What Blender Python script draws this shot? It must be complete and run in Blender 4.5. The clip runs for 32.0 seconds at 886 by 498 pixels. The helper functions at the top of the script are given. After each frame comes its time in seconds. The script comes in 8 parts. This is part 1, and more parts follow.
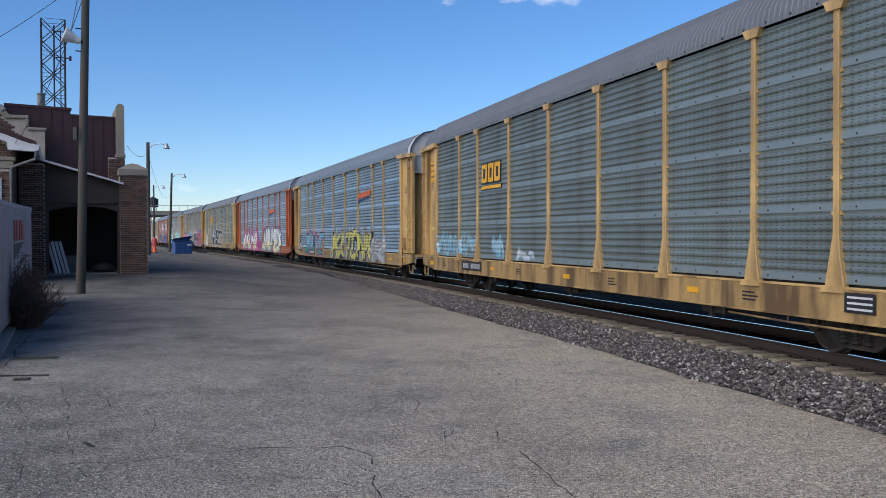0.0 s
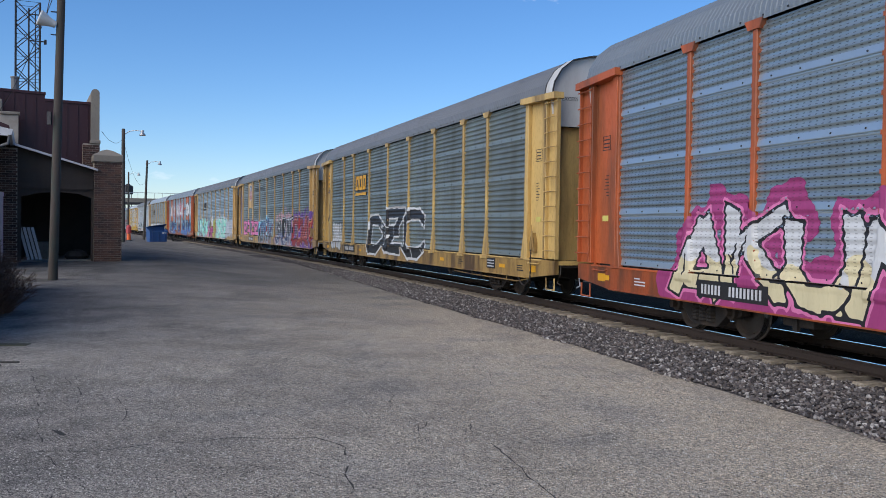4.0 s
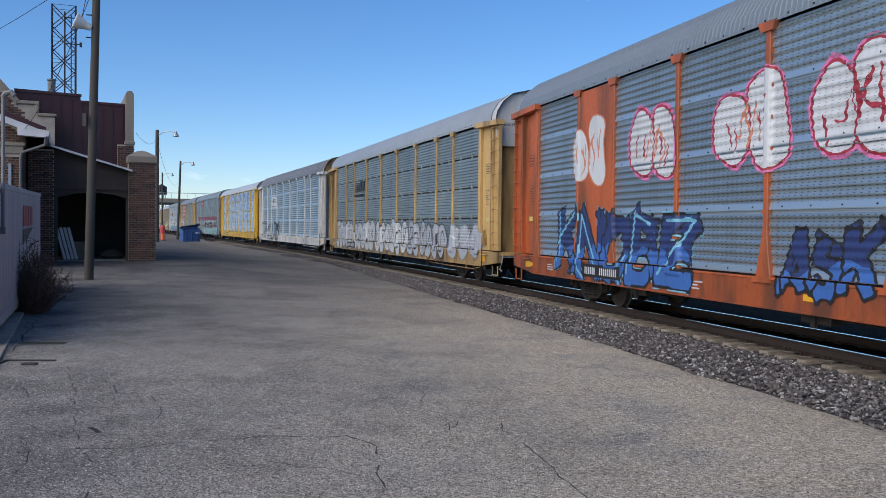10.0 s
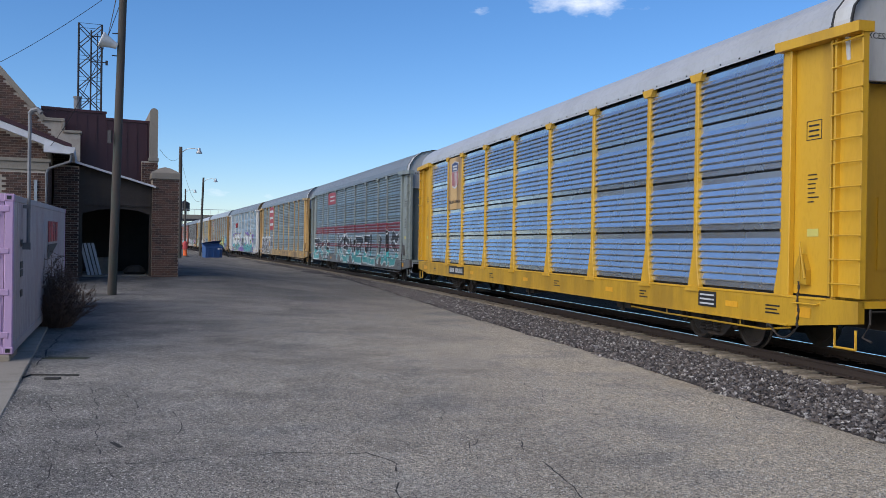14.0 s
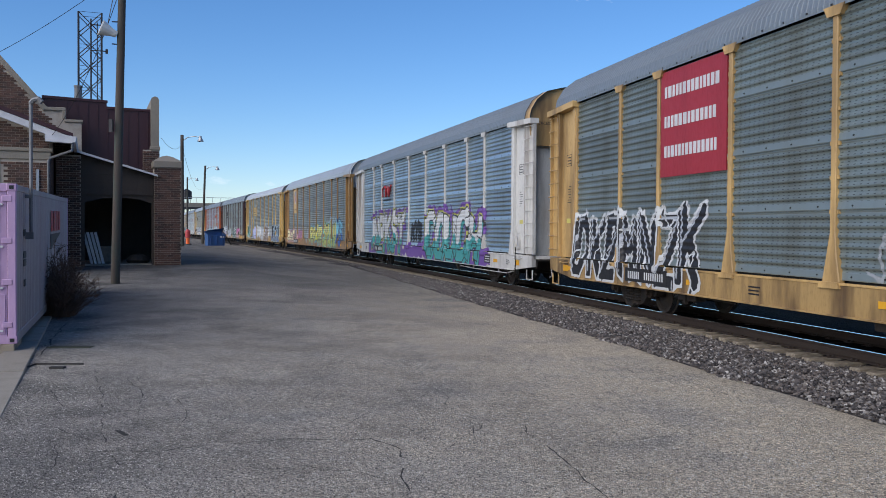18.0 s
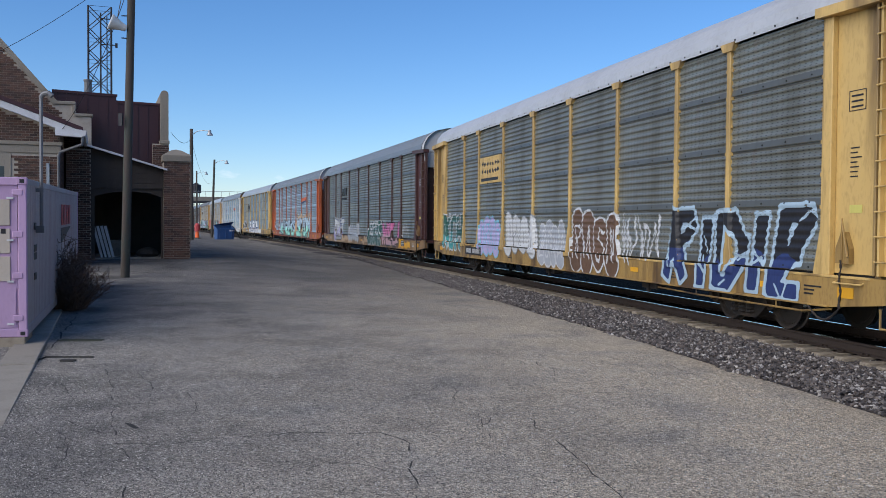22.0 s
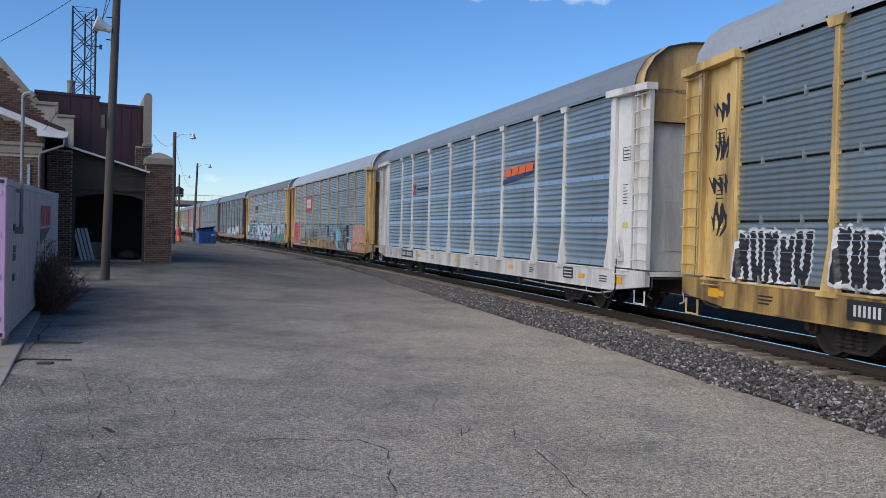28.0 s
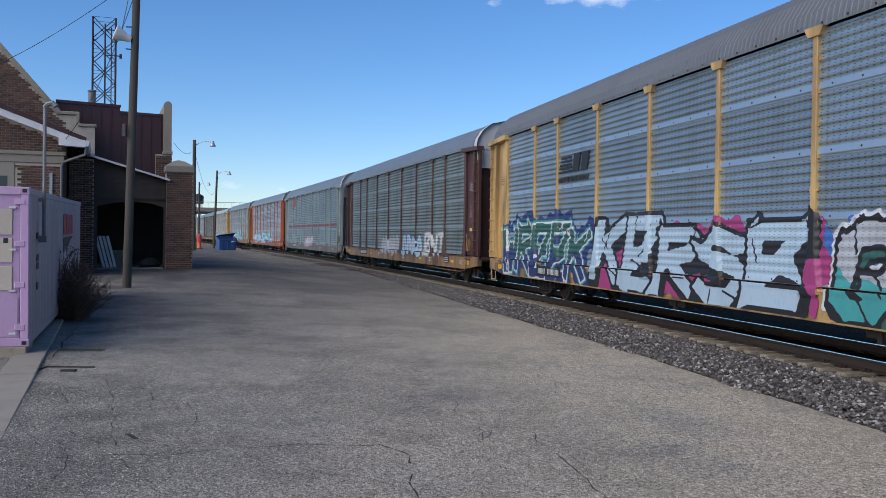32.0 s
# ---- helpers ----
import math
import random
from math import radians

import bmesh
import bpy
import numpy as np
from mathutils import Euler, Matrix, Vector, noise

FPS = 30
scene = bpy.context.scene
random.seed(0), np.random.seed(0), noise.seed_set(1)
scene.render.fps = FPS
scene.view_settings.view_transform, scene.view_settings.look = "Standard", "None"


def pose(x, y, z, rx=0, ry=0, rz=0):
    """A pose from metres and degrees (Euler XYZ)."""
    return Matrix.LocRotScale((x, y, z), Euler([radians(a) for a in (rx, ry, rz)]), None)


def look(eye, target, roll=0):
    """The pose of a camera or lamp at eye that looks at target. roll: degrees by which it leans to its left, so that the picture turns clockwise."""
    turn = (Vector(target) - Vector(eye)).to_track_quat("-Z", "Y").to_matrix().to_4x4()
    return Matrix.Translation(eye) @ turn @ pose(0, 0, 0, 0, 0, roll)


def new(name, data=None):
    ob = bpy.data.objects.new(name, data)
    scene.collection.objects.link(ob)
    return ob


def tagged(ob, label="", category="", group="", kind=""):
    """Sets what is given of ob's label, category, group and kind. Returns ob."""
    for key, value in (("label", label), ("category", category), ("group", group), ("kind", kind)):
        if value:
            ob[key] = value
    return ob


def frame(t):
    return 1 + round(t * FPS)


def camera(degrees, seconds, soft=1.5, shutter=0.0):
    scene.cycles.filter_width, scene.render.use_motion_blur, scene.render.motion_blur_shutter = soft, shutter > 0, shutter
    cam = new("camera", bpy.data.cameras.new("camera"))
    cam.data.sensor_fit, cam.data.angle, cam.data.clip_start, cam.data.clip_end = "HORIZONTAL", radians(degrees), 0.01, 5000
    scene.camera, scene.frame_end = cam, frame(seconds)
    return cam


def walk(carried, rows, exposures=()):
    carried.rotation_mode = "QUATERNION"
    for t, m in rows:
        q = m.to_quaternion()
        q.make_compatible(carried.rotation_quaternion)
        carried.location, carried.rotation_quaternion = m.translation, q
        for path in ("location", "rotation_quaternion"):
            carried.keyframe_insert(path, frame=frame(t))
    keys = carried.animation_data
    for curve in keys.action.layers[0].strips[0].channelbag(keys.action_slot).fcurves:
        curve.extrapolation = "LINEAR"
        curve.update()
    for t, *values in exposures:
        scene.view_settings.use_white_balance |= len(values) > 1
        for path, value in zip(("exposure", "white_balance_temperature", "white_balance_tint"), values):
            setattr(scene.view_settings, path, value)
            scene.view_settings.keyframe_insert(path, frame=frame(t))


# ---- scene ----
cam = camera(51.77, 32.0, soft=0.6)
EYE = 1.997
# seconds, pitch, roll, yaw of the hand-held camera, which stays on one spot
TURNS = [
    (0, -0.83, 0.19, -0.03), (0.5, -0.56, 0.43, -0.48), (1, -0.29, 0.17, -0.19), (1.5, -0.38, -0.08, -0.24), (2, -0.32, -0.26, -0.40),
    (2.5, -0.25, -0.53, -0.59), (3, -0.71, -0.69, -0.97), (3.5, -1.09, -0.80, -1.05), (5.5, -1.77, -0.74, -3.72), (6, -1.98, -0.95, -3.80),
    (6.5, -1.70, -1.13, -2.88), (7, -1.67, -1.10, -2.19), (7.5, -1.62, -1.20, -2.26), (8, -1.49, -1.15, -2.01), (8.5, -1.53, -0.97, -1.02),
    (9, -1.54, -0.71, -0.45), (9.5, -1.58, -0.52, -0.02), (10, -1.36, -0.65, 0.44), (10.5, -1.14, -0.81, 0.49), (11, -1.17, -0.71, 0.32),
    (11.5, -1.12, -0.64, 0.10), (12, -0.87, -0.76, 0.00), (12.5, -0.65, -0.95, 0.59), (13, -0.45, -1.08, 1.13), (13.5, -0.35, -1.02, 1.49),
    (14, -0.31, -0.86, 1.74), (14.5, -0.43, -0.72, 1.79), (15, -0.48, -0.56, 1.74), (15.5, -0.63, -0.52, 1.64), (17.5, -1.42, -0.48, 1.78),
    (18, -1.19, -0.35, 1.89), (18.5, -1.37, -0.28, 2.08), (19, -1.45, -0.30, 2.00), (19.5, -1.43, -0.38, 1.87), (20, -1.58, -0.53, 1.83),
    (20.5, -1.72, -0.51, 1.80), (21, -1.70, -0.30, 1.73), (21.5, -1.75, -0.36, 1.96), (22, -1.57, -0.40, 2.44), (22.5, -1.40, -0.37, 2.60),
    (23, -1.55, -0.17, 2.52), (23.5, -1.63, -0.04, 2.26), (24, -1.42, -0.28, 2.09), (24.5, -1.02, -0.51, 2.04), (25, -0.91, -0.54, 2.01),
    (25.5, -1.04, -0.47, 1.74), (27.5, -1.27, -1.13, 1.45), (28, -1.05, -1.38, 1.37), (28.5, -0.94, -1.27, 1.60), (29, -1.07, -1.15, 2.15),
    (29.5, -1.02, -1.09, 2.53), (30, -0.65, -0.93, 2.68), (30.5, -0.52, -0.81, 2.72), (31, -0.69, -0.72, 2.63), (31.5, -0.92, -0.70, 2.43),
    (32, -0.80, -0.78, 2.56),
]
walk(cam, [(t, pose(0, 0, EYE, 90 + p, r, w)) for t, p, r, w in TURNS])

# ---- world, sun ----
SUN_AZ, SUN_EL = radians(-133.0), radians(33.0)   # azimuth from +y towards +x
SUN_DIR = Vector((math.sin(SUN_AZ) * math.cos(SUN_EL), math.cos(SUN_AZ) * math.cos(SUN_EL), math.sin(SUN_EL)))
EXPOSURE = 0.15
scene.view_settings.exposure = EXPOSURE


def build_world():
    w = bpy.data.worlds.new("sky")
    w.use_nodes = True
    scene.world = w
    nt = w.node_tree
    n, l = nt.nodes, nt.links
    bg = n["Background"]
    sky = n.new("ShaderNodeTexSky")
    sky.sky_type = "NISHITA"
    sky.sun_disc = False
    sky.sun_elevation, sky.sun_rotation = SUN_EL, SUN_AZ
    sky.altitude, sky.air_density, sky.dust_density, sky.ozone_density = 200, 0.95, 0.06, 5.0
    co = n.new("ShaderNodeTexCoord")
    # a few small fair-weather clouds: noise inside soft elongated patches of the sky
    noi = n.new("ShaderNodeTexNoise")
    noi.inputs["Scale"].default_value, noi.inputs["Detail"].default_value = 26.0, 7.0
    noi.inputs["Roughness"].default_value = 0.62
    sc = n.new("ShaderNodeVectorMath")
    sc.operation = "MULTIPLY"
    sc.inputs[1].default_value = (1.0, 1.0, 2.2)
    l.new(co.outputs["Generated"], sc.inputs[0])
    l.new(sc.outputs[0], noi.inputs["Vector"])
    total = None
    for az, el, wide, high, gain in CLOUDS:
        c = Vector((math.sin(radians(az)) * math.cos(radians(el)), math.cos(radians(az)) * math.cos(radians(el)), math.sin(radians(el))))
        sub = n.new("ShaderNodeVectorMath")
        sub.operation = "SUBTRACT"
        l.new(co.outputs["Generated"], sub.inputs[0])
        sub.inputs[1].default_value = c
        mul = n.new("ShaderNodeVectorMath")
        mul.operation = "MULTIPLY"
        l.new(sub.outputs[0], mul.inputs[0])
        mul.inputs[1].default_value = (1 / radians(wide), 1 / radians(wide), 1 / radians(high))
        ln = n.new("ShaderNodeVectorMath")
        ln.operation = "LENGTH"
        l.new(mul.outputs[0], ln.inputs[0])
        mr = n.new("ShaderNodeMapRange")
        mr.inputs["From Min"].default_value, mr.inputs["From Max"].default_value = 0.1, 1.0
        mr.inputs["To Min"].default_value, mr.inputs["To Max"].default_value = gain, 0.0
        l.new(ln.outputs["Value"], mr.inputs["Value"])
        if total is None:
            total = mr.outputs[0]
        else:
            ad = n.new("ShaderNodeMath")
            ad.operation = "MAXIMUM"
            l.new(total, ad.inputs[0])
            l.new(mr.outputs[0], ad.inputs[1])
            total = ad.outputs[0]
    add = n.new("ShaderNodeMath")
    add.operation = "ADD"
    l.new(noi.outputs["Fac"], add.inputs[0])
    l.new(total, add.inputs[1])
    cov = n.new("ShaderNodeMapRange")
    cov.inputs["From Min"].default_value, cov.inputs["From Max"].default_value = 0.93, 1.46
    l.new(add.outputs[0], cov.inputs["Value"])
    mix = n.new("ShaderNodeMix")
    mix.data_type = "RGBA"
    l.new(cov.outputs[0], mix.inputs[0])
    hs = n.new("ShaderNodeHueSaturation")
    hs.inputs["Saturation"].default_value = SKY_SATURATION
    l.new(sky.outputs[0], hs.inputs["Color"])
    haze = n.new("ShaderNodeMix")
    haze.data_type, haze.blend_type = "RGBA", "MULTIPLY"
    haze.inputs[0].default_value = 1.0
    haze.inputs[7].default_value = SKY_TINT
    l.new(hs.outputs[0], haze.inputs[6])
    l.new(haze.outputs[2], mix.inputs[6])
    mix.inputs[7].default_value = (7.6, 8.0, 8.8, 1)
    l.new(mix.outputs[2], bg.inputs["Color"])
    bg.inputs["Strength"].default_value = SKY_STRENGTH


SKY_STRENGTH, SKY_SATURATION = 0.126, 1.15
SKY_TINT = (0.95, 0.955, 1.04, 1)
# azimuth (from +y towards +x), elevation, half-width, half-height in degrees, density
CLOUDS = [(6.9, 14.7, 6.4, 1.35, 0.77), (0.3, 14.3, 2.0, 0.9, 0.52), (-15.4, 2.9, 2.3, 0.75, 0.58), (-12.6, 2.8, 1.6, 0.55, 0.50), (-9.8, 4.9, 0.9, 0.5, 0.5)]
build_world()
sun_data = bpy.data.lights.new("sun", "SUN")
sun_data.energy, sun_data.angle, sun_data.color = 3.45, radians(78.0), (1.0, 0.915, 0.80)
sun = new("sun", sun_data)
sun.matrix_basis = look(SUN_DIR * 50, (0, 0, 0))

# ---- materials ----
MATS = {}


def nodes_of(name):
    m = bpy.data.materials.new(name)
    m.use_nodes = True
    nt = m.node_tree
    return m, nt, nt.nodes["Principled BSDF"]


def noise_node(nt, scale, detail=4.0, stretch=None, coord="Object", rough=0.55, offset=None):
    co = nt.nodes.new("ShaderNodeTexCoord")
    out = co.outputs[coord]
    if stretch:
        mp = nt.nodes.new("ShaderNodeMapping")
        mp.inputs["Scale"].default_value = stretch
        nt.links.new(out, mp.inputs["Vector"])
        out = mp.outputs[0]
    nz = nt.nodes.new("ShaderNodeTexNoise")
    nz.inputs["Scale"].default_value, nz.inputs["Detail"].default_value, nz.inputs["Roughness"].default_value = scale, detail, rough
    nt.links.new(out, nz.inputs["Vector"])
    return nz.outputs["Fac"]


def ramp(nt, fac, stops):
    r = nt.nodes.new("ShaderNodeValToRGB")
    e = r.color_ramp.elements
    while len(e) < len(stops):
        e.new(0.5)
    for el, (pos, col) in zip(e, stops):
        el.position = pos
        el.color = (*col, 1) if len(col) == 3 else col
    nt.links.new(fac, r.inputs[0])
    return r.outputs[0]


def blend(nt, fac, a, b, mode="MIX"):
    mx = nt.nodes.new("ShaderNodeMix")
    mx.data_type, mx.blend_type = "RGBA", mode
    for sock, val in ((mx.inputs[0], fac), (mx.inputs[6], a), (mx.inputs[7], b)):
        if isinstance(val, (int, float)):
            sock.default_value = val
        elif isinstance(val, (tuple, list)):
            sock.default_value = (*val, 1) if len(val) == 3 else val
        else:
            nt.links.new(val, sock)
    return mx.outputs[2]


def bump(nt, bsdf, height, strength, distance=0.01):
    b = nt.nodes.new("ShaderNodeBump")
    b.inputs["Strength"].default_value, b.inputs["Distance"].default_value = strength, distance
    nt.links.new(height, b.inputs["Height"])
    nt.links.new(b.outputs[0], bsdf.inputs["Normal"])


def mask(nt, fac, lo, hi):
    mr = nt.nodes.new("ShaderNodeMapRange")
    mr.inputs["From Min"].default_value, mr.inputs["From Max"].default_value = lo, hi
    nt.links.new(fac, mr.inputs["Value"])
    return mr.outputs[0]


def math_node(nt, op, a, b=None):
    m = nt.nodes.new("ShaderNodeMath")
    m.operation = op
    for i, val in enumerate((a, b)):
        if val is None:
            continue
        if isinstance(val, (int, float)):
            m.inputs[i].default_value = val
        else:
            nt.links.new(val, m.inputs[i])
    return m.outputs[0]


def plain(name, col, rough=0.6, metal=0.0, dirt=0.35, dirt_col=(0.09, 0.07, 0.05), scale=3.0, streak=False, bumps=0.15, rnd=0.08, span=(0.47, 0.78)):
    """A painted, worn surface: base colour, two scales of dirt, a little relief."""
    if name in MATS:
        return MATS[name]
    m, nt, b = nodes_of(name)
    big = noise_node(nt, scale, 5, (1, 1, 0.18) if streak else None)
    fine = noise_node(nt, scale * 14, 4, (1, 1, 0.35) if streak else None)
    c = blend(nt, math_node(nt, "MULTIPLY", mask(nt, big, *span), dirt), col, dirt_col)
    c = blend(nt, math_node(nt, "MULTIPLY", mask(nt, fine, 0.5, 0.85), dirt * 0.7), c, tuple(x * 0.45 for x in col))
    info = nt.nodes.new("ShaderNodeObjectInfo")
    hsv = nt.nodes.new("ShaderNodeHueSaturation")
    nt.links.new(math_node(nt, "ADD", math_node(nt, "MULTIPLY", info.outputs["Random"], rnd * 2), 1 - rnd), hsv.inputs["Value"])
    nt.links.new(c, hsv.inputs["Color"])
    nt.links.new(hsv.outputs[0], b.inputs["Base Color"])
    b.inputs["Metallic"].default_value = metal
    nt.links.new(math_node(nt, "ADD", math_node(nt, "MULTIPLY", fine, 0.3), rough - 0.15), b.inputs["Roughness"])
    bump(nt, b, fine, bumps, 0.004)
    MATS[name] = m
    return m


def punched(nt, pitch, start=0.0, period=1.0, edge=0.122):
    """1 in the slots of a punched rack panel: short dashes in upright columns, none on the flat bands."""
    co = nt.nodes.new("ShaderNodeTexCoord")
    sp = nt.nodes.new("ShaderNodeSeparateXYZ")
    nt.links.new(co.outputs["Object"], sp.inputs[0])
    up = math_node(nt, "MULTIPLY", math_node(nt, "FRACT", math_node(nt, "DIVIDE", math_node(nt, "SUBTRACT", sp.outputs["Z"], start), period)), period)

    def near_centre(value, step, half):
        q = math_node(nt, "FRACT", math_node(nt, "DIVIDE", value, step))
        return math_node(nt, "LESS_THAN", math_node(nt, "ABSOLUTE", math_node(nt, "SUBTRACT", q, 0.5)), half)
    dash = math_node(nt, "MULTIPLY", near_centre(sp.outputs["X"], 0.145, 0.17), near_centre(up, pitch, 0.15))
    inside = math_node(nt, "MULTIPLY", math_node(nt, "GREATER_THAN", up, edge), math_node(nt, "LESS_THAN", up, 0.97))
    return math_node(nt, "MULTIPLY", dash, inside), inside, sp


def panel_mat(name, col, metal=0.5, rough=0.42, grime=0.4, grime_col=(0.10, 0.085, 0.06), holes=0.048, rust=0.0, band=None):
    """Galvanised rack panel: streaked zinc with rows of punched holes."""
    if name in MATS:
        return MATS[name]
    m, nt, b = nodes_of(name)
    big = noise_node(nt, 0.9, 5, (1, 1, 0.5), "Object")
    streaks = noise_node(nt, 7.0, 5, (1, 1, 0.06))
    info = nt.nodes.new("ShaderNodeObjectInfo")
    c = blend(nt, math_node(nt, "MULTIPLY", mask(nt, big, 0.38, 0.72), grime), col, grime_col)
    c = blend(nt, math_node(nt, "MULTIPLY", mask(nt, streaks, 0.48, 0.75), grime * 0.8), c, tuple(x * 0.5 for x in col))
    if rust:
        rs = noise_node(nt, 2.2, 4, (1, 1, 0.12))
        c = blend(nt, math_node(nt, "MULTIPLY", mask(nt, rs, 0.62, 0.8), rust), c, (0.16, 0.06, 0.025))
    hsv = nt.nodes.new("ShaderNodeHueSaturation")
    nt.links.new(math_node(nt, "ADD", math_node(nt, "MULTIPLY", info.outputs["Random"], 0.22), 0.89), hsv.inputs["Value"])
    nt.links.new(c, hsv.inputs["Color"])
    c = hsv.outputs[0]
    height = streaks
    if holes:
        h, inside, _ = punched(nt, holes)
        if band:
            c = blend(nt, math_node(nt, "MULTIPLY", math_node(nt, "SUBTRACT", 1.0, inside), 0.6), c, band)
        c = blend(nt, math_node(nt, "MULTIPLY", h, 0.6), c, (0.012, 0.012, 0.014))
    nt.links.new(c, b.inputs["Base Color"])
    b.inputs["Metallic"].default_value = metal
    nt.links.new(math_node(nt, "ADD", math_node(nt, "MULTIPLY", big, 0.35), rough - 0.15), b.inputs["Roughness"])
    bump(nt, b, height, 0.12, 0.004)
    MATS[name] = m
    return m


def pavement_mat():
    m, nt, b = nodes_of("pavement_asphalt")
    co = nt.nodes.new("ShaderNodeTexCoord")

    def chips(scale, lo, hi):
        vor = nt.nodes.new("ShaderNodeTexVoronoi")
        vor.inputs["Scale"].default_value = scale
        nt.links.new(co.outputs["Object"], vor.inputs["Vector"])
        sepc = nt.nodes.new("ShaderNodeSeparateColor")
        nt.links.new(vor.outputs["Color"], sepc.inputs[0])
        return mask(nt, sepc.outputs[0], lo, hi), mask(nt, sepc.outputs[1], 0.55, 0.85), vor.outputs["Distance"]
    small, pits, dist = chips(84, 0.52, 0.80)
    big, pits_big, _ = chips(36, 0.55, 0.95)
    patch = noise_node(nt, 0.22, 5)
    blot = noise_node(nt, 0.75, 6, rough=0.65)
    stain = noise_node(nt, 0.33, 5, rough=0.6)
    at = nt.nodes.new("ShaderNodeAttribute")
    at.attribute_name = "grit"
    c = ramp(nt, patch, [(0.36, (0.188, 0.187, 0.181)), (0.5, (0.240, 0.229, 0.216)), (0.64, (0.315, 0.299, 0.268))])
    toned = nt.nodes.new("ShaderNodeAttribute")
    toned.attribute_name = "toned"
    washed = math_node(nt, "MULTIPLY", at.outputs["Fac"], math_node(nt, "SUBTRACT", 1.0, math_node(nt, "MULTIPLY", toned.outputs["Fac"], 0.65)))
    c = blend(nt, math_node(nt, "MULTIPLY", washed, mask(nt, blot, 0.25, 0.55)), c, (0.46, 0.40, 0.315))
    clean = math_node(nt, "SUBTRACT", 1.0, math_node(nt, "MULTIPLY", at.outputs["Fac"], 0.7))
    c = blend(nt, math_node(nt, "MULTIPLY", math_node(nt, "MULTIPLY", mask(nt, blot, 0.49, 0.66), 0.6), clean), c, (0.085, 0.084, 0.083))
    c = blend(nt, math_node(nt, "MULTIPLY", math_node(nt, "MULTIPLY", mask(nt, stain, 0.48, 0.60), 0.52), clean), c, (0.085, 0.083, 0.082))
    # painted shade: asphalt colour roughly halved towards the station
    c = blend(nt, math_node(nt, "MULTIPLY", toned.outputs["Fac"], 0.85), c, blend(nt, 1.0, c, (0.52, 0.52, 0.53), "MULTIPLY"))
    for fac, amount, tint in ((big, 0.45, (1.7, 1.66, 1.58)), (pits_big, 0.42, (0.32, 0.32, 0.33)), (small, 0.8, (1.9, 1.88, 1.84)), (pits, 0.8, (0.34, 0.34, 0.35))):
        c = blend(nt, math_node(nt, "MULTIPLY", fac, amount), c, blend(nt, 1.0, c, tint, "MULTIPLY"))
    nt.links.new(c, b.inputs["Base Color"])
    b.inputs["Roughness"].default_value = 0.9
    b.inputs["Specular IOR Level"].default_value = 0.12
    bump(nt, b, dist, 0.9, 0.014)
    return m


def rock_mat(name, gain):
    m, nt, b = nodes_of(name)
    geo = nt.nodes.new("ShaderNodeNewGeometry")
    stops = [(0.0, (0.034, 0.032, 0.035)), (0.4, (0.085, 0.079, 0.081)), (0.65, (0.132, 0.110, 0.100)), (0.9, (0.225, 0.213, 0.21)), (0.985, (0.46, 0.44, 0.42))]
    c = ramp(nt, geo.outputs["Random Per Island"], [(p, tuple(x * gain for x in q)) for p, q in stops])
    fine = noise_node(nt, 30, 4)
    c = blend(nt, math_node(nt, "MULTIPLY", fine, 0.4), c, (0.085 * gain, 0.075 * gain, 0.068 * gain))
    nt.links.new(c, b.inputs["Base Color"])
    b.inputs["Roughness"].default_value = 0.85
    b.inputs["Specular IOR Level"].default_value = 0.15 if gain > 0.5 else 0.03
    bump(nt, b, fine, 0.4, 0.006)
    return m


def bed_mat(name, stops, scale, car_shade=False):
    m, nt, b = nodes_of(name)
    vor = nt.nodes.new("ShaderNodeTexVoronoi")
    vor.inputs["Scale"].default_value = scale
    co = nt.nodes.new("ShaderNodeTexCoord")
    nt.links.new(co.outputs["Object"], vor.inputs["Vector"])
    sepc = nt.nodes.new("ShaderNodeSeparateColor")
    nt.links.new(vor.outputs["Color"], sepc.inputs[0])
    c = ramp(nt, sepc.outputs[0], stops)
    big = noise_node(nt, 0.5, 4)
    c = blend(nt, math_node(nt, "MULTIPLY", big, 0.5), c, (0.06, 0.055, 0.05))
    if car_shade:
        at = nt.nodes.new("ShaderNodeAttribute")
        at.attribute_name = "car_shade"
        # near-black colour stands for the shade beneath and beyond the train
        c = blend(nt, math_node(nt, "MULTIPLY", at.outputs["Fac"], 0.97), c, (0.006, 0.005, 0.004))
    nt.links.new(c, b.inputs["Base Color"])
    b.inputs["Roughness"].default_value = 0.95
    b.inputs["Specular IOR Level"].default_value = 0.04
    bump(nt, b, vor.outputs["Distance"], 1.0, 0.03)
    return m


def brick_mat(name, col_a, col_b):
    m, nt, b = nodes_of(name)
    info = nt.nodes.new("ShaderNodeObjectInfo")
    geo = nt.nodes.new("ShaderNodeNewGeometry")
    r = math_node(nt, "FRACT", math_node(nt, "ADD", info.outputs["Random"], geo.outputs["Random Per Island"]))
    c = ramp(nt, r, [(0.0, col_a), (0.55, col_b), (1.0, tuple(x * 1.35 for x in col_b))])
    fine = noise_node(nt, 40, 4)
    c = blend(nt, math_node(nt, "MULTIPLY", fine, 0.5), c, tuple(x * 0.5 for x in col_a))
    nt.links.new(c, b.inputs["Base Color"])
    b.inputs["Roughness"].default_value = 0.85
    bump(nt, b, fine, 0.4, 0.006)
    return m


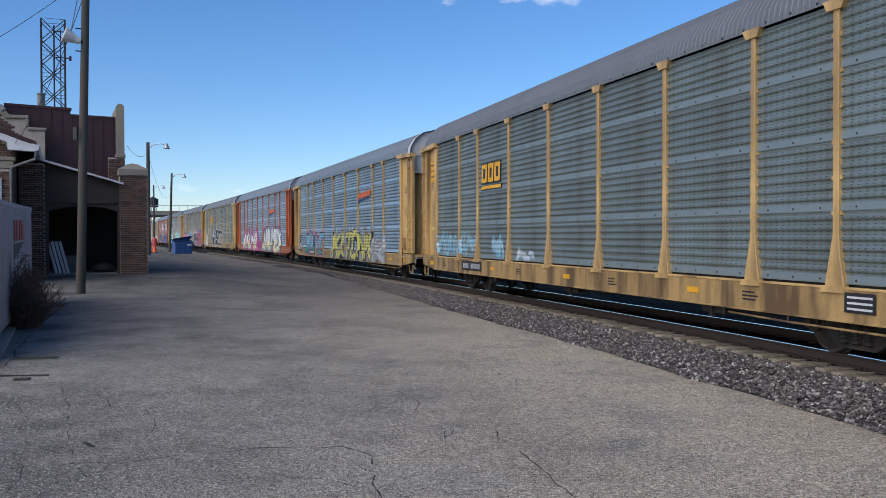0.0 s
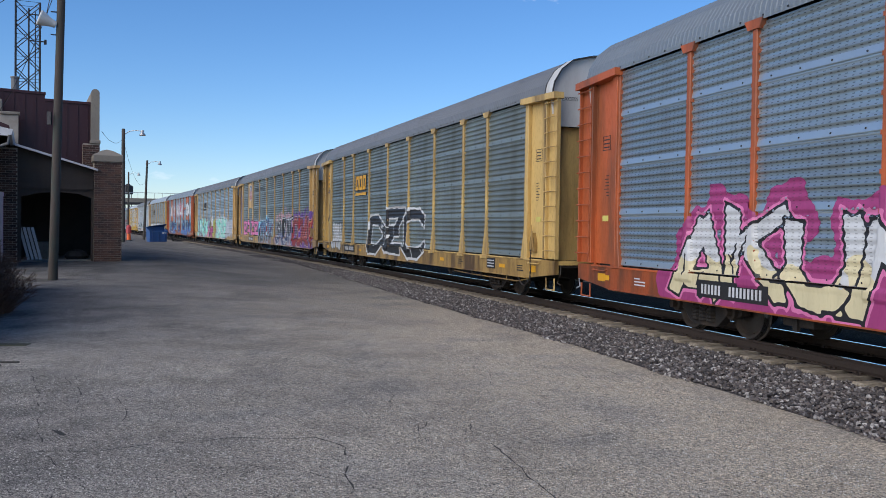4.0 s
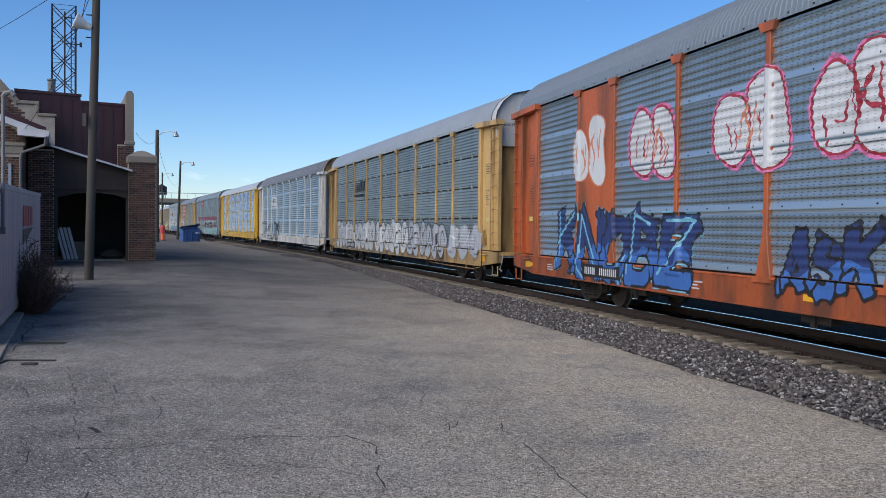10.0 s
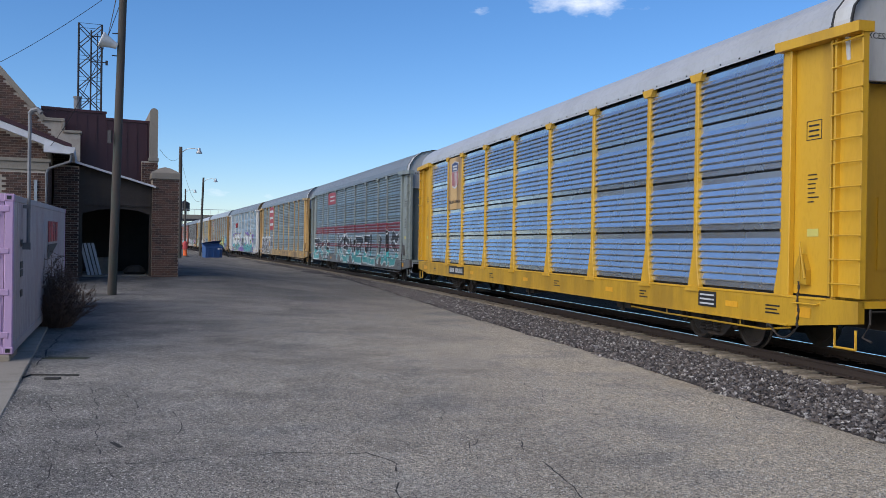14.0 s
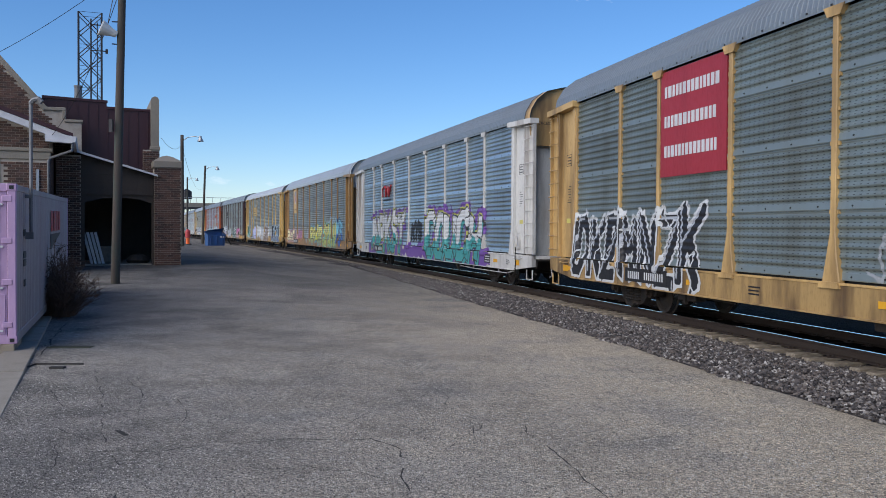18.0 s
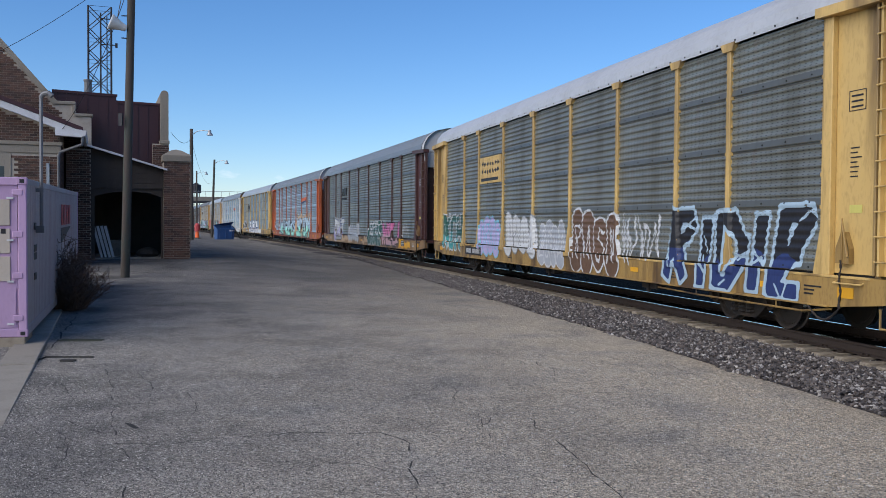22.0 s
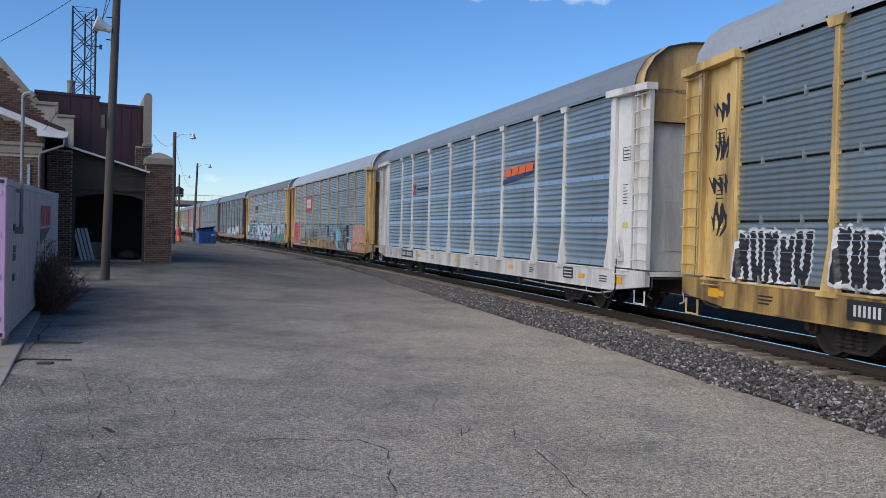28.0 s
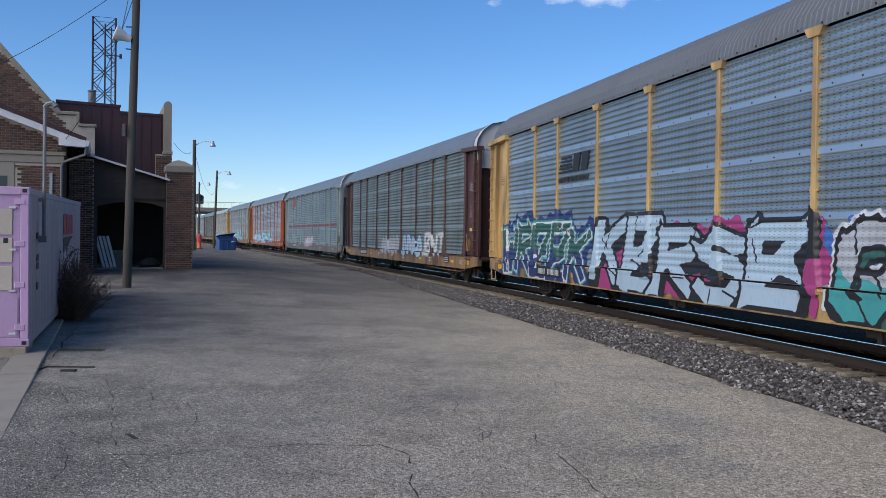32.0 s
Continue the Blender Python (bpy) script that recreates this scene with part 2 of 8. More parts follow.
# the second, near-black stone has the shade under the cars in its colour
PAVEMENT, ROCK, SHADED_ROCK = pavement_mat(), rock_mat("ballast_stone", 1.0), rock_mat("shade_blackened_stone", 0.09)
BALLAST = bed_mat("ballast_bed", [(0.0, (0.032, 0.030, 0.033)), (0.5, (0.078, 0.070, 0.072)), (1.0, (0.14, 0.125, 0.12))], 17, True)
SOIL = bed_mat("far_ground", [(0.0, (0.10, 0.095, 0.08)), (0.6, (0.16, 0.15, 0.125)), (1.0, (0.22, 0.21, 0.18))], 5)
def tie_mat():
    """Old ties: pale weathered ends, the shade under the cars painted black towards the middle of the track."""
    m, nt, b = nodes_of("creosoted_tie")
    co = nt.nodes.new("ShaderNodeTexCoord")
    sp = nt.nodes.new("ShaderNodeSeparateXYZ")
    nt.links.new(co.outputs["Object"], sp.inputs[0])
    fine = noise_node(nt, 26, 5, (0.25, 1, 1))
    info = nt.nodes.new("ShaderNodeObjectInfo")
    c = ramp(nt, fine, [(0.3, (0.13, 0.105, 0.08)), (0.55, (0.32, 0.275, 0.215)), (0.8, (0.42, 0.37, 0.29))])
    c = blend(nt, math_node(nt, "MULTIPLY", info.outputs["Random"], 0.5), c, (0.12, 0.10, 0.08))
    near = math_node(nt, "ADD", sp.outputs["X"], math_node(nt, "MULTIPLY", fine, 0.2))
    # painted shade on the part of the tie under the car
    c = blend(nt, mask(nt, near, -0.74, -0.50), c, (0.014, 0.013, 0.012))
    nt.links.new(c, b.inputs["Base Color"])
    b.inputs["Roughness"].default_value = 0.9
    b.inputs["Specular IOR Level"].default_value = 0.08
    bump(nt, b, fine, 0.5, 0.008)
    return m


TRACK_TIE = tie_mat()
TIE = plain("creosoted_timber", (0.29, 0.245, 0.19), 0.85, 0, 0.6, (0.08, 0.05, 0.04), 6, bumps=0.5, rnd=0.25)
RAIL_SIDE = plain("rail_rust", (0.045, 0.031, 0.024), 0.8, 0.2, 0.5, (0.03, 0.02, 0.015), 4)
RAIL_TOP = plain("rail_polished", (0.62, 0.63, 0.65), 0.16, 1.0, 0.05, (0.2, 0.18, 0.16), 5)
CONCRETE = plain("weathered_concrete", (0.22, 0.205, 0.175), 0.9, 0, 0.5, (0.11, 0.10, 0.085), 2.2, bumps=0.4)
KERB = plain("worn_kerb_concrete", (0.27, 0.245, 0.205), 0.9, 0, 0.5, (0.15, 0.13, 0.105), 2.6, bumps=0.4)
STONE = plain("limestone_trim", (0.25, 0.22, 0.18), 0.85, 0, 0.55, (0.16, 0.14, 0.11), 1.8, streak=True, bumps=0.3)
MORTAR = plain("mortar", (0.39, 0.34, 0.285), 0.9, 0, 0.45, (0.16, 0.13, 0.10), 3)
BRICK = brick_mat("rough_brown_brick", (0.045, 0.027, 0.022), (0.125, 0.064, 0.045))
MAROON = plain("maroon_metal_roof", (0.044, 0.011, 0.015), 0.45, 0.1, 0.3, (0.05, 0.02, 0.02), 1.2, streak=True)
WHITE_TRIM = plain("white_painted_trim", (0.58, 0.58, 0.60), 0.55, 0, 0.3, (0.28, 0.25, 0.22), 2.0)
SHINGLE = plain("dark_shingle", (0.055, 0.045, 0.045), 0.9, 0, 0.3, (0.03, 0.03, 0.03), 6)
WOOD_POLE = plain("weathered_pole_timber", (0.058, 0.047, 0.041), 0.9, 0, 0.7, (0.018, 0.06, 0.05), 5, streak=True, bumps=0.6)
DARK_STEEL = plain("dark_steel", (0.035, 0.035, 0.04), 0.55, 0.5, 0.3, (0.06, 0.04, 0.03), 4)
GALV = plain("galvanised_steel", (0.42, 0.43, 0.44), 0.45, 0.7, 0.3, (0.2, 0.18, 0.16), 3)
BLUE_BIN = plain("blue_bin_paint", (0.02, 0.075, 0.23), 0.5, 0, 0.3, (0.05, 0.06, 0.08), 2)
LILAC = plain("faded_lilac_paint", (0.47, 0.31, 0.49), 0.6, 0, 0.3, (0.30, 0.22, 0.28), 1.6, streak=True)
CREAM = plain("cream_vinyl_panel", (0.47, 0.405, 0.34), 0.6, 0, 0.3, (0.3, 0.24, 0.2), 1.4)
BOX_SIDE = plain("dull_grey_container_side", (0.375, 0.34, 0.345), 0.6, 0, 0.4, (0.3, 0.17, 0.17), 1.2, streak=True)
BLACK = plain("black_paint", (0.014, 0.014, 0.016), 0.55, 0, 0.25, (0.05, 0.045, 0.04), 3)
RED = plain("faded_red_paint", (0.40, 0.045, 0.05), 0.55, 0, 0.25, (0.2, 0.06, 0.05), 3)
ORANGE_CONE = plain("orange_plastic", (0.75, 0.12, 0.02), 0.5, 0, 0.2, (0.3, 0.1, 0.05), 5)
DEAD_LEAF = plain("dead_leaf", (0.15, 0.085, 0.034), 0.85, 0, 0.5, (0.035, 0.022, 0.014), 60)
TWIG = plain("dry_twig", (0.15, 0.092, 0.066), 0.9, 0, 0.4, (0.06, 0.04, 0.03), 8)
CRACK = plain("tar_crack", (0.028, 0.027, 0.026), 0.9, 0, 0.2, (0.05, 0.05, 0.05), 8)
RUBBER = plain("black_rubber", (0.02, 0.02, 0.02), 0.7, 0, 0.3, (0.06, 0.05, 0.04), 6)
# plaster darkened in its colour for the shade inside the porch
INTERIOR = plain("shade_toned_plaster", (0.09, 0.076, 0.065), 0.9, 0, 0.4, (0.02, 0.018, 0.015), 2)
PORCH_TIMBER = plain("dark_stained_timber", (0.058, 0.044, 0.036), 0.8, 0, 0.5, (0.02, 0.016, 0.013), 3, streak=True)
DULL_PIPE = plain("dull_grey_pipe", (0.17, 0.175, 0.185), 0.6, 0.3, 0.4, (0.09, 0.08, 0.07), 4)


def glass_mat():
    m, nt, b = nodes_of("dark_window_glass")
    b.inputs["Base Color"].default_value = (0.03, 0.035, 0.04, 1)
    b.inputs["Roughness"].default_value = 0.06
    return m


GLASS = glass_mat()


# ---- mesh helpers ----
class Geo:
    """Collects vertices and faces for one mesh."""

    def __init__(self):
        self.v, self.f, self.m = [], [], []

    def add(self, verts, faces, mat=0):
        o = len(self.v)
        self.v.extend(verts)
        for fc in faces:
            self.f.append([i + o for i in fc])
            self.m.append(mat)
        return self

    def box(self, x0, x1, y0, y1, z0, z1, mat=0, chamfer=0.0):
        if chamfer:
            c = chamfer
            prof = [(x0 + c, y0), (x1 - c, y0), (x1, y0 + c), (x1, y1 - c), (x1 - c, y1), (x0 + c, y1), (x0, y1 - c), (x0, y0 + c)]
            inner = [(min(max(a, x0 + c), x1 - c), min(max(b, y0 + c), y1 - c)) for a, b in prof]
            v = [(a, b, z0) for a, b in inner] + [(a, b, z0 + c) for a, b in prof] + [(a, b, z1 - c) for a, b in prof] + [(a, b, z1) for a, b in inner]
            fs = [list(range(7, -1, -1)), list(range(24, 32))]
            for k in range(3):
                fs += [[k * 8 + i, k * 8 + (i + 1) % 8, k * 8 + 8 + (i + 1) % 8, k * 8 + 8 + i] for i in range(8)]
            return self.add(v, fs, mat)
        v = [(x0, y0, z0), (x1, y0, z0), (x1, y1, z0), (x0, y1, z0), (x0, y0, z1), (x1, y0, z1), (x1, y1, z1), (x0, y1, z1)]
        return self.add(v, [(3, 2, 1, 0), (4, 5, 6, 7), (0, 1, 5, 4), (1, 2, 6, 5), (2, 3, 7, 6), (3, 0, 4, 7)], mat)

    def tube(self, a, b, r, n=8, mat=0, r2=None, caps=True):
        a, b = Vector(a), Vector(b)
        q = (b - a).to_track_quat("Z", "Y")
        r2 = r if r2 is None else r2
        ring = [(math.cos(2 * math.pi * i / n), math.sin(2 * math.pi * i / n)) for i in range(n)]
        v = [tuple(a + q @ Vector((c * r, s * r, 0))) for c, s in ring] + [tuple(b + q @ Vector((c * r2, s * r2, 0))) for c, s in ring]
        fs = [(i, (i + 1) % n, n + (i + 1) % n, n + i) for i in range(n)]
        if caps:
            fs += [tuple(range(n - 1, -1, -1)), tuple(range(n, 2 * n))]
        return self.add(v, fs, mat)

    def path(self, pts, r, n=6, mat=0):
        """One bent round bar through the points."""
        ps = [Vector(p) for p in pts]
        v = []
        for i, p in enumerate(ps):
            d = (ps[min(i + 1, len(ps) - 1)] - ps[max(i - 1, 0)]).normalized()
            q = d.to_track_quat("Z", "Y")
            v += [tuple(p + q @ Vector((r * math.cos(2 * math.pi * j / n), r * math.sin(2 * math.pi * j / n), 0))) for j in range(n)]
        k = len(ps)
        fs = [(i * n + j, i * n + (j + 1) % n, (i + 1) * n + (j + 1) % n, (i + 1) * n + j) for i in range(k - 1) for j in range(n)]
        return self.add(v, fs + [tuple(range(n - 1, -1, -1)), tuple(range((k - 1) * n, k * n))], mat)

    def prism(self, prof, axis, a, b, mat=0):
        """A 2D outline extruded along an axis from a to b: axis y takes (x, z), x takes (y, z), z takes (x, y)."""
        def put(p, d):
            return {"x": (d, p[0], p[1]), "y": (p[0], d, p[1]), "z": (p[0], p[1], d)}[axis]
        n = len(prof)
        v = [put(p, a) for p in prof] + [put(p, b) for p in prof]
        fs = [(i, (i + 1) % n, n + (i + 1) % n, n + i) for i in range(n)] + [tuple(range(n - 1, -1, -1)), tuple(range(n, 2 * n))]
        return self.add(v, fs, mat)

    def lathe(self, prof, n=24, mat=0, axis="y"):
        """(radius, position) pairs turned about an axis."""
        v = []
        for r, d in prof:
            for i in range(n):
                c, s = r * math.cos(2 * math.pi * i / n), r * math.sin(2 * math.pi * i / n)
                v.append((c, d, s) if axis == "y" else (c, s, d))
        k = len(prof)
        fs = [(j * n + i, j * n + (i + 1) % n, (j + 1) * n + (i + 1) % n, (j + 1) * n + i) for j in range(k - 1) for i in range(n)]
        return self.add(v, fs, mat)

    def mesh(self, name, mats, smooth=False):
        me = bpy.data.meshes.new(name)
        me.from_pydata([tuple(p) for p in self.v], [], self.f)
        for mt in (mats if isinstance(mats, (list, tuple)) else [mats]):
            me.materials.append(mt)
        me.polygons.foreach_set("material_index", self.m)
        bm = bmesh.new()
        bm.from_mesh(me)
        bmesh.ops.recalc_face_normals(bm, faces=bm.faces)
        bm.to_mesh(me)
        bm.free()
        if smooth:
            me.polygons.foreach_set("use_smooth", [True] * len(me.polygons))
        me.update()
        return me


def thing(name, label, category, group="", at=None):
    """An Empty at the base of a thing, which carries its parts."""
    ob = new(name)
    ob.empty_display_size = 0.2
    if at is not None:
        ob.matrix_basis = at
    return tagged(ob, label, category, group)


def part(name, geo, mats, parent, label="", at=None, smooth=False):
    me = geo if isinstance(geo, bpy.types.Mesh) else geo.mesh(name, mats, smooth)
    ob = new(name, me)
    ob.parent = parent
    if at is not None:
        ob.matrix_basis = at
    return tagged(ob, label)


def single(name, geo, mats, label="", category="", kind="", group="", at=None, smooth=False):
    me = geo if isinstance(geo, bpy.types.Mesh) else geo.mesh(name, mats, smooth)
    ob = new(name, me)
    if at is not None:
        ob.matrix_basis = at
    return tagged(ob, label, category, group, kind)


def lettering(name, words, size, mat, parent, at, label="", spacing=1.0):
    """Flat painted letters in the built-in font, upright in the local x-z plane, facing -y."""
    cu = bpy.data.curves.new(name, "FONT")
    cu.body, cu.size, cu.space_character, cu.extrude, cu.resolution_u = words, size, spacing, 0.001, 2
    cu.materials.append(mat)
    tmp = new(name, cu)
    bpy.context.view_layer.update()
    me = bpy.data.meshes.new_from_object(tmp.evaluated_get(bpy.context.evaluated_depsgraph_get()))
    bpy.data.objects.remove(tmp)
    ob = new(name, me)
    ob.parent = parent
    ob.matrix_basis = at @ pose(0, 0, 0, 90, 0, 0)
    return tagged(ob, label)


# ---- the line of the track ----
TRACK = dict(start_heading=13.314, side=8.446, bends=[(-700, 0.0), (-60, 0.0), (-40, 0.00241), (0, 0.00241), (25, 0.00214), (60, 0.00081), (150, -0.00022), (260, 0.0), (900, 0.0)])
RAIL_Z = 0.2
HALF_WIDTH = 1.53                       # from the track's centre to the cars' side


def track_table():
    s = np.arange(-700.0, 900.5, 0.5)
    k = np.interp(s, [a for a, _ in TRACK["bends"]], [b for _, b in TRACK["bends"]])
    h = np.concatenate([[0], np.cumsum((k[1:] + k[:-1]) / 2 * 0.5)])
    h += radians(TRACK["start_heading"]) - np.interp(0, s, h)
    x = np.concatenate([[0], np.cumsum(-(np.sin(h[1:]) + np.sin(h[:-1])) / 2 * 0.5)])
    y = np.concatenate([[0], np.cumsum((np.cos(h[1:]) + np.cos(h[:-1])) / 2 * 0.5)])
    a = radians(TRACK["start_heading"])
    d = TRACK["side"] + HALF_WIDTH
    return s, x - np.interp(0, s, x) + math.cos(a) * d, y - np.interp(0, s, y) + math.sin(a) * d, h


TS, TX, TY, TH = track_table()


def on_track(s, off=0.0):
    """The place at the running length s, off metres to the far side of the centre line, and the heading."""
    h = np.interp(s, TS, TH)
    return np.interp(s, TS, TX) + off * np.cos(h), np.interp(s, TS, TY) + off * np.sin(h), h


def beside(x, y):
    """Running length and distance to the near side of the track's centre line."""
    i = int(np.argmin((TX - x) ** 2 + (TY - y) ** 2))
    return TS[i], -((x - TX[i]) * math.cos(TH[i]) + (y - TY[i]) * math.sin(TH[i]))


def smooth_step(a, b, t):
    q = min(max((t - a) / (b - a), 0), 1)
    return q * q * (3 - 2 * q)


def ground_z(x, y):
    """The pavement is level beside the track and rises gently towards the station."""
    q = min(max(y - 12.15, 0), 25.3)
    rise = 0.010 * q + 0.00041 * q * q
    s, d = beside(x, y)
    return rise * smooth_step(3.9, 10.7, d)


# ---- ground, pavement, track bed ----
def bed_edge(s):
    """Distance of the pavement's edge from the track's centre line: the ballast shoulder narrows along the curve."""
    return np.interp(s, [0, 26, 36, 51.5, 64, 88], [3.40, 3.35, 2.96, 2.04, 1.56, 1.56])


def sheet(cols, rows_, place, name, mat):
    g = bpy.data.meshes.new(name)
    v = [place(a, b) for b in rows_ for a in cols]
    n = len(cols)
    fs = [(j * n + i, j * n + i + 1, (j + 1) * n + i + 1, (j + 1) * n + i) for j in range(len(rows_) - 1) for i in range(n - 1)]
    g.from_pydata(v, [], fs)
    g.materials.append(mat)
    g.polygons.foreach_set("use_smooth", [True] * len(fs))
    bm = bmesh.new()
    bm.from_mesh(g)
    bmesh.ops.recalc_face_normals(bm, faces=bm.faces)
    if sum(f.normal.z for f in bm.faces) < 0:
        bmesh.ops.reverse_faces(bm, faces=bm.faces)
    bm.to_mesh(g)
    bm.free()
    return g


def build_ground():
    far = [-4500, -2200, -1000, -500, -250, -120, -60, 0, 60, 120, 250, 500, 1000, 2200, 4500]
    single("ground", sheet(far, far, lambda x, y: (x, y, -0.16), "ground", SOIL), None, "bare grey-brown earth reaching to the horizon", "ground", "structure")
    along = list(np.arange(-70, 0, 5.0)) + list(np.arange(0, 70, 1.0)) + list(np.arange(70, 240, 5.0))

    def edge(s):
        base = bed_edge(s)
        return base + 0.10 * noise.noise((s * 0.35, 1.7, 0)) + 0.05 * noise.noise((s * 1.3, 5.1, 0))
    across = [0, 0.25, 0.7, 1.5, 2.5, 4, 5.5, 7, 8.5, 10, 12, 14, 17, 20, 24, 28, 33, 40, 50, 65]

    def place(a, s):
        x, y, h = on_track(s, -(edge(s) + a))
        z = ground_z(x, y) + (0.0 if a > 0.3 else 0.002) - (0.03 if a == 0 else 0)
        return (x, y, z + 0.012 * noise.noise((x * 0.3, y * 0.3, 0)))
    pv = single("pavement", sheet(across, along, place, "pavement", PAVEMENT), None, "weathered grey asphalt apron with exposed stone chips and cracks", "pavement", "structure")

    # grit washed out of the ballast lies along the edge of the asphalt
    grit = pv.data.attributes.new("grit", "FLOAT", "POINT")
    grit.data.foreach_set("value", [float(np.interp(q, [0, 0.7, 1.5, 2.5, 4, 7, 10], [1.0, 1.0, 0.95, 0.85, 0.62, 0.3, 0.0])) for _ in along for q in across])

    # the station's soft shade, put into the asphalt's colour as a darkening with distance
    toned = pv.data.attributes.new("toned", "FLOAT", "POINT")
    toned.data.foreach_set("value", [smooth_step(17.0, 36.0, v.co.y + 1.5 * noise.noise((v.co.x * 0.2, v.co.y * 0.2, 2))) for v in pv.data.vertices])

    prof = [(-7.0, -0.15), (-4.2, -0.12), (-2.4, 0.0), (-1.2, 0.03), (0, 0.03), (0.5, 0.03), (0.85, -0.03), (1.34, -0.04), (1.8, 0.005), (2.6, 0.0), (3.3, -0.02), (4.0, -0.06)]

    def bed(a, s):
        x, y, h = on_track(s, -prof[a][0])
        return (x, y, prof[a][1] + 0.02 * noise.noise((x * 1.7, y * 1.7, 3)))
    length = list(np.arange(-680, -70, 10.0)) + along + list(np.arange(240, 800, 20.0))
    bb = single("ballast_bed", sheet(range(len(prof)), length, bed, "ballast_bed", BALLAST), None, "dark crushed-stone track bed, the shade under the cars painted black", "ballast", "structure")
    # where the train's shade is painted: from the near rail to the far side
    car_shade = bb.data.attributes.new("car_shade", "FLOAT", "POINT")
    car_shade.data.foreach_set("value", [float(np.interp(q, [-7.0, -4.2, 0.4, 0.9], [1.0, 1.0, 1.0, 0.0])) for _ in length for q, _z in prof])


def stones(name, count, s_range, d_range, size, seed, label, rock=ROCK):
    rng = np.random.default_rng(seed)
    s = rng.uniform(*s_range, count)
    d = d_range[0] + (d_range[1] - d_range[0]) * rng.random(count)
    if d_range[1] > 3:
        d = 1.30 + (bed_edge(s) + 0.12 + 0.10 * np.sin(s * 2.3) * np.sin(s * 0.7) - 1.30) * rng.random(count) ** 0.95
    r = size * rng.uniform(0.45, 1.25, count)
    cx, cy, _ = on_track(s, -d)
    base = np.array([(1, 0, 0), (0, 1, 0), (-1, 0, 0), (0, -1, 0), (0, 0, 1), (0, 0, -1)], float)
    tri = np.array([(0, 1, 4), (1, 2, 4), (2, 3, 4), (3, 0, 4), (1, 0, 5), (2, 1, 5), (3, 2, 5), (0, 3, 5)])
    jit = base[None] * rng.uniform(0.55, 1.15, (count, 6, 1)) + rng.uniform(-0.28, 0.28, (count, 6, 3))
    ang = rng.uniform(0, 6.283, count)
    tilt = rng.uniform(-0.9, 0.9, count)
    ct, st = np.cos(tilt)[:, None], np.sin(tilt)[:, None]
    y1 = jit[..., 1] * ct - jit[..., 2] * st
    z1 = (jit[..., 1] * st + jit[..., 2] * ct) * 0.8
    ca, sa = np.cos(ang)[:, None], np.sin(ang)[:, None]
    px, py = jit[..., 0] * ca - y1 * sa, jit[..., 0] * sa + y1 * ca
    heap = np.interp(d, [0.6, 1.3, 1.8, 2.6, 3.3, 3.7], [-0.045, -0.045, 0.008, 0.01, 0.0, 0.0])
    v = np.stack([cx[:, None] + px * r[:, None], cy[:, None] + py * r[:, None], heap[:, None] + (z1 + 0.35) * r[:, None]], -1).reshape(-1, 3)
    fs = (tri[None] + 6 * np.arange(count)[:, None, None]).reshape(-1, 3)
    me = bpy.data.meshes.new(name)
    me.from_pydata(v.tolist(), [], fs.tolist())
    me.materials.append(rock)
    single(name, me, None, label, "ballast", "stuff")


def build_track():
    tr = thing("railway_track", "curving railway track on rough timber ties", "track")
    prof = [(-0.07, -0.175), (0.07, -0.175), (0.07, -0.16), (0.012, -0.14), (0.010, -0.045), (0.036, -0.035), (0.036, -0.003), (0.030, 0.0), (-0.030, 0.0), (-0.036, -0.003), (-0.036, -0.035), (-0.010, -0.045), (-0.012, -0.14), (-0.07, -0.16)]
    ss = list(np.arange(-660, -120, 12.0)) + list(np.arange(-120, 240, 2.0)) + list(np.arange(240, 800, 12.0))
    for side in (-0.7525, 0.7525):
        g = Geo()
        n = len(prof)
        for s in ss:
            for a, z in prof:
                x, y, h = on_track(s, side + a)
                g.v.append((x, y, RAIL_Z + z))
        for j in range(len(ss) - 1):
            for i in range(n):
                g.f.append((j * n + i, j * n + (i + 1) % n, (j + 1) * n + (i + 1) % n, (j + 1) * n + i))
                g.m.append(1 if i == 7 else 0)
        part("rail", g, [RAIL_SIDE, RAIL_TOP], tr, "rusty steel rail with a polished running surface")
    tie = Geo().box(-1.32, 1.32, -0.115, 0.115, -0.16, 0.020, 0, 0.012)
    for a in (-0.7525, 0.7525):
        tie.box(a - 0.19, a + 0.19, -0.09, 0.09, 0.020, 0.030, 1)
        for q in (-0.11, 0.11):
            for e in (-0.055, 0.055):
                tie.box(a + q - 0.018, a + q + 0.018, e - 0.018, e + 0.018, 0.028, 0.06, 1)
    me = tie.mesh("tie", [TRACK_TIE, RAIL_SIDE])
    rng = random.Random(4)
    rest = Geo()
    for i in range(520):
        s = -12 + i * 0.52
        x, y, h = on_track(s, rng.uniform(-0.06, 0.06))
        m = pose(x, y, rng.uniform(-0.008, 0.01), 0, 0, math.degrees(h) + rng.uniform(-1.2, 1.2))
        if i < 250:
            part("tie", me, None, tr, at=m)
        else:
            rest.add([tuple(m @ Vector(p)) for p in ((-1.3, -0.11, 0.01), (1.3, -0.11, 0.01), (1.3, 0.11, 0.01), (-1.3, 0.11, 0.01), (-1.3, -0.11, -0.1), (1.3, -0.11, -0.1))], [(0, 1, 2, 3), (4, 5, 1, 0)])
    tagged(part("far_ties", rest, DARK_STEEL, tr), kind="stuff")


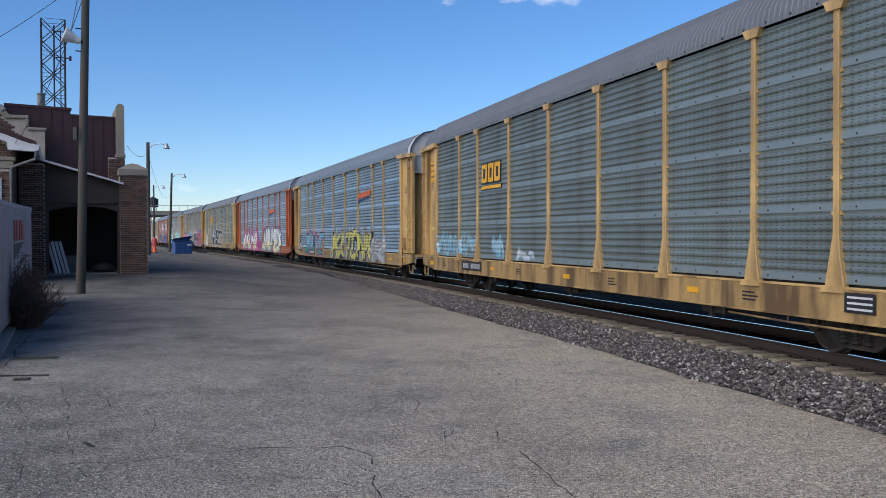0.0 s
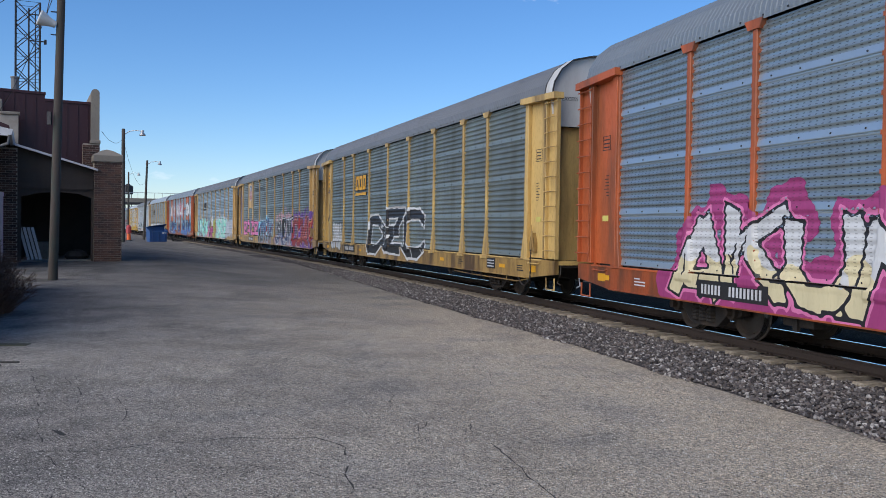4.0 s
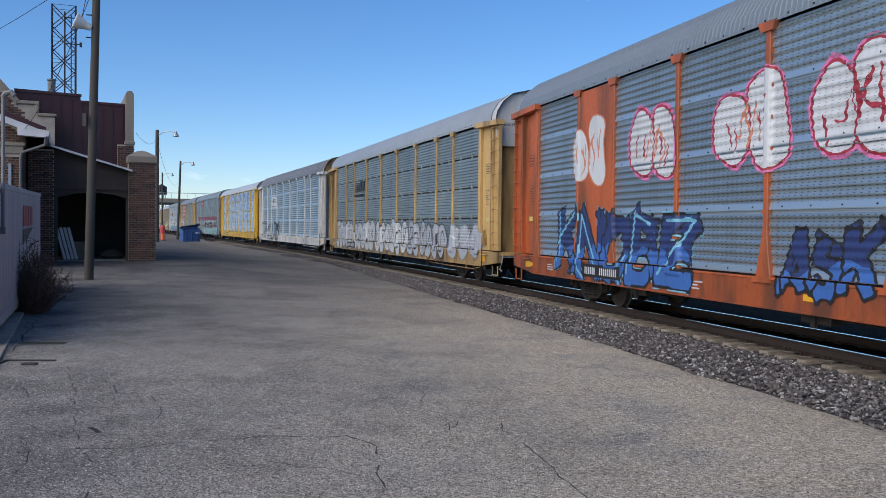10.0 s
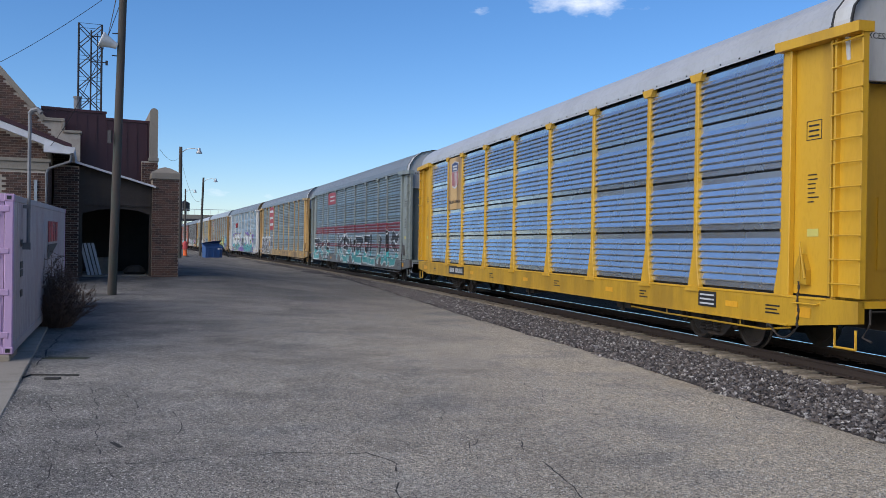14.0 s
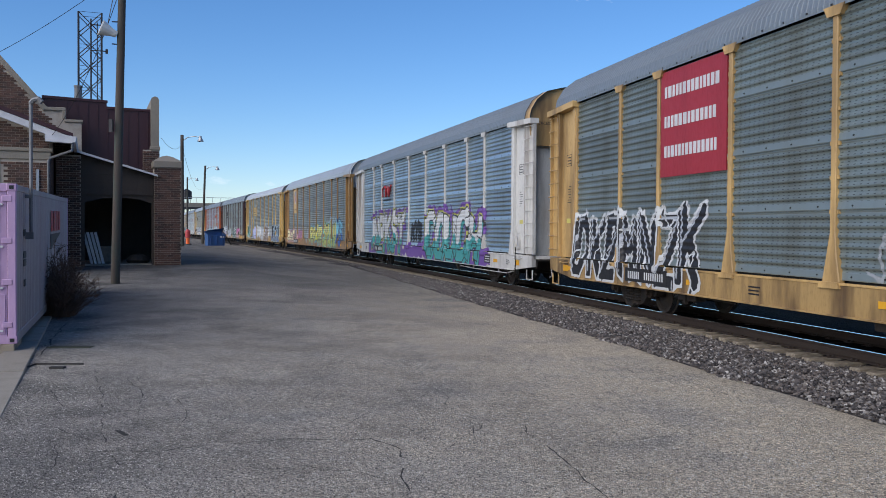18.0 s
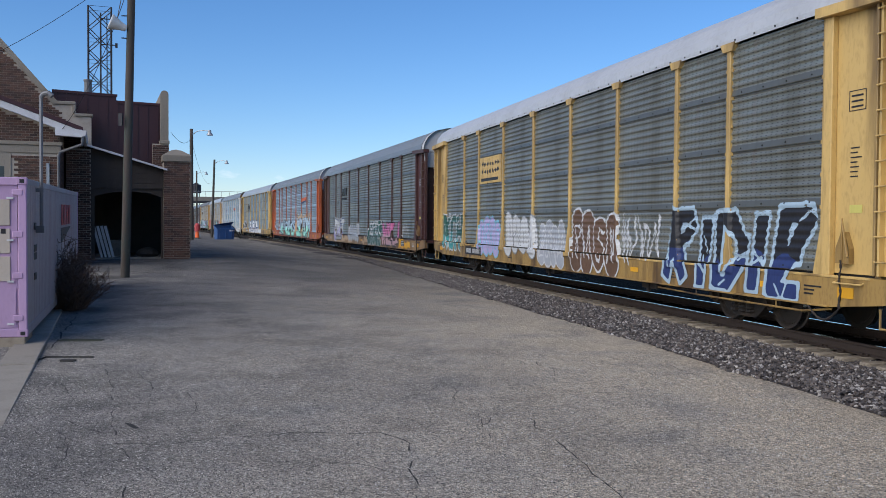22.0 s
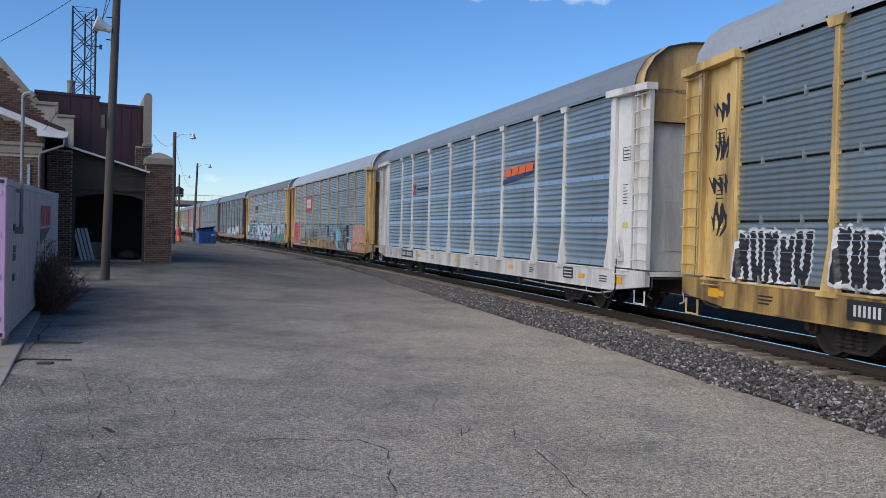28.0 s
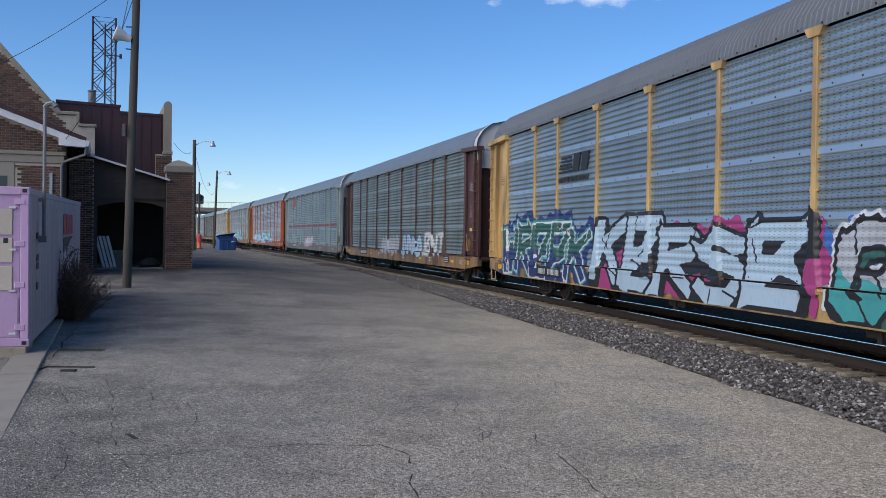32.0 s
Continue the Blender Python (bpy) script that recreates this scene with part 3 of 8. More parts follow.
def crack(pts, width, seed, wander=0.12):
    """A dark open crack: a thin ragged ribbon lying on the pavement."""
    rng = random.Random(seed)
    fine = []
    for (x0, y0), (x1, y1) in zip(pts[:-1], pts[1:]):
        n = max(2, int(math.hypot(x1 - x0, y1 - y0) / 0.12))
        fine += [(x0 + (x1 - x0) * i / n, y0 + (y1 - y0) * i / n) for i in range(n)]
    g = Geo()
    vs = []
    moved = []
    for x, y in fine:
        moved.append((x + 0.6 * wander * (noise.noise((x * 2.1, y * 2.1, seed)) + 0.3 * noise.noise((x * 6, y * 6, seed))),
                      y + 0.6 * wander * (noise.noise((x * 2.1, y * 2.1, seed + 9)) + 0.3 * noise.noise((x * 6, y * 6, seed + 4)))))
    for i, (x, y) in enumerate(moved):
        (xa, ya), (xb, yb) = moved[max(i - 1, 0)], moved[min(i + 1, len(moved) - 1)]
        ln = math.hypot(xb - xa, yb - ya) + 1e-6
        w = 1.15 * width * rng.uniform(0.15, 0.85)
        z = ground_z(x, y) + 0.012 * noise.noise((x * 0.3, y * 0.3, 0)) + 0.004
        nx, ny = (yb - ya) / ln * w, -(xb - xa) / ln * w
        vs += [(x - nx, y - ny, z), (x + nx, y + ny, z)]
    g.add(vs, [(2 * i, 2 * i + 1, 2 * i + 3, 2 * i + 2) for i in range(len(fine) - 1) if noise.noise((i * 0.31, seed * 3.7, 0)) < 0.22])
    return g


def build_cracks():
    rng = random.Random(12)
    hair = []
    for k in range(22):
        x, y, an = rng.uniform(-4.5, 3.0), rng.uniform(6.2, 17), rng.choice((0.25, 1.75)) + rng.uniform(-0.5, 0.5)
        pts = [(x, y)]
        for _ in range(rng.randint(3, 6)):
            an += rng.uniform(-0.5, 0.5)
            x, y = x + 0.42 * math.cos(an), y + 0.42 * math.sin(an)
            pts.append((x, y))
        hair.append((0.006, pts))
    for k, (w, pts) in enumerate(CRACKS_NEAR + CRACKS_FAR + hair):
        single("pavement_crack", crack(pts, w, k), CRACK, "dark crack in the asphalt" if w > 0.006 else "hairline crack in the asphalt", "crack", "structure")


CRACKS_NEAR = [
    (0.010, [(-3.74, 7.82), (-3.3, 8.02), (-2.78, 8.05), (-2.46, 8.3), (-1.77, 8.54), (-0.83, 8.64)]), (0.009, [(-5.23, 12.51), (-4.21, 10.21), (-3.41, 8.31), (-2.78, 7.2), (-2.57, 6.3)]),
    (0.012, [(-3.89, 8.85), (-3.87, 9.38)]), (0.010, [(-4.55, 11.88), (-3.92, 10.74), (-3.72, 10.09)]), (0.012, [(-3.98, 9.91), (-3.62, 9.78)]), (0.034, [(-3.48, 8.86), (-3.22, 8.54)]),
    (0.007, [(-3.44, 10.51), (-3.01, 9.57), (-3.0, 9.15)]), (0.011, [(-3.82, 8.2), (-3.66, 7.92)]), (0.013, [(-0.97, 8.65), (-0.68, 8.26), (-0.58, 7.58), (-0.49, 6.90), (-0.39, 5.64)]),
]
CRACKS_FAR = [
    (0.010, [(-1.82, 10.57), (-1.55, 10.86), (-1.08, 11.14), (-0.4, 11.5)]), (0.014, [(-5.5, 15.39), (-4.47, 16.11)]), (0.014, [(-6.1, 20.42), (-4.83, 21.02)]), (0.010, [(0.5, 9.3), (0.61, 8.76), (0.81, 7.83), (0.95, 7.15), (1.1, 6.3)]),
    (0.009, [(2.61, 13.62), (2.89, 12.13), (3.2, 10.7)]), (0.009, [(1.29, 10.83), (1.71, 10.99)]), (0.010, [(2.27, 14.26), (2.9, 14.28)]), (0.020, [(-6.57, 13.61), (-7.46, 16.06), (-8.5, 18.9)]), (0.010, [(-3.40, 19.27), (-2.26, 19.84)]),
]
def stone_chips(count, x_range, y_range, seed):
    """Small pale and dark chips that stand proud of the worn asphalt near the viewer."""
    rng = np.random.default_rng(seed)
    x = rng.uniform(*x_range, count)
    y = y_range[0] + (y_range[1] - y_range[0]) * rng.random(count) ** 1.3
    h0 = radians(TRACK["start_heading"])
    off = (x - TX[np.searchsorted(TS, 0)]) * -math.cos(h0) - (y - TY[np.searchsorted(TS, 0)]) * math.sin(h0) - 0.5 * 0.00241 * np.square(y)
    keep = off > 3.9
    x, y = x[keep], y[keep]
    count = len(x)
    r = rng.uniform(0.005, 0.012, count)
    an = rng.uniform(0, 1.57, count)
    z = np.array([0.012 * noise.noise((a * 0.3, b * 0.3, 0)) for a, b in zip(x, y)])
    rise = np.clip(y - 12.15, 0, 25.3)
    z = z + np.where(y > 12.15, (0.010 * rise + 0.00041 * rise * rise) * np.clip((off[keep] - 3.9) / 6.8, 0, 1) ** 2 * (3 - 2 * np.clip((off[keep] - 3.9) / 6.8, 0, 1)), 0.0)
    v = np.zeros((count, 5, 3))
    for k in range(4):
        q = rng.uniform(0.75, 1.25, count)
        v[:, k] = np.stack([x + r * q * np.cos(an + k * 1.571), y + r * q * np.sin(an + k * 1.571), z - 0.001], -1)
    v[:, 4] = np.stack([x + r * rng.uniform(-0.3, 0.3, count), y + r * rng.uniform(-0.3, 0.3, count), z + r * rng.uniform(0.45, 0.95, count)], -1)
    tri = np.array([(0, 1, 4), (1, 2, 4), (2, 3, 4), (3, 0, 4)])
    me = bpy.data.meshes.new("asphalt_chips")
    me.from_pydata(v.reshape(-1, 3).tolist(), [], (tri[None] + 5 * np.arange(count)[:, None, None]).reshape(-1, 3).tolist())
    me.materials.append(CHIP)
    single("asphalt_chips", me, None, "pale and dark stone chips in the worn asphalt", "stone chips", "stuff")


def chip_mat():
    m, nt, b = nodes_of("asphalt_stone_chip")
    geo = nt.nodes.new("ShaderNodeNewGeometry")
    c = ramp(nt, geo.outputs["Random Per Island"], [(0.0, (0.06, 0.058, 0.056)), (0.35, (0.15, 0.145, 0.138)), (0.7, (0.30, 0.29, 0.27)), (1.0, (0.50, 0.48, 0.44))])
    nt.links.new(c, b.inputs["Base Color"])
    b.inputs["Roughness"].default_value = 0.85
    b.inputs["Specular IOR Level"].default_value = 0.15
    return m


CHIP = chip_mat()
build_ground()
stone_chips(70000, (-5.6, 5.4), (5.2, 14.5), 31)
build_track()
build_cracks()
stones("ballast_stones", 38000, (3, 46), (1.15, 3.72), 0.034, 7, "loose angular grey and brown ballast stones")
stones("tie_crib_stones", 5000, (3, 60), (0.84, 1.34), 0.03, 17, "small dark stones in the cribs between tie ends")
# stones under the cars, coloured almost black for the shade there
stones("ballast_stones_between", 9000, (5, 60), (-2.2, 0.62), 0.05, 8, "dark crushed stone between and beyond the rails", SHADED_ROCK)
stones("far_ballast_stones", 5000, (46, 90), (1.2, 3.1), 0.05, 9, "loose ballast stones along the curve")


# ---- station ----
def bricks_on(parent, u0, u1, z0, z1, v, course=0.093, length=0.26, limit=None, holes=(), seed=1):
    """Courses of bricks proud of the wall face at depth v; each brick is a part up to the limit, the rest one joined mesh."""
    rng = random.Random(seed)
    joined = Geo()
    made = 0
    meshes = {}
    row = 0
    z = z0
    while z + course * 0.8 < z1:
        u = u0 - (length / 2 if row % 2 else 0)
        while u < u1:
            a, b = max(u, u0), min(u + length - 0.013, u1)
            zz = z + course - 0.014
            if b - a > 0.05 and not any(h(a, b, z, zz) for h in holes):
                key = round(b - a, 2)
                if limit is None or made < limit:
                    if key not in meshes:
                        meshes[key] = Geo().box(0, key, -0.016, 0.0, 0, course - 0.014).mesh("brick", BRICK)
                    part("brick", meshes[key], None, parent, at=pose(a, v + rng.uniform(-0.004, 0.004), z))
                    made += 1
                else:
                    dv = v - 0.016 + rng.uniform(-0.004, 0.004)
                    joined.add([(a, dv, z), (b, dv, z), (b, dv, zz), (a, dv, zz), (a, v, z), (b, v, z), (b, v, zz), (a, v, zz)], [(0, 1, 2, 3), (0, 4, 5, 1), (3, 2, 6, 7), (0, 3, 7, 4), (1, 5, 6, 2)])
            u += length
        z += course
        row += 1
    if joined.v:
        tagged(part("brickwork", joined, BRICK, parent), kind="stuff")


def build_station():
    st = thing("station_building", "brown brick railway station with stone copings and a maroon metal roof", "building", at=pose(0, 0, 0, 0, 0, 23))
    V, W, G, M = 39.9, 36.0, 41.0, 42.0      # depths of porch, wing, gable wall and metal roof
    # porch: two brick piers, a beam, a raking fascia, a dim room behind
    pier = part("porch_pier", Geo().box(2.49, 3.55, V, V + 1.0, -0.1, 4.58, 0), MORTAR, st, "brick corner pier")
    bricks_on(pier, 2.49, 3.55, 0.30, 4.56, V, limit=300, seed=2)
    side = Geo()
    z, row = 0.30, 0
    while z < 4.5:
        for i in range(4):
            a = V + i * 0.26 + (0.13 if row % 2 else 0)
            b = min(a + 0.247, V + 1.0)
            if b > a + 0.03:
                side.box(3.55, 3.566, a, b, z, z + 0.079)
        z += 0.093
        row += 1
    tagged(part("brickwork", side, BRICK, pier), kind="stuff")
    part("pier_base", Geo().box(2.43, 3.61, V - 0.06, V + 1.06, -0.1, 0.30, 0, 0.02), CONCRETE, st, "concrete plinth")
    cap = Geo().box(2.43, 3.61, V - 0.06, V + 1.06, 4.58, 4.88, 0, 0.03)
    cap.add([(2.46, V - 0.03, 4.88), (3.58, V - 0.03, 4.88), (3.58, V + 1.03, 4.88), (2.46, V + 1.03, 4.88), (2.80, V + 0.35, 5.08), (3.24, V + 0.35, 5.08), (3.24, V + 0.7, 5.08), (2.80, V + 0.7, 5.08), (3.02, V + 0.52, 5.14)], [(0, 1, 5, 4), (1, 2, 6, 5), (2, 3, 7, 6), (3, 0, 4, 7), (4, 5, 8), (5, 6, 8), (6, 7, 8), (7, 4, 8)])
    part("pier_cap", cap, STONE, st, "stepped limestone cap")
    left = part("porch_pier", Geo().box(-1.3, -0.36, V, V + 1.0, -0.1, 5.0), MORTAR, st)
    bricks_on(left, -1.3, -0.36, 0.30, 5.0, V, limit=0, seed=3)
    part("pier_base", Geo().box(-1.36, -0.30, V - 0.06, V + 1.06, -0.1, 0.30, 0, 0.02), CONCRETE, st)
    arch = [(-0.36, 5.06), (2.49, 4.24), (2.49, 3.2)]
    n = 12
    for i in range(n + 1):
        u = 2.30 - 2.45 * i / n
        arch.append((u, 3.05 + 0.36 * math.sin(math.pi * i / n) ** 0.7))
    arch.append((-0.36, 3.0))
    beam = part("porch_front", Geo().prism([(-0.36, 5.06), (2.49, 4.24), (2.49, 3.42), (-0.36, 3.42)], "y", V + 0.25, V + 0.6), PORCH_TIMBER, st, "dark boarded porch front over a wide opening")
    for i in range(5):
        zz = 3.46 + i * 0.2
        part("board", Geo().prism([(-0.34, zz), (min(2.47, 2.47 - (zz - 4.02) / 0.288 * (zz > 4.02)), zz), (min(2.47, 2.47 - (zz - 3.85) / 0.288 * (zz > 3.85)), zz + 0.17), (-0.34, zz + 0.17)], "y", V + 0.232, V + 0.25), PORCH_TIMBER, beam)
    part("porch_arch", Geo().prism([(2.49, 3.42), (2.49, 0.5), (2.40, 0.5), (2.40, 3.1), (1.9, 3.26), (1.1, 3.33), (0.4, 3.26), (-0.22, 3.1), (-0.22, 0.5), (-0.36, 0.5), (-0.36, 3.42)], "y", V + 0.3, V + 0.7), PORCH_TIMBER, st, "dark arched porch opening")
    part("porch_back_wall", Geo().box(-1.3, 3.5, V + 6, V + 6.2, 0, 4.3), INTERIOR, st, "back wall of the open porch, coloured dark for the shade inside")
    part("porch_floor", Geo().box(-1.3, 3.6, V + 0.4, V + 6, 0.3, 0.56), CONCRETE, st)
    part("porch_side_wall", Geo().box(3.35, 3.55, V + 1.0, V + 6, 0, 4.3), MORTAR, st)
    part("porch_side_wall", Geo().box(-1.3, -1.1, V + 1.0, V + 6, 0, 4.3), MORTAR, st)
    part("porch_roof", Geo().prism([(-0.5, 5.12), (2.75, 4.18), (2.75, 4.24), (-0.5, 5.18)], "y", V - 0.1, M + 4), SHINGLE, st, "dark shallow porch roof")
    part("rake_trim", Geo().prism([(-0.5, 5.10), (2.62, 4.20), (2.62, 4.28), (-0.5, 5.19)], "y", V - 0.16, V - 0.1), WHITE_TRIM, st, "thin white roof edge")
    # gable wall with a sloping stone coping and two steps
    gable = [(-12.0, -0.1), (-0.34, -0.1), (-0.34, 6.42), (-1.0, 6.42), (-1.0, 6.88), (-1.76, 6.88), (-6.0, 11.75), (-10.2, 6.9), (-12.0, 6.9)]
    gw = part("gable_wall", Geo().prism(gable, "y", G, G + 0.4), MORTAR, st, "brick gable wall")
    bricks_on(gw, -6.0, -0.34, 4.9, 11.7, G, limit=0, holes=[lambda a, b, z, zz: (zz > 6.4 and b > -1.0) or (zz > 6.86 and b > -1.72) or (b > -1.7 - (zz - 6.86) * 0.87)], seed=5)
    part("coping", Geo().prism([(-1.80, 6.84), (-1.66, 7.02), (-6.0, 12.03), (-6.0, 11.75)], "y", G - 0.08, G + 0.5), STONE, st, "sloping limestone coping")
    part("coping", Geo().prism([(-6.0, 12.03), (-6.0, 11.75), (-10.2, 6.9), (-10.34, 7.05)], "y", G - 0.08, G + 0.5), STONE, st)
    part("coping", Geo().box(-1.80, -0.94, G - 0.08, G + 0.5, 6.88, 7.02, 0, 0.02), STONE, st)
    part("coping", Geo().box(-1.08, -0.94, G - 0.08, G + 0.5, 6.54, 6.88, 0, 0.02), STONE, st)
    part("coping", Geo().box(-1.0, -0.28, G - 0.08, G + 0.5, 6.42, 6.54, 0, 0.02), STONE, st)
    # maroon standing-seam roof behind, with its raised left part and a stone-faced parapet
    roof = part("metal_roof", Geo().prism([(-1.9, 4.2), (2.5, 4.2), (2.5, 7.18), (0.66, 7.22), (0.66, 7.50), (-1.9, 7.56)], "y", M, M + 16), MAROON, st, "maroon standing-seam metal roof")
    for i in range(11):
        u = -1.75 + i * 0.41
        top = 7.50 if u < 0.66 else 7.18
        part("roof_seam", Geo().box(u - 0.018, u + 0.018, M - 0.035, M, 4.2, top), MAROON, roof)
    part("roof_cap", Geo().prism([(0.64, 7.18), (2.5, 7.14), (2.5, 7.24), (0.64, 7.28)], "y", M - 0.06, M + 0.1), MAROON, roof)
    part("roof_cap", Geo().prism([(-1.9, 7.50), (0.7, 7.44), (0.7, 7.54), (-1.9, 7.62)], "y", M - 0.06, M + 0.1), MAROON, roof)
    par = [(2.46, 5.58), (2.80, 5.58), (2.80, 7.62)] + [(2.63 + 0.17 * math.cos(a), 7.62 + 0.17 * math.sin(a)) for a in np.linspace(0.3, math.pi - 0.3, 6)] + [(2.46, 7.62)]
    part("parapet", Geo().prism(par, "y", M - 0.3, M + 8), STONE, st, "tall stone-faced parapet end with a rounded top")
    part("parapet_sill", Geo().box(2.42, 2.84, M - 0.36, M + 8, 5.46, 5.62, 0, 0.02), STONE, st)
    stack = part("parapet_base", Geo().box(2.14, 2.82, M - 0.28, M + 8, 3.9, 5.46), MORTAR, st)
    bricks_on(stack, 2.14, 2.82, 4.3, 5.46, M - 0.28, limit=0, seed=6)
    part("vent_pipe", Geo().lathe([(0.0, 7.2), (0.17, 7.2), (0.17, 8.58), (0.20, 8.6), (0.20, 8.68), (0.0, 8.70)], 14, 0, "z"), DULL_PIPE, st, "grey roof vent pipe", at=pose(-0.52, 46, 0))
    # wing in front: raking white fascia, gutter and downpipe, stone band, window
    wing = part("wing_wall", Geo().prism([(-12, -0.1), (-1.39, -0.1), (-1.39, 5.45), (-3.45, 6.2), (-6.5, 7.3), (-12, 5.3)], "y", W, G), MORTAR, st, "low brick wing")
    bricks_on(wing, -6.0, -1.39, 0.5, 4.48, W, limit=0, holes=[lambda a, b, z, zz: a < -3.0 and b > -4.4 and 1.4 < z < 4.3], seed=7)
    bricks_on(wing, -6.0, -1.39, 4.92, 6.9, W, limit=0, holes=[lambda a, b, z, zz: zz > 5.36 - (b + 1.39) * 0.365], seed=8)
    sidew = Geo()
    z, row = 0.5, 0
    while z < 4.9:
        for i in range(20):
            a = W + i * 0.26 + (0.13 if row % 2 else 0)
            if a + 0.24 < G:
                sidew.box(-1.39, -1.374, a, a + 0.247, z, z + 0.079)
        z += 0.093
        row += 1
    tagged(part("brickwork", sidew, BRICK, wing), kind="stuff")
    part("stone_band", Geo().box(-12, -1.33, W - 0.06, W, 4.5, 4.78, 0, 0.015), STONE, st, "pale stone band")
    part("stone_band", Geo().box(-12, -1.27, W - 0.12, W - 0.005, 4.78, 4.92, 0, 0.02), STONE, st)
    part("stone_quoin", Geo().box(-3.75, -2.98, W - 0.03, W, 3.0, 4.5), STONE, st, "limestone window surround")
    win = part("window", Geo().box(-4.4, -3.08, W - 0.02, W + 0.02, 1.5, 4.12), WHITE_TRIM, st, "white-framed window")
    part("pane", Geo().box(-4.3, -3.2, W - 0.032, W - 0.022, 1.6, 4.0), GLASS, win)
    part("fascia", Geo().prism([(-0.62, 5.06), (-0.62, 5.30), (-6.5, 7.48), (-6.5, 7.22)], "y", W - 0.62, W - 0.56), WHITE_TRIM, st, "white raking fascia board")
    part("soffit", Geo().prism([(-0.64, 5.10), (-0.64, 5.14), (-6.5, 7.28), (-6.5, 7.24)], "y", W - 0.56, W), WHITE_TRIM, st)
    part("wing_roof", Geo().prism([(-0.58, 5.30), (-0.58, 5.44), (-6.5, 7.66), (-6.5, 7.50)], "y", W - 0.66, G), MAROON, st, "maroon wing roof")
    part("gutter", Geo().prism([(-0.62, 5.10), (-0.50, 5.12), (-0.46, 5.32), (-0.62, 5.32)], "y", W - 0.7, G), WHITE_TRIM, st, "white gutter")
    part("eave_box", Geo().prism([(-1.5, 5.12), (-0.62, 5.08), (-0.62, 5.34), (-1.5, 5.42)], "y", W - 0.68, W - 0.3), WHITE_TRIM, st, "white boxed eave end")
    part("downpipe", Geo().path([(-0.58, W - 0.6, 5.12), (-0.62, W - 0.55, 4.82), (-1.36, W - 0.10, 4.56), (-1.42, W - 0.09, 4.4), (-1.42, W - 0.09, 0.6)], 0.05, 8), DULL_PIPE, st, "pale grey downpipe")
    part("wall_conduit", Geo().box(-1.82, -1.72, W - 0.08, W - 0.01, 3.0, 4.15), GALV, st)


def build_porch_clutter():
    b = thing("leaning_boards", "pale boards leaning against a pier in the shade", "boards", at=pose(0, 0, 0, 0, 0, 23))
    for i in range(4):
        part("board", Geo().box(-0.05, 0.05, -0.02, 0.02, 0, 1.35), GALV, b, at=pose(0.06 + i * 0.15, 40.6 + 0.02 * i, 0.56, 0, -14, 0))
    single("wooden_crate", Geo().box(-0.35, 0.35, -0.25, 0.25, 0, 0.7, 0, 0.02).box(-0.37, 0.37, -0.27, 0.27, 0.55, 0.66, 0, 0.01), TIE, "dark wooden crate in the porch", "crate", at=pose(0, 0, 0, 0, 0, 23) @ pose(0.7, 42.2, 0.56))
    single("bundled_tarp", Geo().lathe([(0.0, 0.0), (0.42, 0.0), (0.5, 0.12), (0.36, 0.3), (0.18, 0.38), (0.0, 0.40)], 11, 0, "z"), RUBBER, "crumpled dark bundle in the porch", "bundle", at=pose(0, 0, 0, 0, 0, 23) @ pose(1.9, 41.5, 0.56))


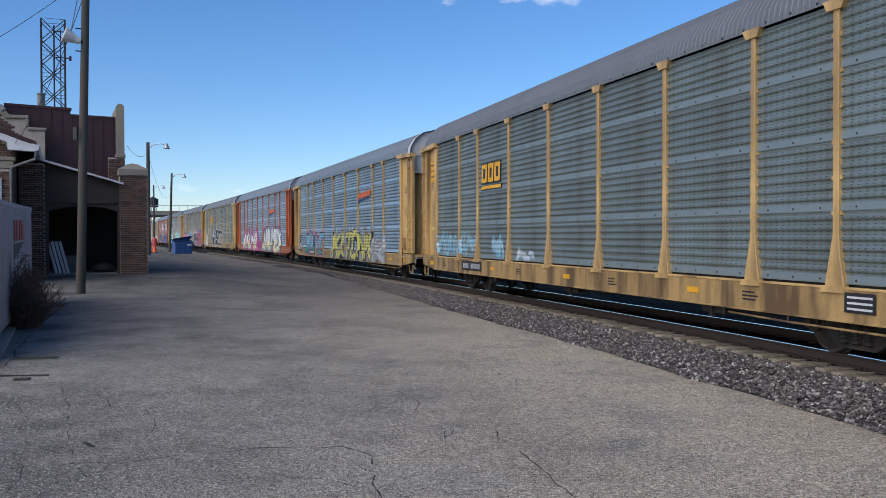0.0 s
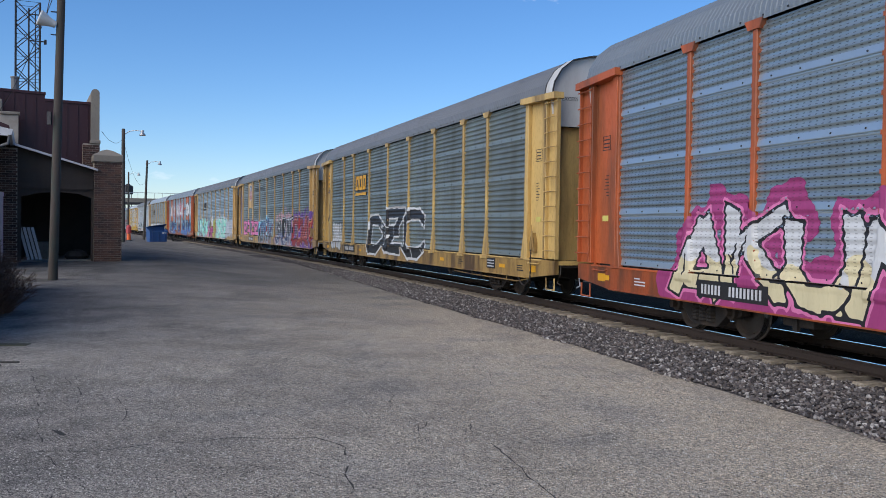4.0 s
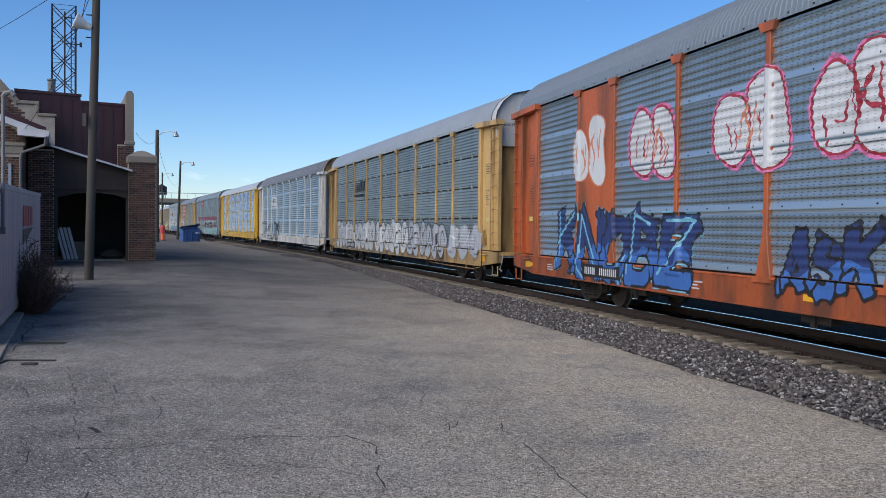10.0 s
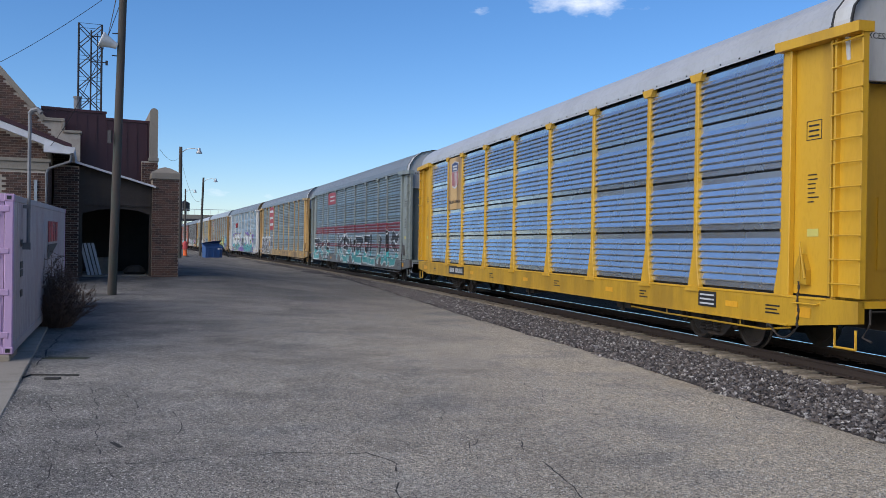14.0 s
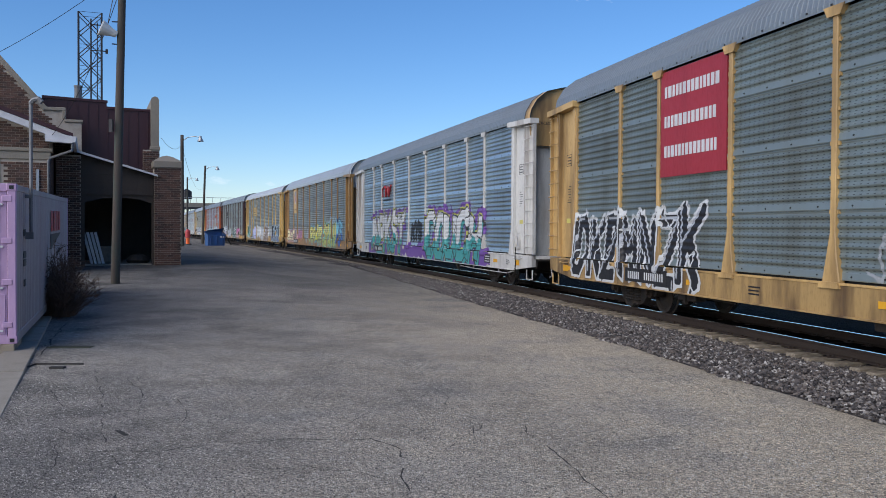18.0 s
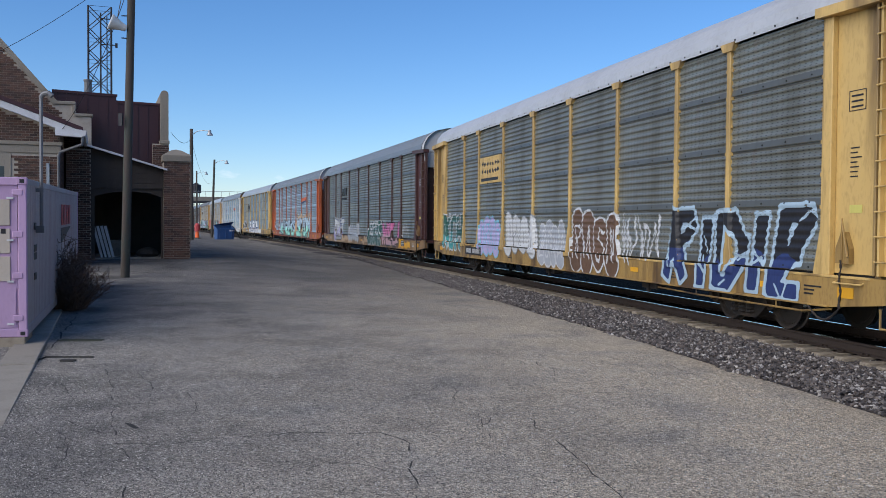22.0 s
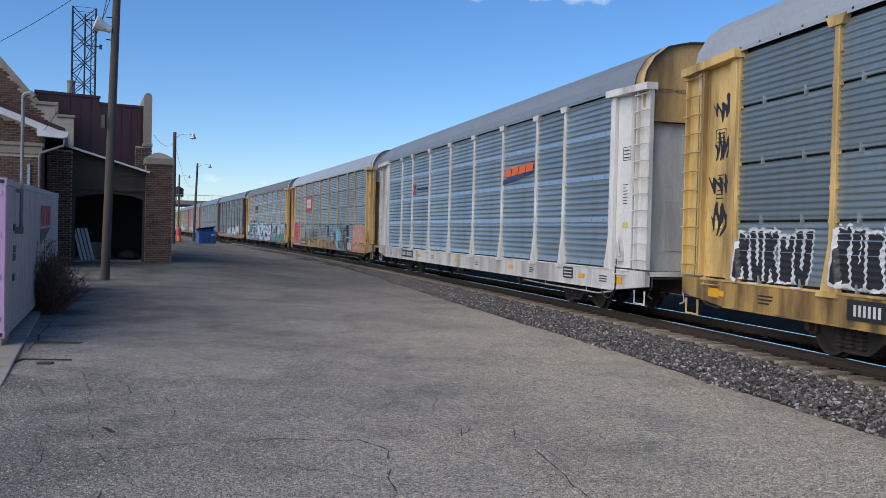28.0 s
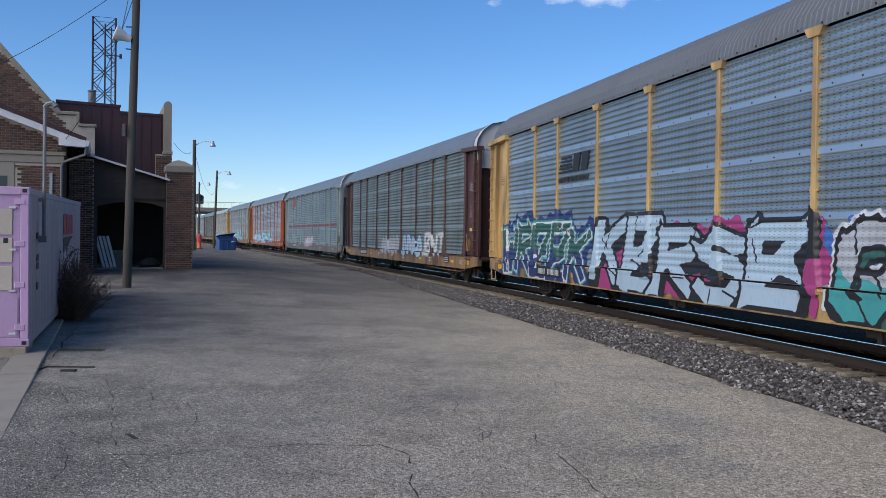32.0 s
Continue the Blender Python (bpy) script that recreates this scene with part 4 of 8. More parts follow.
# ---- container, kerb, weeds ----
def build_container():
    c = thing("shipping_container", "faded lilac and grey steel shipping container on timber blocks", "container", at=pose(-7.375, 14.51, 0.17, 0.65, 0, 20.6))
    L, B, H = 12.19, 2.44, 2.59
    # local: x to the left is negative, y runs along the box
    for x0, x1 in ((-0.06, 0), (-B, -B + 0.06)):
        g = Geo()
        n = 44
        pts = []
        for i in range(n * 4 + 1):
            ph = i % 4
            y = 0.16 + (L - 0.32) * i / (n * 4)
            dx = -0.006 if ph in (0, 1) else -0.03
            pts.append((x1 + dx if x0 > -1 else x0 - dx, y))
        v = [(x, y, 0.16) for x, y in pts] + [(x, y, H - 0.12) for x, y in pts]
        k = len(pts)
        g.add(v, [(i, i + 1, k + i + 1, k + i) for i in range(k - 1)])
        part("side_wall", g, BOX_SIDE, c, "dull grey corrugated side wall")
    part("roof_sheet", Geo().box(-B + 0.02, -0.02, 0.05, L - 0.05, H - 0.06, H - 0.02), BOX_SIDE, c)
    part("floor_frame", Geo().box(-B + 0.06, -0.06, 0.1, L - 0.1, 0.02, 0.16), DARK_STEEL, c)
    for x in (-0.13, -B):
        for y in (0.0, L - 0.13):
            part("corner_post", Geo().box(x, x + 0.13, y, y + 0.13, 0, H, 0, 0.012), LILAC, c, "lilac corner post")
            for z in (0.0, H - 0.12):
                cc = Geo().box(x - 0.012, x + 0.142, y - 0.012, y + 0.142, z, z + 0.12, 0, 0.01)
                cc.box(x + 0.03, x + 0.10, y - 0.016, y - 0.010, z + 0.03, z + 0.09, 1)
                part("corner_casting", cc, [LILAC, BLACK], c)
        part("top_rail", Geo().box(x + 0.02, x + 0.13, 0.13, L - 0.13, H - 0.12, H - 0.01, 0, 0.01), BOX_SIDE, c)
        part("bottom_rail", Geo().box(x + 0.02, x + 0.13, 0.13, L - 0.13, 0.0, 0.16, 0, 0.01), BOX_SIDE, c)
    part("end_header", Geo().box(-B + 0.13, -0.13, 0, 0.1, H - 0.13, H, 0, 0.01), LILAC, c)
    part("end_sill", Geo().box(-B + 0.13, -0.13, 0, 0.1, 0, 0.14, 0, 0.01), LILAC, c)
    for k in range(2):
        x0 = -B + 0.14 + k * 1.085
        door = part("door_leaf", Geo().box(x0, x0 + 1.075, 0.03, 0.08, 0.14, H - 0.13), LILAC, c, "lilac steel door with cream panels")
        zs = [0.30, 0.88, 1.33, 1.78, 2.25]
        part("door_band", Geo().box(x0 + 0.02, x0 + 1.05, 0.012, 0.03, 0.16, 0.80), LILAC, door)
        for a, b in zip(zs[1:-1], zs[2:]):
            part("door_panel", Geo().box(x0 + 0.05, x0 + 0.97, 0.010, 0.03, a + 0.03, b - 0.02, 0, 0.008), CREAM, door, "cream panel")
        for q in (0.25,):
            part("lock_rod", Geo().tube((x0 + q, -0.02, 0.1), (x0 + q, -0.02, H - 0.1), 0.02, 8), GALV, door)
        for z in (0.26, 0.95, 1.62, 2.30):
            part("hinge", Geo().box(x0 + (1.0 if k else 0.0), x0 + (1.16 if k else 0.14), -0.012, 0.03, z, z + 0.10, 0, 0.012), LILAC, door)
            part("hinge_pad", Geo().box(x0 + (0.92 if k else 0.1), x0 + (1.02 if k else 0.2), -0.006, 0.028, z - 0.06, z - 0.03), WHITE_TRIM, door)
    # company mark as plain shapes, stencilled text as bars
    for i in range(4):
        part("painted_mark", Geo().box(-0.002, 0.004, 6.6 + i * 0.72, 7.12 + i * 0.72, 1.72, 2.2), RED, c, "red painted letters worn away")
    part("painted_mark", Geo().prism([(6.5, 1.66), (9.4, 1.66), (6.5, 1.30)], "x", -0.002, 0.004), BLACK, c)
    for i, (y, z, w) in enumerate(((8.2, 1.10, 0.35), (8.7, 1.16, 0.5), (6.6, 0.72, 0.5), (7.3, 0.72, 0.2), (7.7, 0.72, 0.35), (1.1, 1.72, 0.3), (1.05, 1.34, 0.4), (1.05, 1.20, 0.4), (1.1, 0.85, 0.3))):
        part("stencilled_bar", Geo().box(-0.002, 0.004, y, y + w, z, z + 0.12), BLACK, c)
    for i in range(3):
        part("stencilled_bar", Geo().box(-0.62 + i * 0.12, -0.55 + i * 0.12, 0.006, 0.012, 1.68, 1.76), BLACK, c)
    for x in (-2.3, -1.3, -0.45):
        for y in (0.05, 11.2):
            single("timber_block", Geo().box(-0.12, 0.42, -0.08, 0.9, -0.24, -0.003, 0, 0.01), TIE, "rough timber block under the container", "timber block", group="blocks under the container", at=pose(-7.375, 14.51, 0.17, 0.65, 0, 20.6) @ pose(x, y, 0))
    m = thing("lamp_mast", "thin grey pipe mast with a small lamp beside the container", "mast", at=pose(-7.375, 14.51, 0.17, 0, 0, 20.6))
    part("pipe", Geo().tube((0.09, 1.35, 1.75), (0.09, 1.35, 4.06), 0.03, 8), DULL_PIPE, m)
    part("lamp_head", Geo().path([(0.09, 1.35, 4.06), (0.13, 1.33, 4.12), (0.22, 1.30, 4.14), (0.28, 1.28, 4.08)], 0.045, 8), DULL_PIPE, m)
    part("bracket", Geo().box(0.0, 0.13, 1.29, 1.41, 1.68, 1.80), DULL_PIPE, m)
    part("bracket", Geo().box(0.0, 0.12, 1.30, 1.40, 2.40, 2.46), DULL_PIPE, m)


def build_kerb():
    k = thing("concrete_kerb", "worn concrete kerb slab beside the container", "kerb", at=pose(-7.10, 14.4, 0.0, 0.6, 0, 22.4))
    y = -7.5
    rng = random.Random(3)
    while y < 6.5:
        ln = rng.uniform(1.6, 2.2)
        part("kerb_slab", Geo().box(-0.42, 0.06, y, y + ln - 0.02, -0.2, 0.065 + rng.uniform(-0.008, 0.008), 0, 0.012), KERB, k)
        y += ln
    g = thing("drain_grate", "small rusted drain grate set in the asphalt", "drain", at=pose(-6.14, 13.07, 0.02, 0, 0, 4))
    part("grate_frame", Geo().box(-0.36, 0.36, 0.32, 0.345, -0.05, 0.012).box(-0.36, -0.345, -0.33, 0.32, -0.05, 0.012).box(0.0, 0.2, -0.06, 0.06, -0.05, 0.012), CRACK, g)
    single("grassy_patch", Geo().box(-0.36, 0.36, -0.14, 0.14, -0.05, 0.012, 0, 0.01), plain("mossy_grit", (0.07, 0.075, 0.045), 0.95, 0, 0.6, (0.03, 0.03, 0.02), 9, bumps=0.8), "dark mossy patch in a pavement hollow", "moss", at=pose(-6.8, 15.22, 0.03, 0, 0, 4))


def build_bush(name, x, y, height, spread, count, seed, label):
    rng = random.Random(seed)
    bush = thing(name, label, "bush")
    limbs = [Geo() for _ in range(16)]
    z0 = ground_z(x * 0.972, y * 0.972) / 0.972
    for i in range(count):
        g = limbs[i % len(limbs)]
        a, b = rng.uniform(0, 6.283), rng.uniform(0, 1)
        base = Vector((x + rng.uniform(-0.2, 0.2) * spread, y + rng.uniform(-0.2, 0.2) * spread, z0))
        d = Vector((math.cos(a) * spread * b * 0.6, math.sin(a) * spread * b * 0.6, height * rng.uniform(0.35, 1.0) * (1.1 - 0.5 * b)))
        p1 = base + d * 0.5 + Vector((rng.uniform(-1, 1), rng.uniform(-1, 1), 0)) * 0.06
        tip = base + d
        g.tube(base, p1, 0.008, 3, r2=0.006, caps=False)
        g.tube(p1, tip, 0.006, 3, r2=0.002, caps=False)
        for _ in range(4):
            q = p1.lerp(tip, rng.random())
            e = q + Vector((rng.uniform(-1, 1), rng.uniform(-1, 1), rng.uniform(-0.1, 0.9))) * 0.17 * spread
            g.tube(q, e, 0.006, 3, r2=0.003, caps=False)
            for _ in range(3):
                o = q.lerp(e, rng.random())
                w = 0.022
                r1, r2 = Vector((rng.uniform(-1, 1), rng.uniform(-1, 1), rng.uniform(-1, 1))) * w, Vector((rng.uniform(-1, 1), rng.uniform(-1, 1), rng.uniform(-1, 1))) * w
                g.add([tuple(o), tuple(o + r1), tuple(o + r2)], [(0, 1, 2)])
    for g in limbs:
        part("branch", g, TWIG, bush)


# ---- poles, mast, wires, far things ----
def tapered_pole(g, base, top, r0, r1):
    b, t = Vector(base), Vector(top)
    n, k = 9, 12
    v = []
    for i in range(n + 1):
        c = b.lerp(t, i / n)
        r = r0 + (r1 - r0) * i / n
        v += [(c.x + r * (1 + 0.05 * noise.noise((j, i * 0.7, r0))) * math.cos(2 * math.pi * j / k), c.y + r * math.sin(2 * math.pi * j / k), c.z) for j in range(k)]
    fs = [(i * k + j, i * k + (j + 1) % k, (i + 1) * k + (j + 1) % k, (i + 1) * k + j) for i in range(n) for j in range(k)]
    return g.add(v, fs + [tuple(range(n * k, (n + 1) * k))])


def build_poles():
    p = thing("utility_pole", "tall weathered timber utility pole with a floodlight", "utility pole")
    part("shaft", tapered_pole(Geo(), (-11.44, 28.83, 0.1), (-11.20, 28.93, 11.2), 0.145, 0.115), WOOD_POLE, p, smooth=True)
    lamp = part("floodlight", Geo().lathe([(0.05, -0.30), (0.10, -0.28), (0.13, -0.12), (0.25, 0.20), (0.25, 0.23), (0.0, 0.24)], 18, 0, "z"), plain("white_enamel", (0.62, 0.62, 0.60), 0.4, 0, 0.3, (0.3, 0.28, 0.25), 3), p, "white enamelled floodlight bowl", at=pose(-11.60, 28.66, 8.30, 70, 0, -60))
    part("bracket", Geo().path([(-11.26, 28.9, 8.62), (-11.5, 28.75, 8.60)], 0.02, 6).path([(-11.27, 28.9, 7.9), (-11.5, 28.75, 7.9)], 0.02, 6), DARK_STEEL, p)
    part("step_box", Geo().box(-11.56, -11.44, 28.62, 28.72, 5.1, 5.5), DARK_STEEL, p)
    for x, y, z0, top, r in ((-25.1, 78.0, 0.3, 10.1, 0.19), (-35.1, 117.4, 0.2, 10.2, 0.17), (-46.6, 147.5, 0.15, 10.4, 0.16)):
        q = thing("street_lamp", "timber pole with a curved arm street lamp", "street lamp", group="lamp poles along the platform")
        part("shaft", tapered_pole(Geo(), (x, y, z0 - 0.2), (x + (0.35 if r == 0.17 else 0.0), y, top), r, r * 0.75), WOOD_POLE, q, smooth=True)
        tx = x + (0.35 if r == 0.17 else 0.0)
        part("arm", Geo().path([(tx, y, top - 0.55), (tx + 0.5, y, top - 0.2), (tx + 1.1, y, top - 0.12), (tx + 1.55, y, top - 0.2)], 0.035, 6), GALV, q)
        part("lamp_head", Geo().lathe([(0.0, 0.12), (0.12, 0.1), (0.14, -0.1), (0.28, -0.32), (0.26, -0.36), (0.0, -0.36)], 12, 0, "z"), GALV, q, at=pose(tx + 1.6, y, top - 0.2))


def wire(a, b, sag, r=0.012):
    a, b = Vector(a), Vector(b)
    pts = [a.lerp(b, i / 14) - Vector((0, 0, sag * 4 * (i / 14) * (1 - i / 14))) for i in range(15)]
    return Geo().path([tuple(p) for p in pts], r, 4)


def build_wires():
    rot = pose(0, 0, 0, 0, 0, 23)
    top = Vector((-11.22, 28.92, 10.2))
    for a, b, sag in ((top, rot @ Vector((-5.0, 41.0, 8.2)), 0.25), (Vector((-11.22, 28.92, 9.9)), rot @ Vector((-1.3, 35.4, 5.3)), 0.55), (Vector((-11.24, 28.9, 10.8)), Vector((-11.6, 28.66, 8.5)), 0.02), (Vector((-25.1, 78, 9.4)), rot @ Vector((2.9, 41.8, 6.0)), 0.5), (Vector((-25.1, 78, 9.2)), Vector((-35.0, 117.4, 7.4)), 1.6)):
        single("overhead_wire", wire(a, b, sag), DARK_STEEL, "thin black overhead wire", "wire")


def build_tower():
    t = thing("lattice_mast", "dark steel lattice radio mast", "mast", at=pose(0, 0, 0, 0, 0, 23) @ pose(0.0, 62, 0))
    w, top, step = 0.68, 15.5, 1.34
    cs = [(-w, -w), (w, -w), (w, w), (-w, w)]
    for x, y in cs:
        part("mast_leg", Geo().tube((x, y, 0.3), (x, y, top), 0.055, 6), DARK_STEEL, t)
    g = Geo()
    z = top
    while z > 1.0:
        for (x0, y0), (x1, y1) in zip(cs, cs[1:] + cs[:1]):
            g.tube((x0, y0, z), (x1, y1, z - step), 0.03, 5)
            g.tube((x1, y1, z), (x0, y0, z - step), 0.03, 5)
            g.tube((x0, y0, z - (0 if z == top else step / 2)), (x1, y1, z - (0 if z == top else step / 2)), 0.014, 5)
        z -= step
    part("cross_bracing", g, DARK_STEEL, t)
    part("cable_run", Geo().tube((0.05, -w, 1), (0.05, -w, top - 0.4), 0.05, 6).tube((0.42, -w, 6), (0.42, -w, top - 0.6), 0.03, 6), DARK_STEEL, t)
    for z in (14.7, 13.1):
        part("antenna_arm", Geo().box(0.1, 1.0, -0.75, -0.68, z, z + 0.06).box(0.9, 1.05, -0.78, -0.65, z - 0.12, z + 0.16), DARK_STEEL, t)


def build_far():
    d = thing("dumpster", "blue steel dumpster with its lid thrown open", "dumpster", at=pose(-27.0, 94.7, ground_z(-26.2, 92.0), 0, 0, 30))
    body = Geo().add([(-0.85, -0.6, 0.15), (0.85, -0.6, 0.15), (0.85, 0.7, 0.15), (-0.85, 0.7, 0.15), (-0.9, -0.8, 1.25), (0.9, -0.8, 1.25), (0.9, 0.8, 1.6), (-0.9, 0.8, 1.6)], [(3, 2, 1, 0), (0, 1, 5, 4), (1, 2, 6, 5), (2, 3, 7, 6), (3, 0, 4, 7)])
    part("body", body, BLUE_BIN, d)
    part("rim", Geo().box(-0.95, 0.95, -0.86, -0.78, 1.2, 1.3).box(-0.95, 0.95, 0.76, 0.84, 1.55, 1.65), BLUE_BIN, d)
    for x in (-0.6, 0.0, 0.6):
        part("rib", Geo().prism([(-0.61, 0.2), (-0.70, 0.2), (-0.88, 1.2), (-0.80, 1.2)], "x", x - 0.04, x + 0.04), BLUE_BIN, d)
    part("lid", Geo().add([(-0.9, 0.8, 1.62), (0.9, 0.8, 1.62), (1.1, 0.2, 2.0), (-0.7, 0.2, 1.75), (-0.9, 0.84, 1.56), (0.9, 0.84, 1.56)], [(0, 1, 2, 3), (4, 5, 1, 0)]), BLUE_BIN, d)
    part("hanging_lid", Geo().add([(0.92, -0.7, 1.35), (0.92, 0.75, 1.7), (1.75, 0.6, 0.25), (1.7, -0.4, 0.2), (0.98, -0.7, 1.33), (0.98, 0.75, 1.68)], [(0, 1, 2, 3), (4, 5, 1, 0)]), RUBBER, d, "black plastic lid hanging down")
    part("label_plate", Geo().box(0.35, 0.75, -0.83, -0.80, 1.0, 1.14), WHITE_TRIM, d)
    x, y = -28.45, 90.2
    b = thing("traffic_post", "orange plastic traffic post", "traffic post", at=pose(x, y, ground_z(x, y)))
    part("base", Geo().box(-0.3, 0.3, -0.3, 0.3, 0, 0.1, 0, 0.03), RUBBER, b)
    part("shaft", Geo().lathe([(0.20, 0.1), (0.18, 0.7), (0.0, 0.7)], 12, 0, "z").lathe([(0.26, 0.72), (0.26, 1.35), (0.10, 1.55), (0.0, 1.56)], 12, 1, "z"), [ORANGE_CONE, RED], b)
    ov = thing("road_overpass", "far grey road overpass crossing the railway", "overpass", at=pose(-100, 292, 0, 0, 0, 20))
    part("deck", Geo().box(-60, 70, -4, 4, 9.0, 10.3), CONCRETE, ov)
    part("girder", Geo().box(-60, 70, -4.2, -3.9, 8.2, 9.0), DARK_STEEL, ov)
    rail = Geo().box(-60, 70, -3.9, -3.8, 12.0, 12.15)
    for i in range(52):
        rail.box(-60 + i * 2.5, -59.9 + i * 2.5, -3.9, -3.8, 10.3, 12.1)
    part("fence", rail, GALV, ov)
    for x in (-45, -25, -6, 22, 40):
        part("bridge_pier", Geo().box(x - 0.6, x + 0.6, -3, 3, -0.2, 8.3), CONCRETE, ov)
    wt = thing("water_tank", "small dark water tank on legs", "water tank", at=pose(-107, 338, 0))
    part("tank", Geo().lathe([(0, 13.0), (1.9, 13.0), (1.9, 15.9), (0.0, 17.0)], 12, 0, "z"), DARK_STEEL, wt)
    for a in (0.8, 2.4, 3.9, 5.5):
        part("leg", Geo().tube((1.5 * math.cos(a), 1.5 * math.sin(a), 0), (1.4 * math.cos(a), 1.4 * math.sin(a), 13.0), 0.12, 6), DARK_STEEL, wt)


EARLIER = set(scene.objects)
build_station()
build_porch_clutter()
build_container()
build_kerb()
build_bush("dry_bush", -9.15, 19.9, 1.5, 1.4, 420, 5, "leafless dry brown weeds against the container")
build_poles()
build_wires()
build_tower()
build_far()
# the yard is laid out in units of 0.972 m about the viewer's foot
SHRINK = Matrix.Scale(0.972, 4)
for ob in [o for o in scene.objects if o not in EARLIER and o.parent is None]:
    ob.matrix_basis = SHRINK @ ob.matrix_basis


# ---- the train: covered rack cars ----
# local frame of a car: x along the train towards its head, y away from the near side, z up from the rail
POSTS = [-11.79, -9.07, -7.13, -4.32, -1.434, 1.434, 4.32, 7.13, 9.07, 11.79]
EAVE, SILL0, SILL1, PANEL_Y, POST_Y, HALF = 5.09, 0.58, 1.06, -1.43, -1.488, 13.6
ROWS = [1.10, 2.12, 3.12, 4.12, 5.05]



def tone(name, col, **kw):
    return plain("car_" + name, col, **{**dict(rough=0.5, dirt=0.75, dirt_col=(0.07, 0.038, 0.02), scale=1.5, streak=True, rnd=0.04, span=(0.46, 0.66)), **kw})


FRAME = {
    "buff": tone("buff_paint", (0.50, 0.325, 0.13)),
    "yellow": tone("yellow_paint", (0.54, 0.365, 0.13)),
    "bright": tone("bright_yellow_paint", (0.56, 0.32, 0.02), dirt=0.25),
    "tan": tone("tan_paint", (0.31, 0.18, 0.066), dirt=0.5),
    "orange": tone("orange_paint", (0.41, 0.092, 0.026)),
    "white": tone("off_white_paint", (0.56, 0.555, 0.54), dirt=0.6, dirt_col=(0.17, 0.125, 0.09)),
    "brown": tone("maroon_brown_paint", (0.065, 0.026, 0.026)),
    "hood": tone("white_hood_paint", (0.50, 0.51, 0.51), dirt=0.3, dirt_col=(0.3, 0.26, 0.22)),
    "grey": tone("grey_paint", (0.225, 0.262, 0.258), dirt=0.35),
}
SILL = {k: tone(k + "_sill_paint", tuple(0.74 * c for c in q), dirt=d, dirt_col=(0.055, 0.030, 0.018), scale=2.2, span=(0.40, 0.62)) for k, q, d in (
    ("buff", (0.50, 0.325, 0.13), 0.85), ("yellow", (0.46, 0.29, 0.09), 0.92), ("bright", (0.62, 0.36, 0.02), 0.35), ("tan", (0.36, 0.2, 0.075), 0.85), ("orange", (0.41, 0.092, 0.026), 0.8),
    ("white", (0.72, 0.71, 0.69), 0.5), ("brown", (0.34, 0.2, 0.085), 0.9), ("grey", (0.15, 0.16, 0.17), 0.7))}
PANEL = {
    # silver's pale band colour holds the sky's sheen on the lapped ledge
    "silver": panel_mat("zinc_panel", (0.40, 0.495, 0.54), 0.75, 0.29, 0.33, (0.20, 0.20, 0.19), band=(0.55, 0.64, 0.69)),
    "bright": panel_mat("bright_zinc_panel", (0.72, 0.785, 0.85), 0.9, 0.22, 0.15, holes=0),
    "fine": panel_mat("ribbed_zinc_panel", (0.315, 0.385, 0.41), 0.75, 0.33, 0.3, (0.25, 0.24, 0.22), holes=0),
    "pale": panel_mat("pale_zinc_panel", (0.40, 0.475, 0.51), 0.7, 0.36, 0.3, (0.25, 0.24, 0.22)),
    "dark": panel_mat("sooty_zinc_panel", (0.24, 0.29, 0.28), 0.6, 0.40, 0.5, rust=0.12, band=(0.27, 0.31, 0.30)),
    "brownish": panel_mat("rust_stained_panel", (0.315, 0.33, 0.29), 0.6, 0.33, 0.55, rust=0.35, band=(0.10, 0.09, 0.07)),
    "greyp": panel_mat("dull_grey_panel", (0.265, 0.325, 0.338), 0.65, 0.36, 0.3, (0.12, 0.12, 0.11), band=(0.21, 0.265, 0.275)),
}
ROOF = {
    "dark": plain("car_roof_dark_zinc", (0.17, 0.178, 0.186), 0.5, 0.4, 0.4, (0.1, 0.1, 0.1), 0.8),
    "light": plain("car_roof_pale_zinc", (0.48, 0.49, 0.50), 0.45, 0.3, 0.35, (0.25, 0.24, 0.22), 0.8),
    "pale": plain("car_roof_grey_zinc", (0.37, 0.395, 0.41), 0.45, 0.3, 0.35, (0.25, 0.24, 0.22), 0.8),
    "mid": plain("car_roof_zinc", (0.205, 0.235, 0.258), 0.45, 0.4, 0.35, (0.16, 0.16, 0.16), 0.8),
}
STEEL = plain("truck_steel", (0.026, 0.022, 0.020), 0.7, 0.2, 0.6, (0.10, 0.065, 0.04), 3)
WHEEL = plain("wheel_steel", (0.05, 0.044, 0.040), 0.6, 0.4, 0.5, (0.10, 0.06, 0.035), 3)
TREAD = plain("wheel_tread", (0.45, 0.45, 0.46), 0.3, 1.0, 0.2, (0.2, 0.18, 0.16), 4)
PAINT = {}
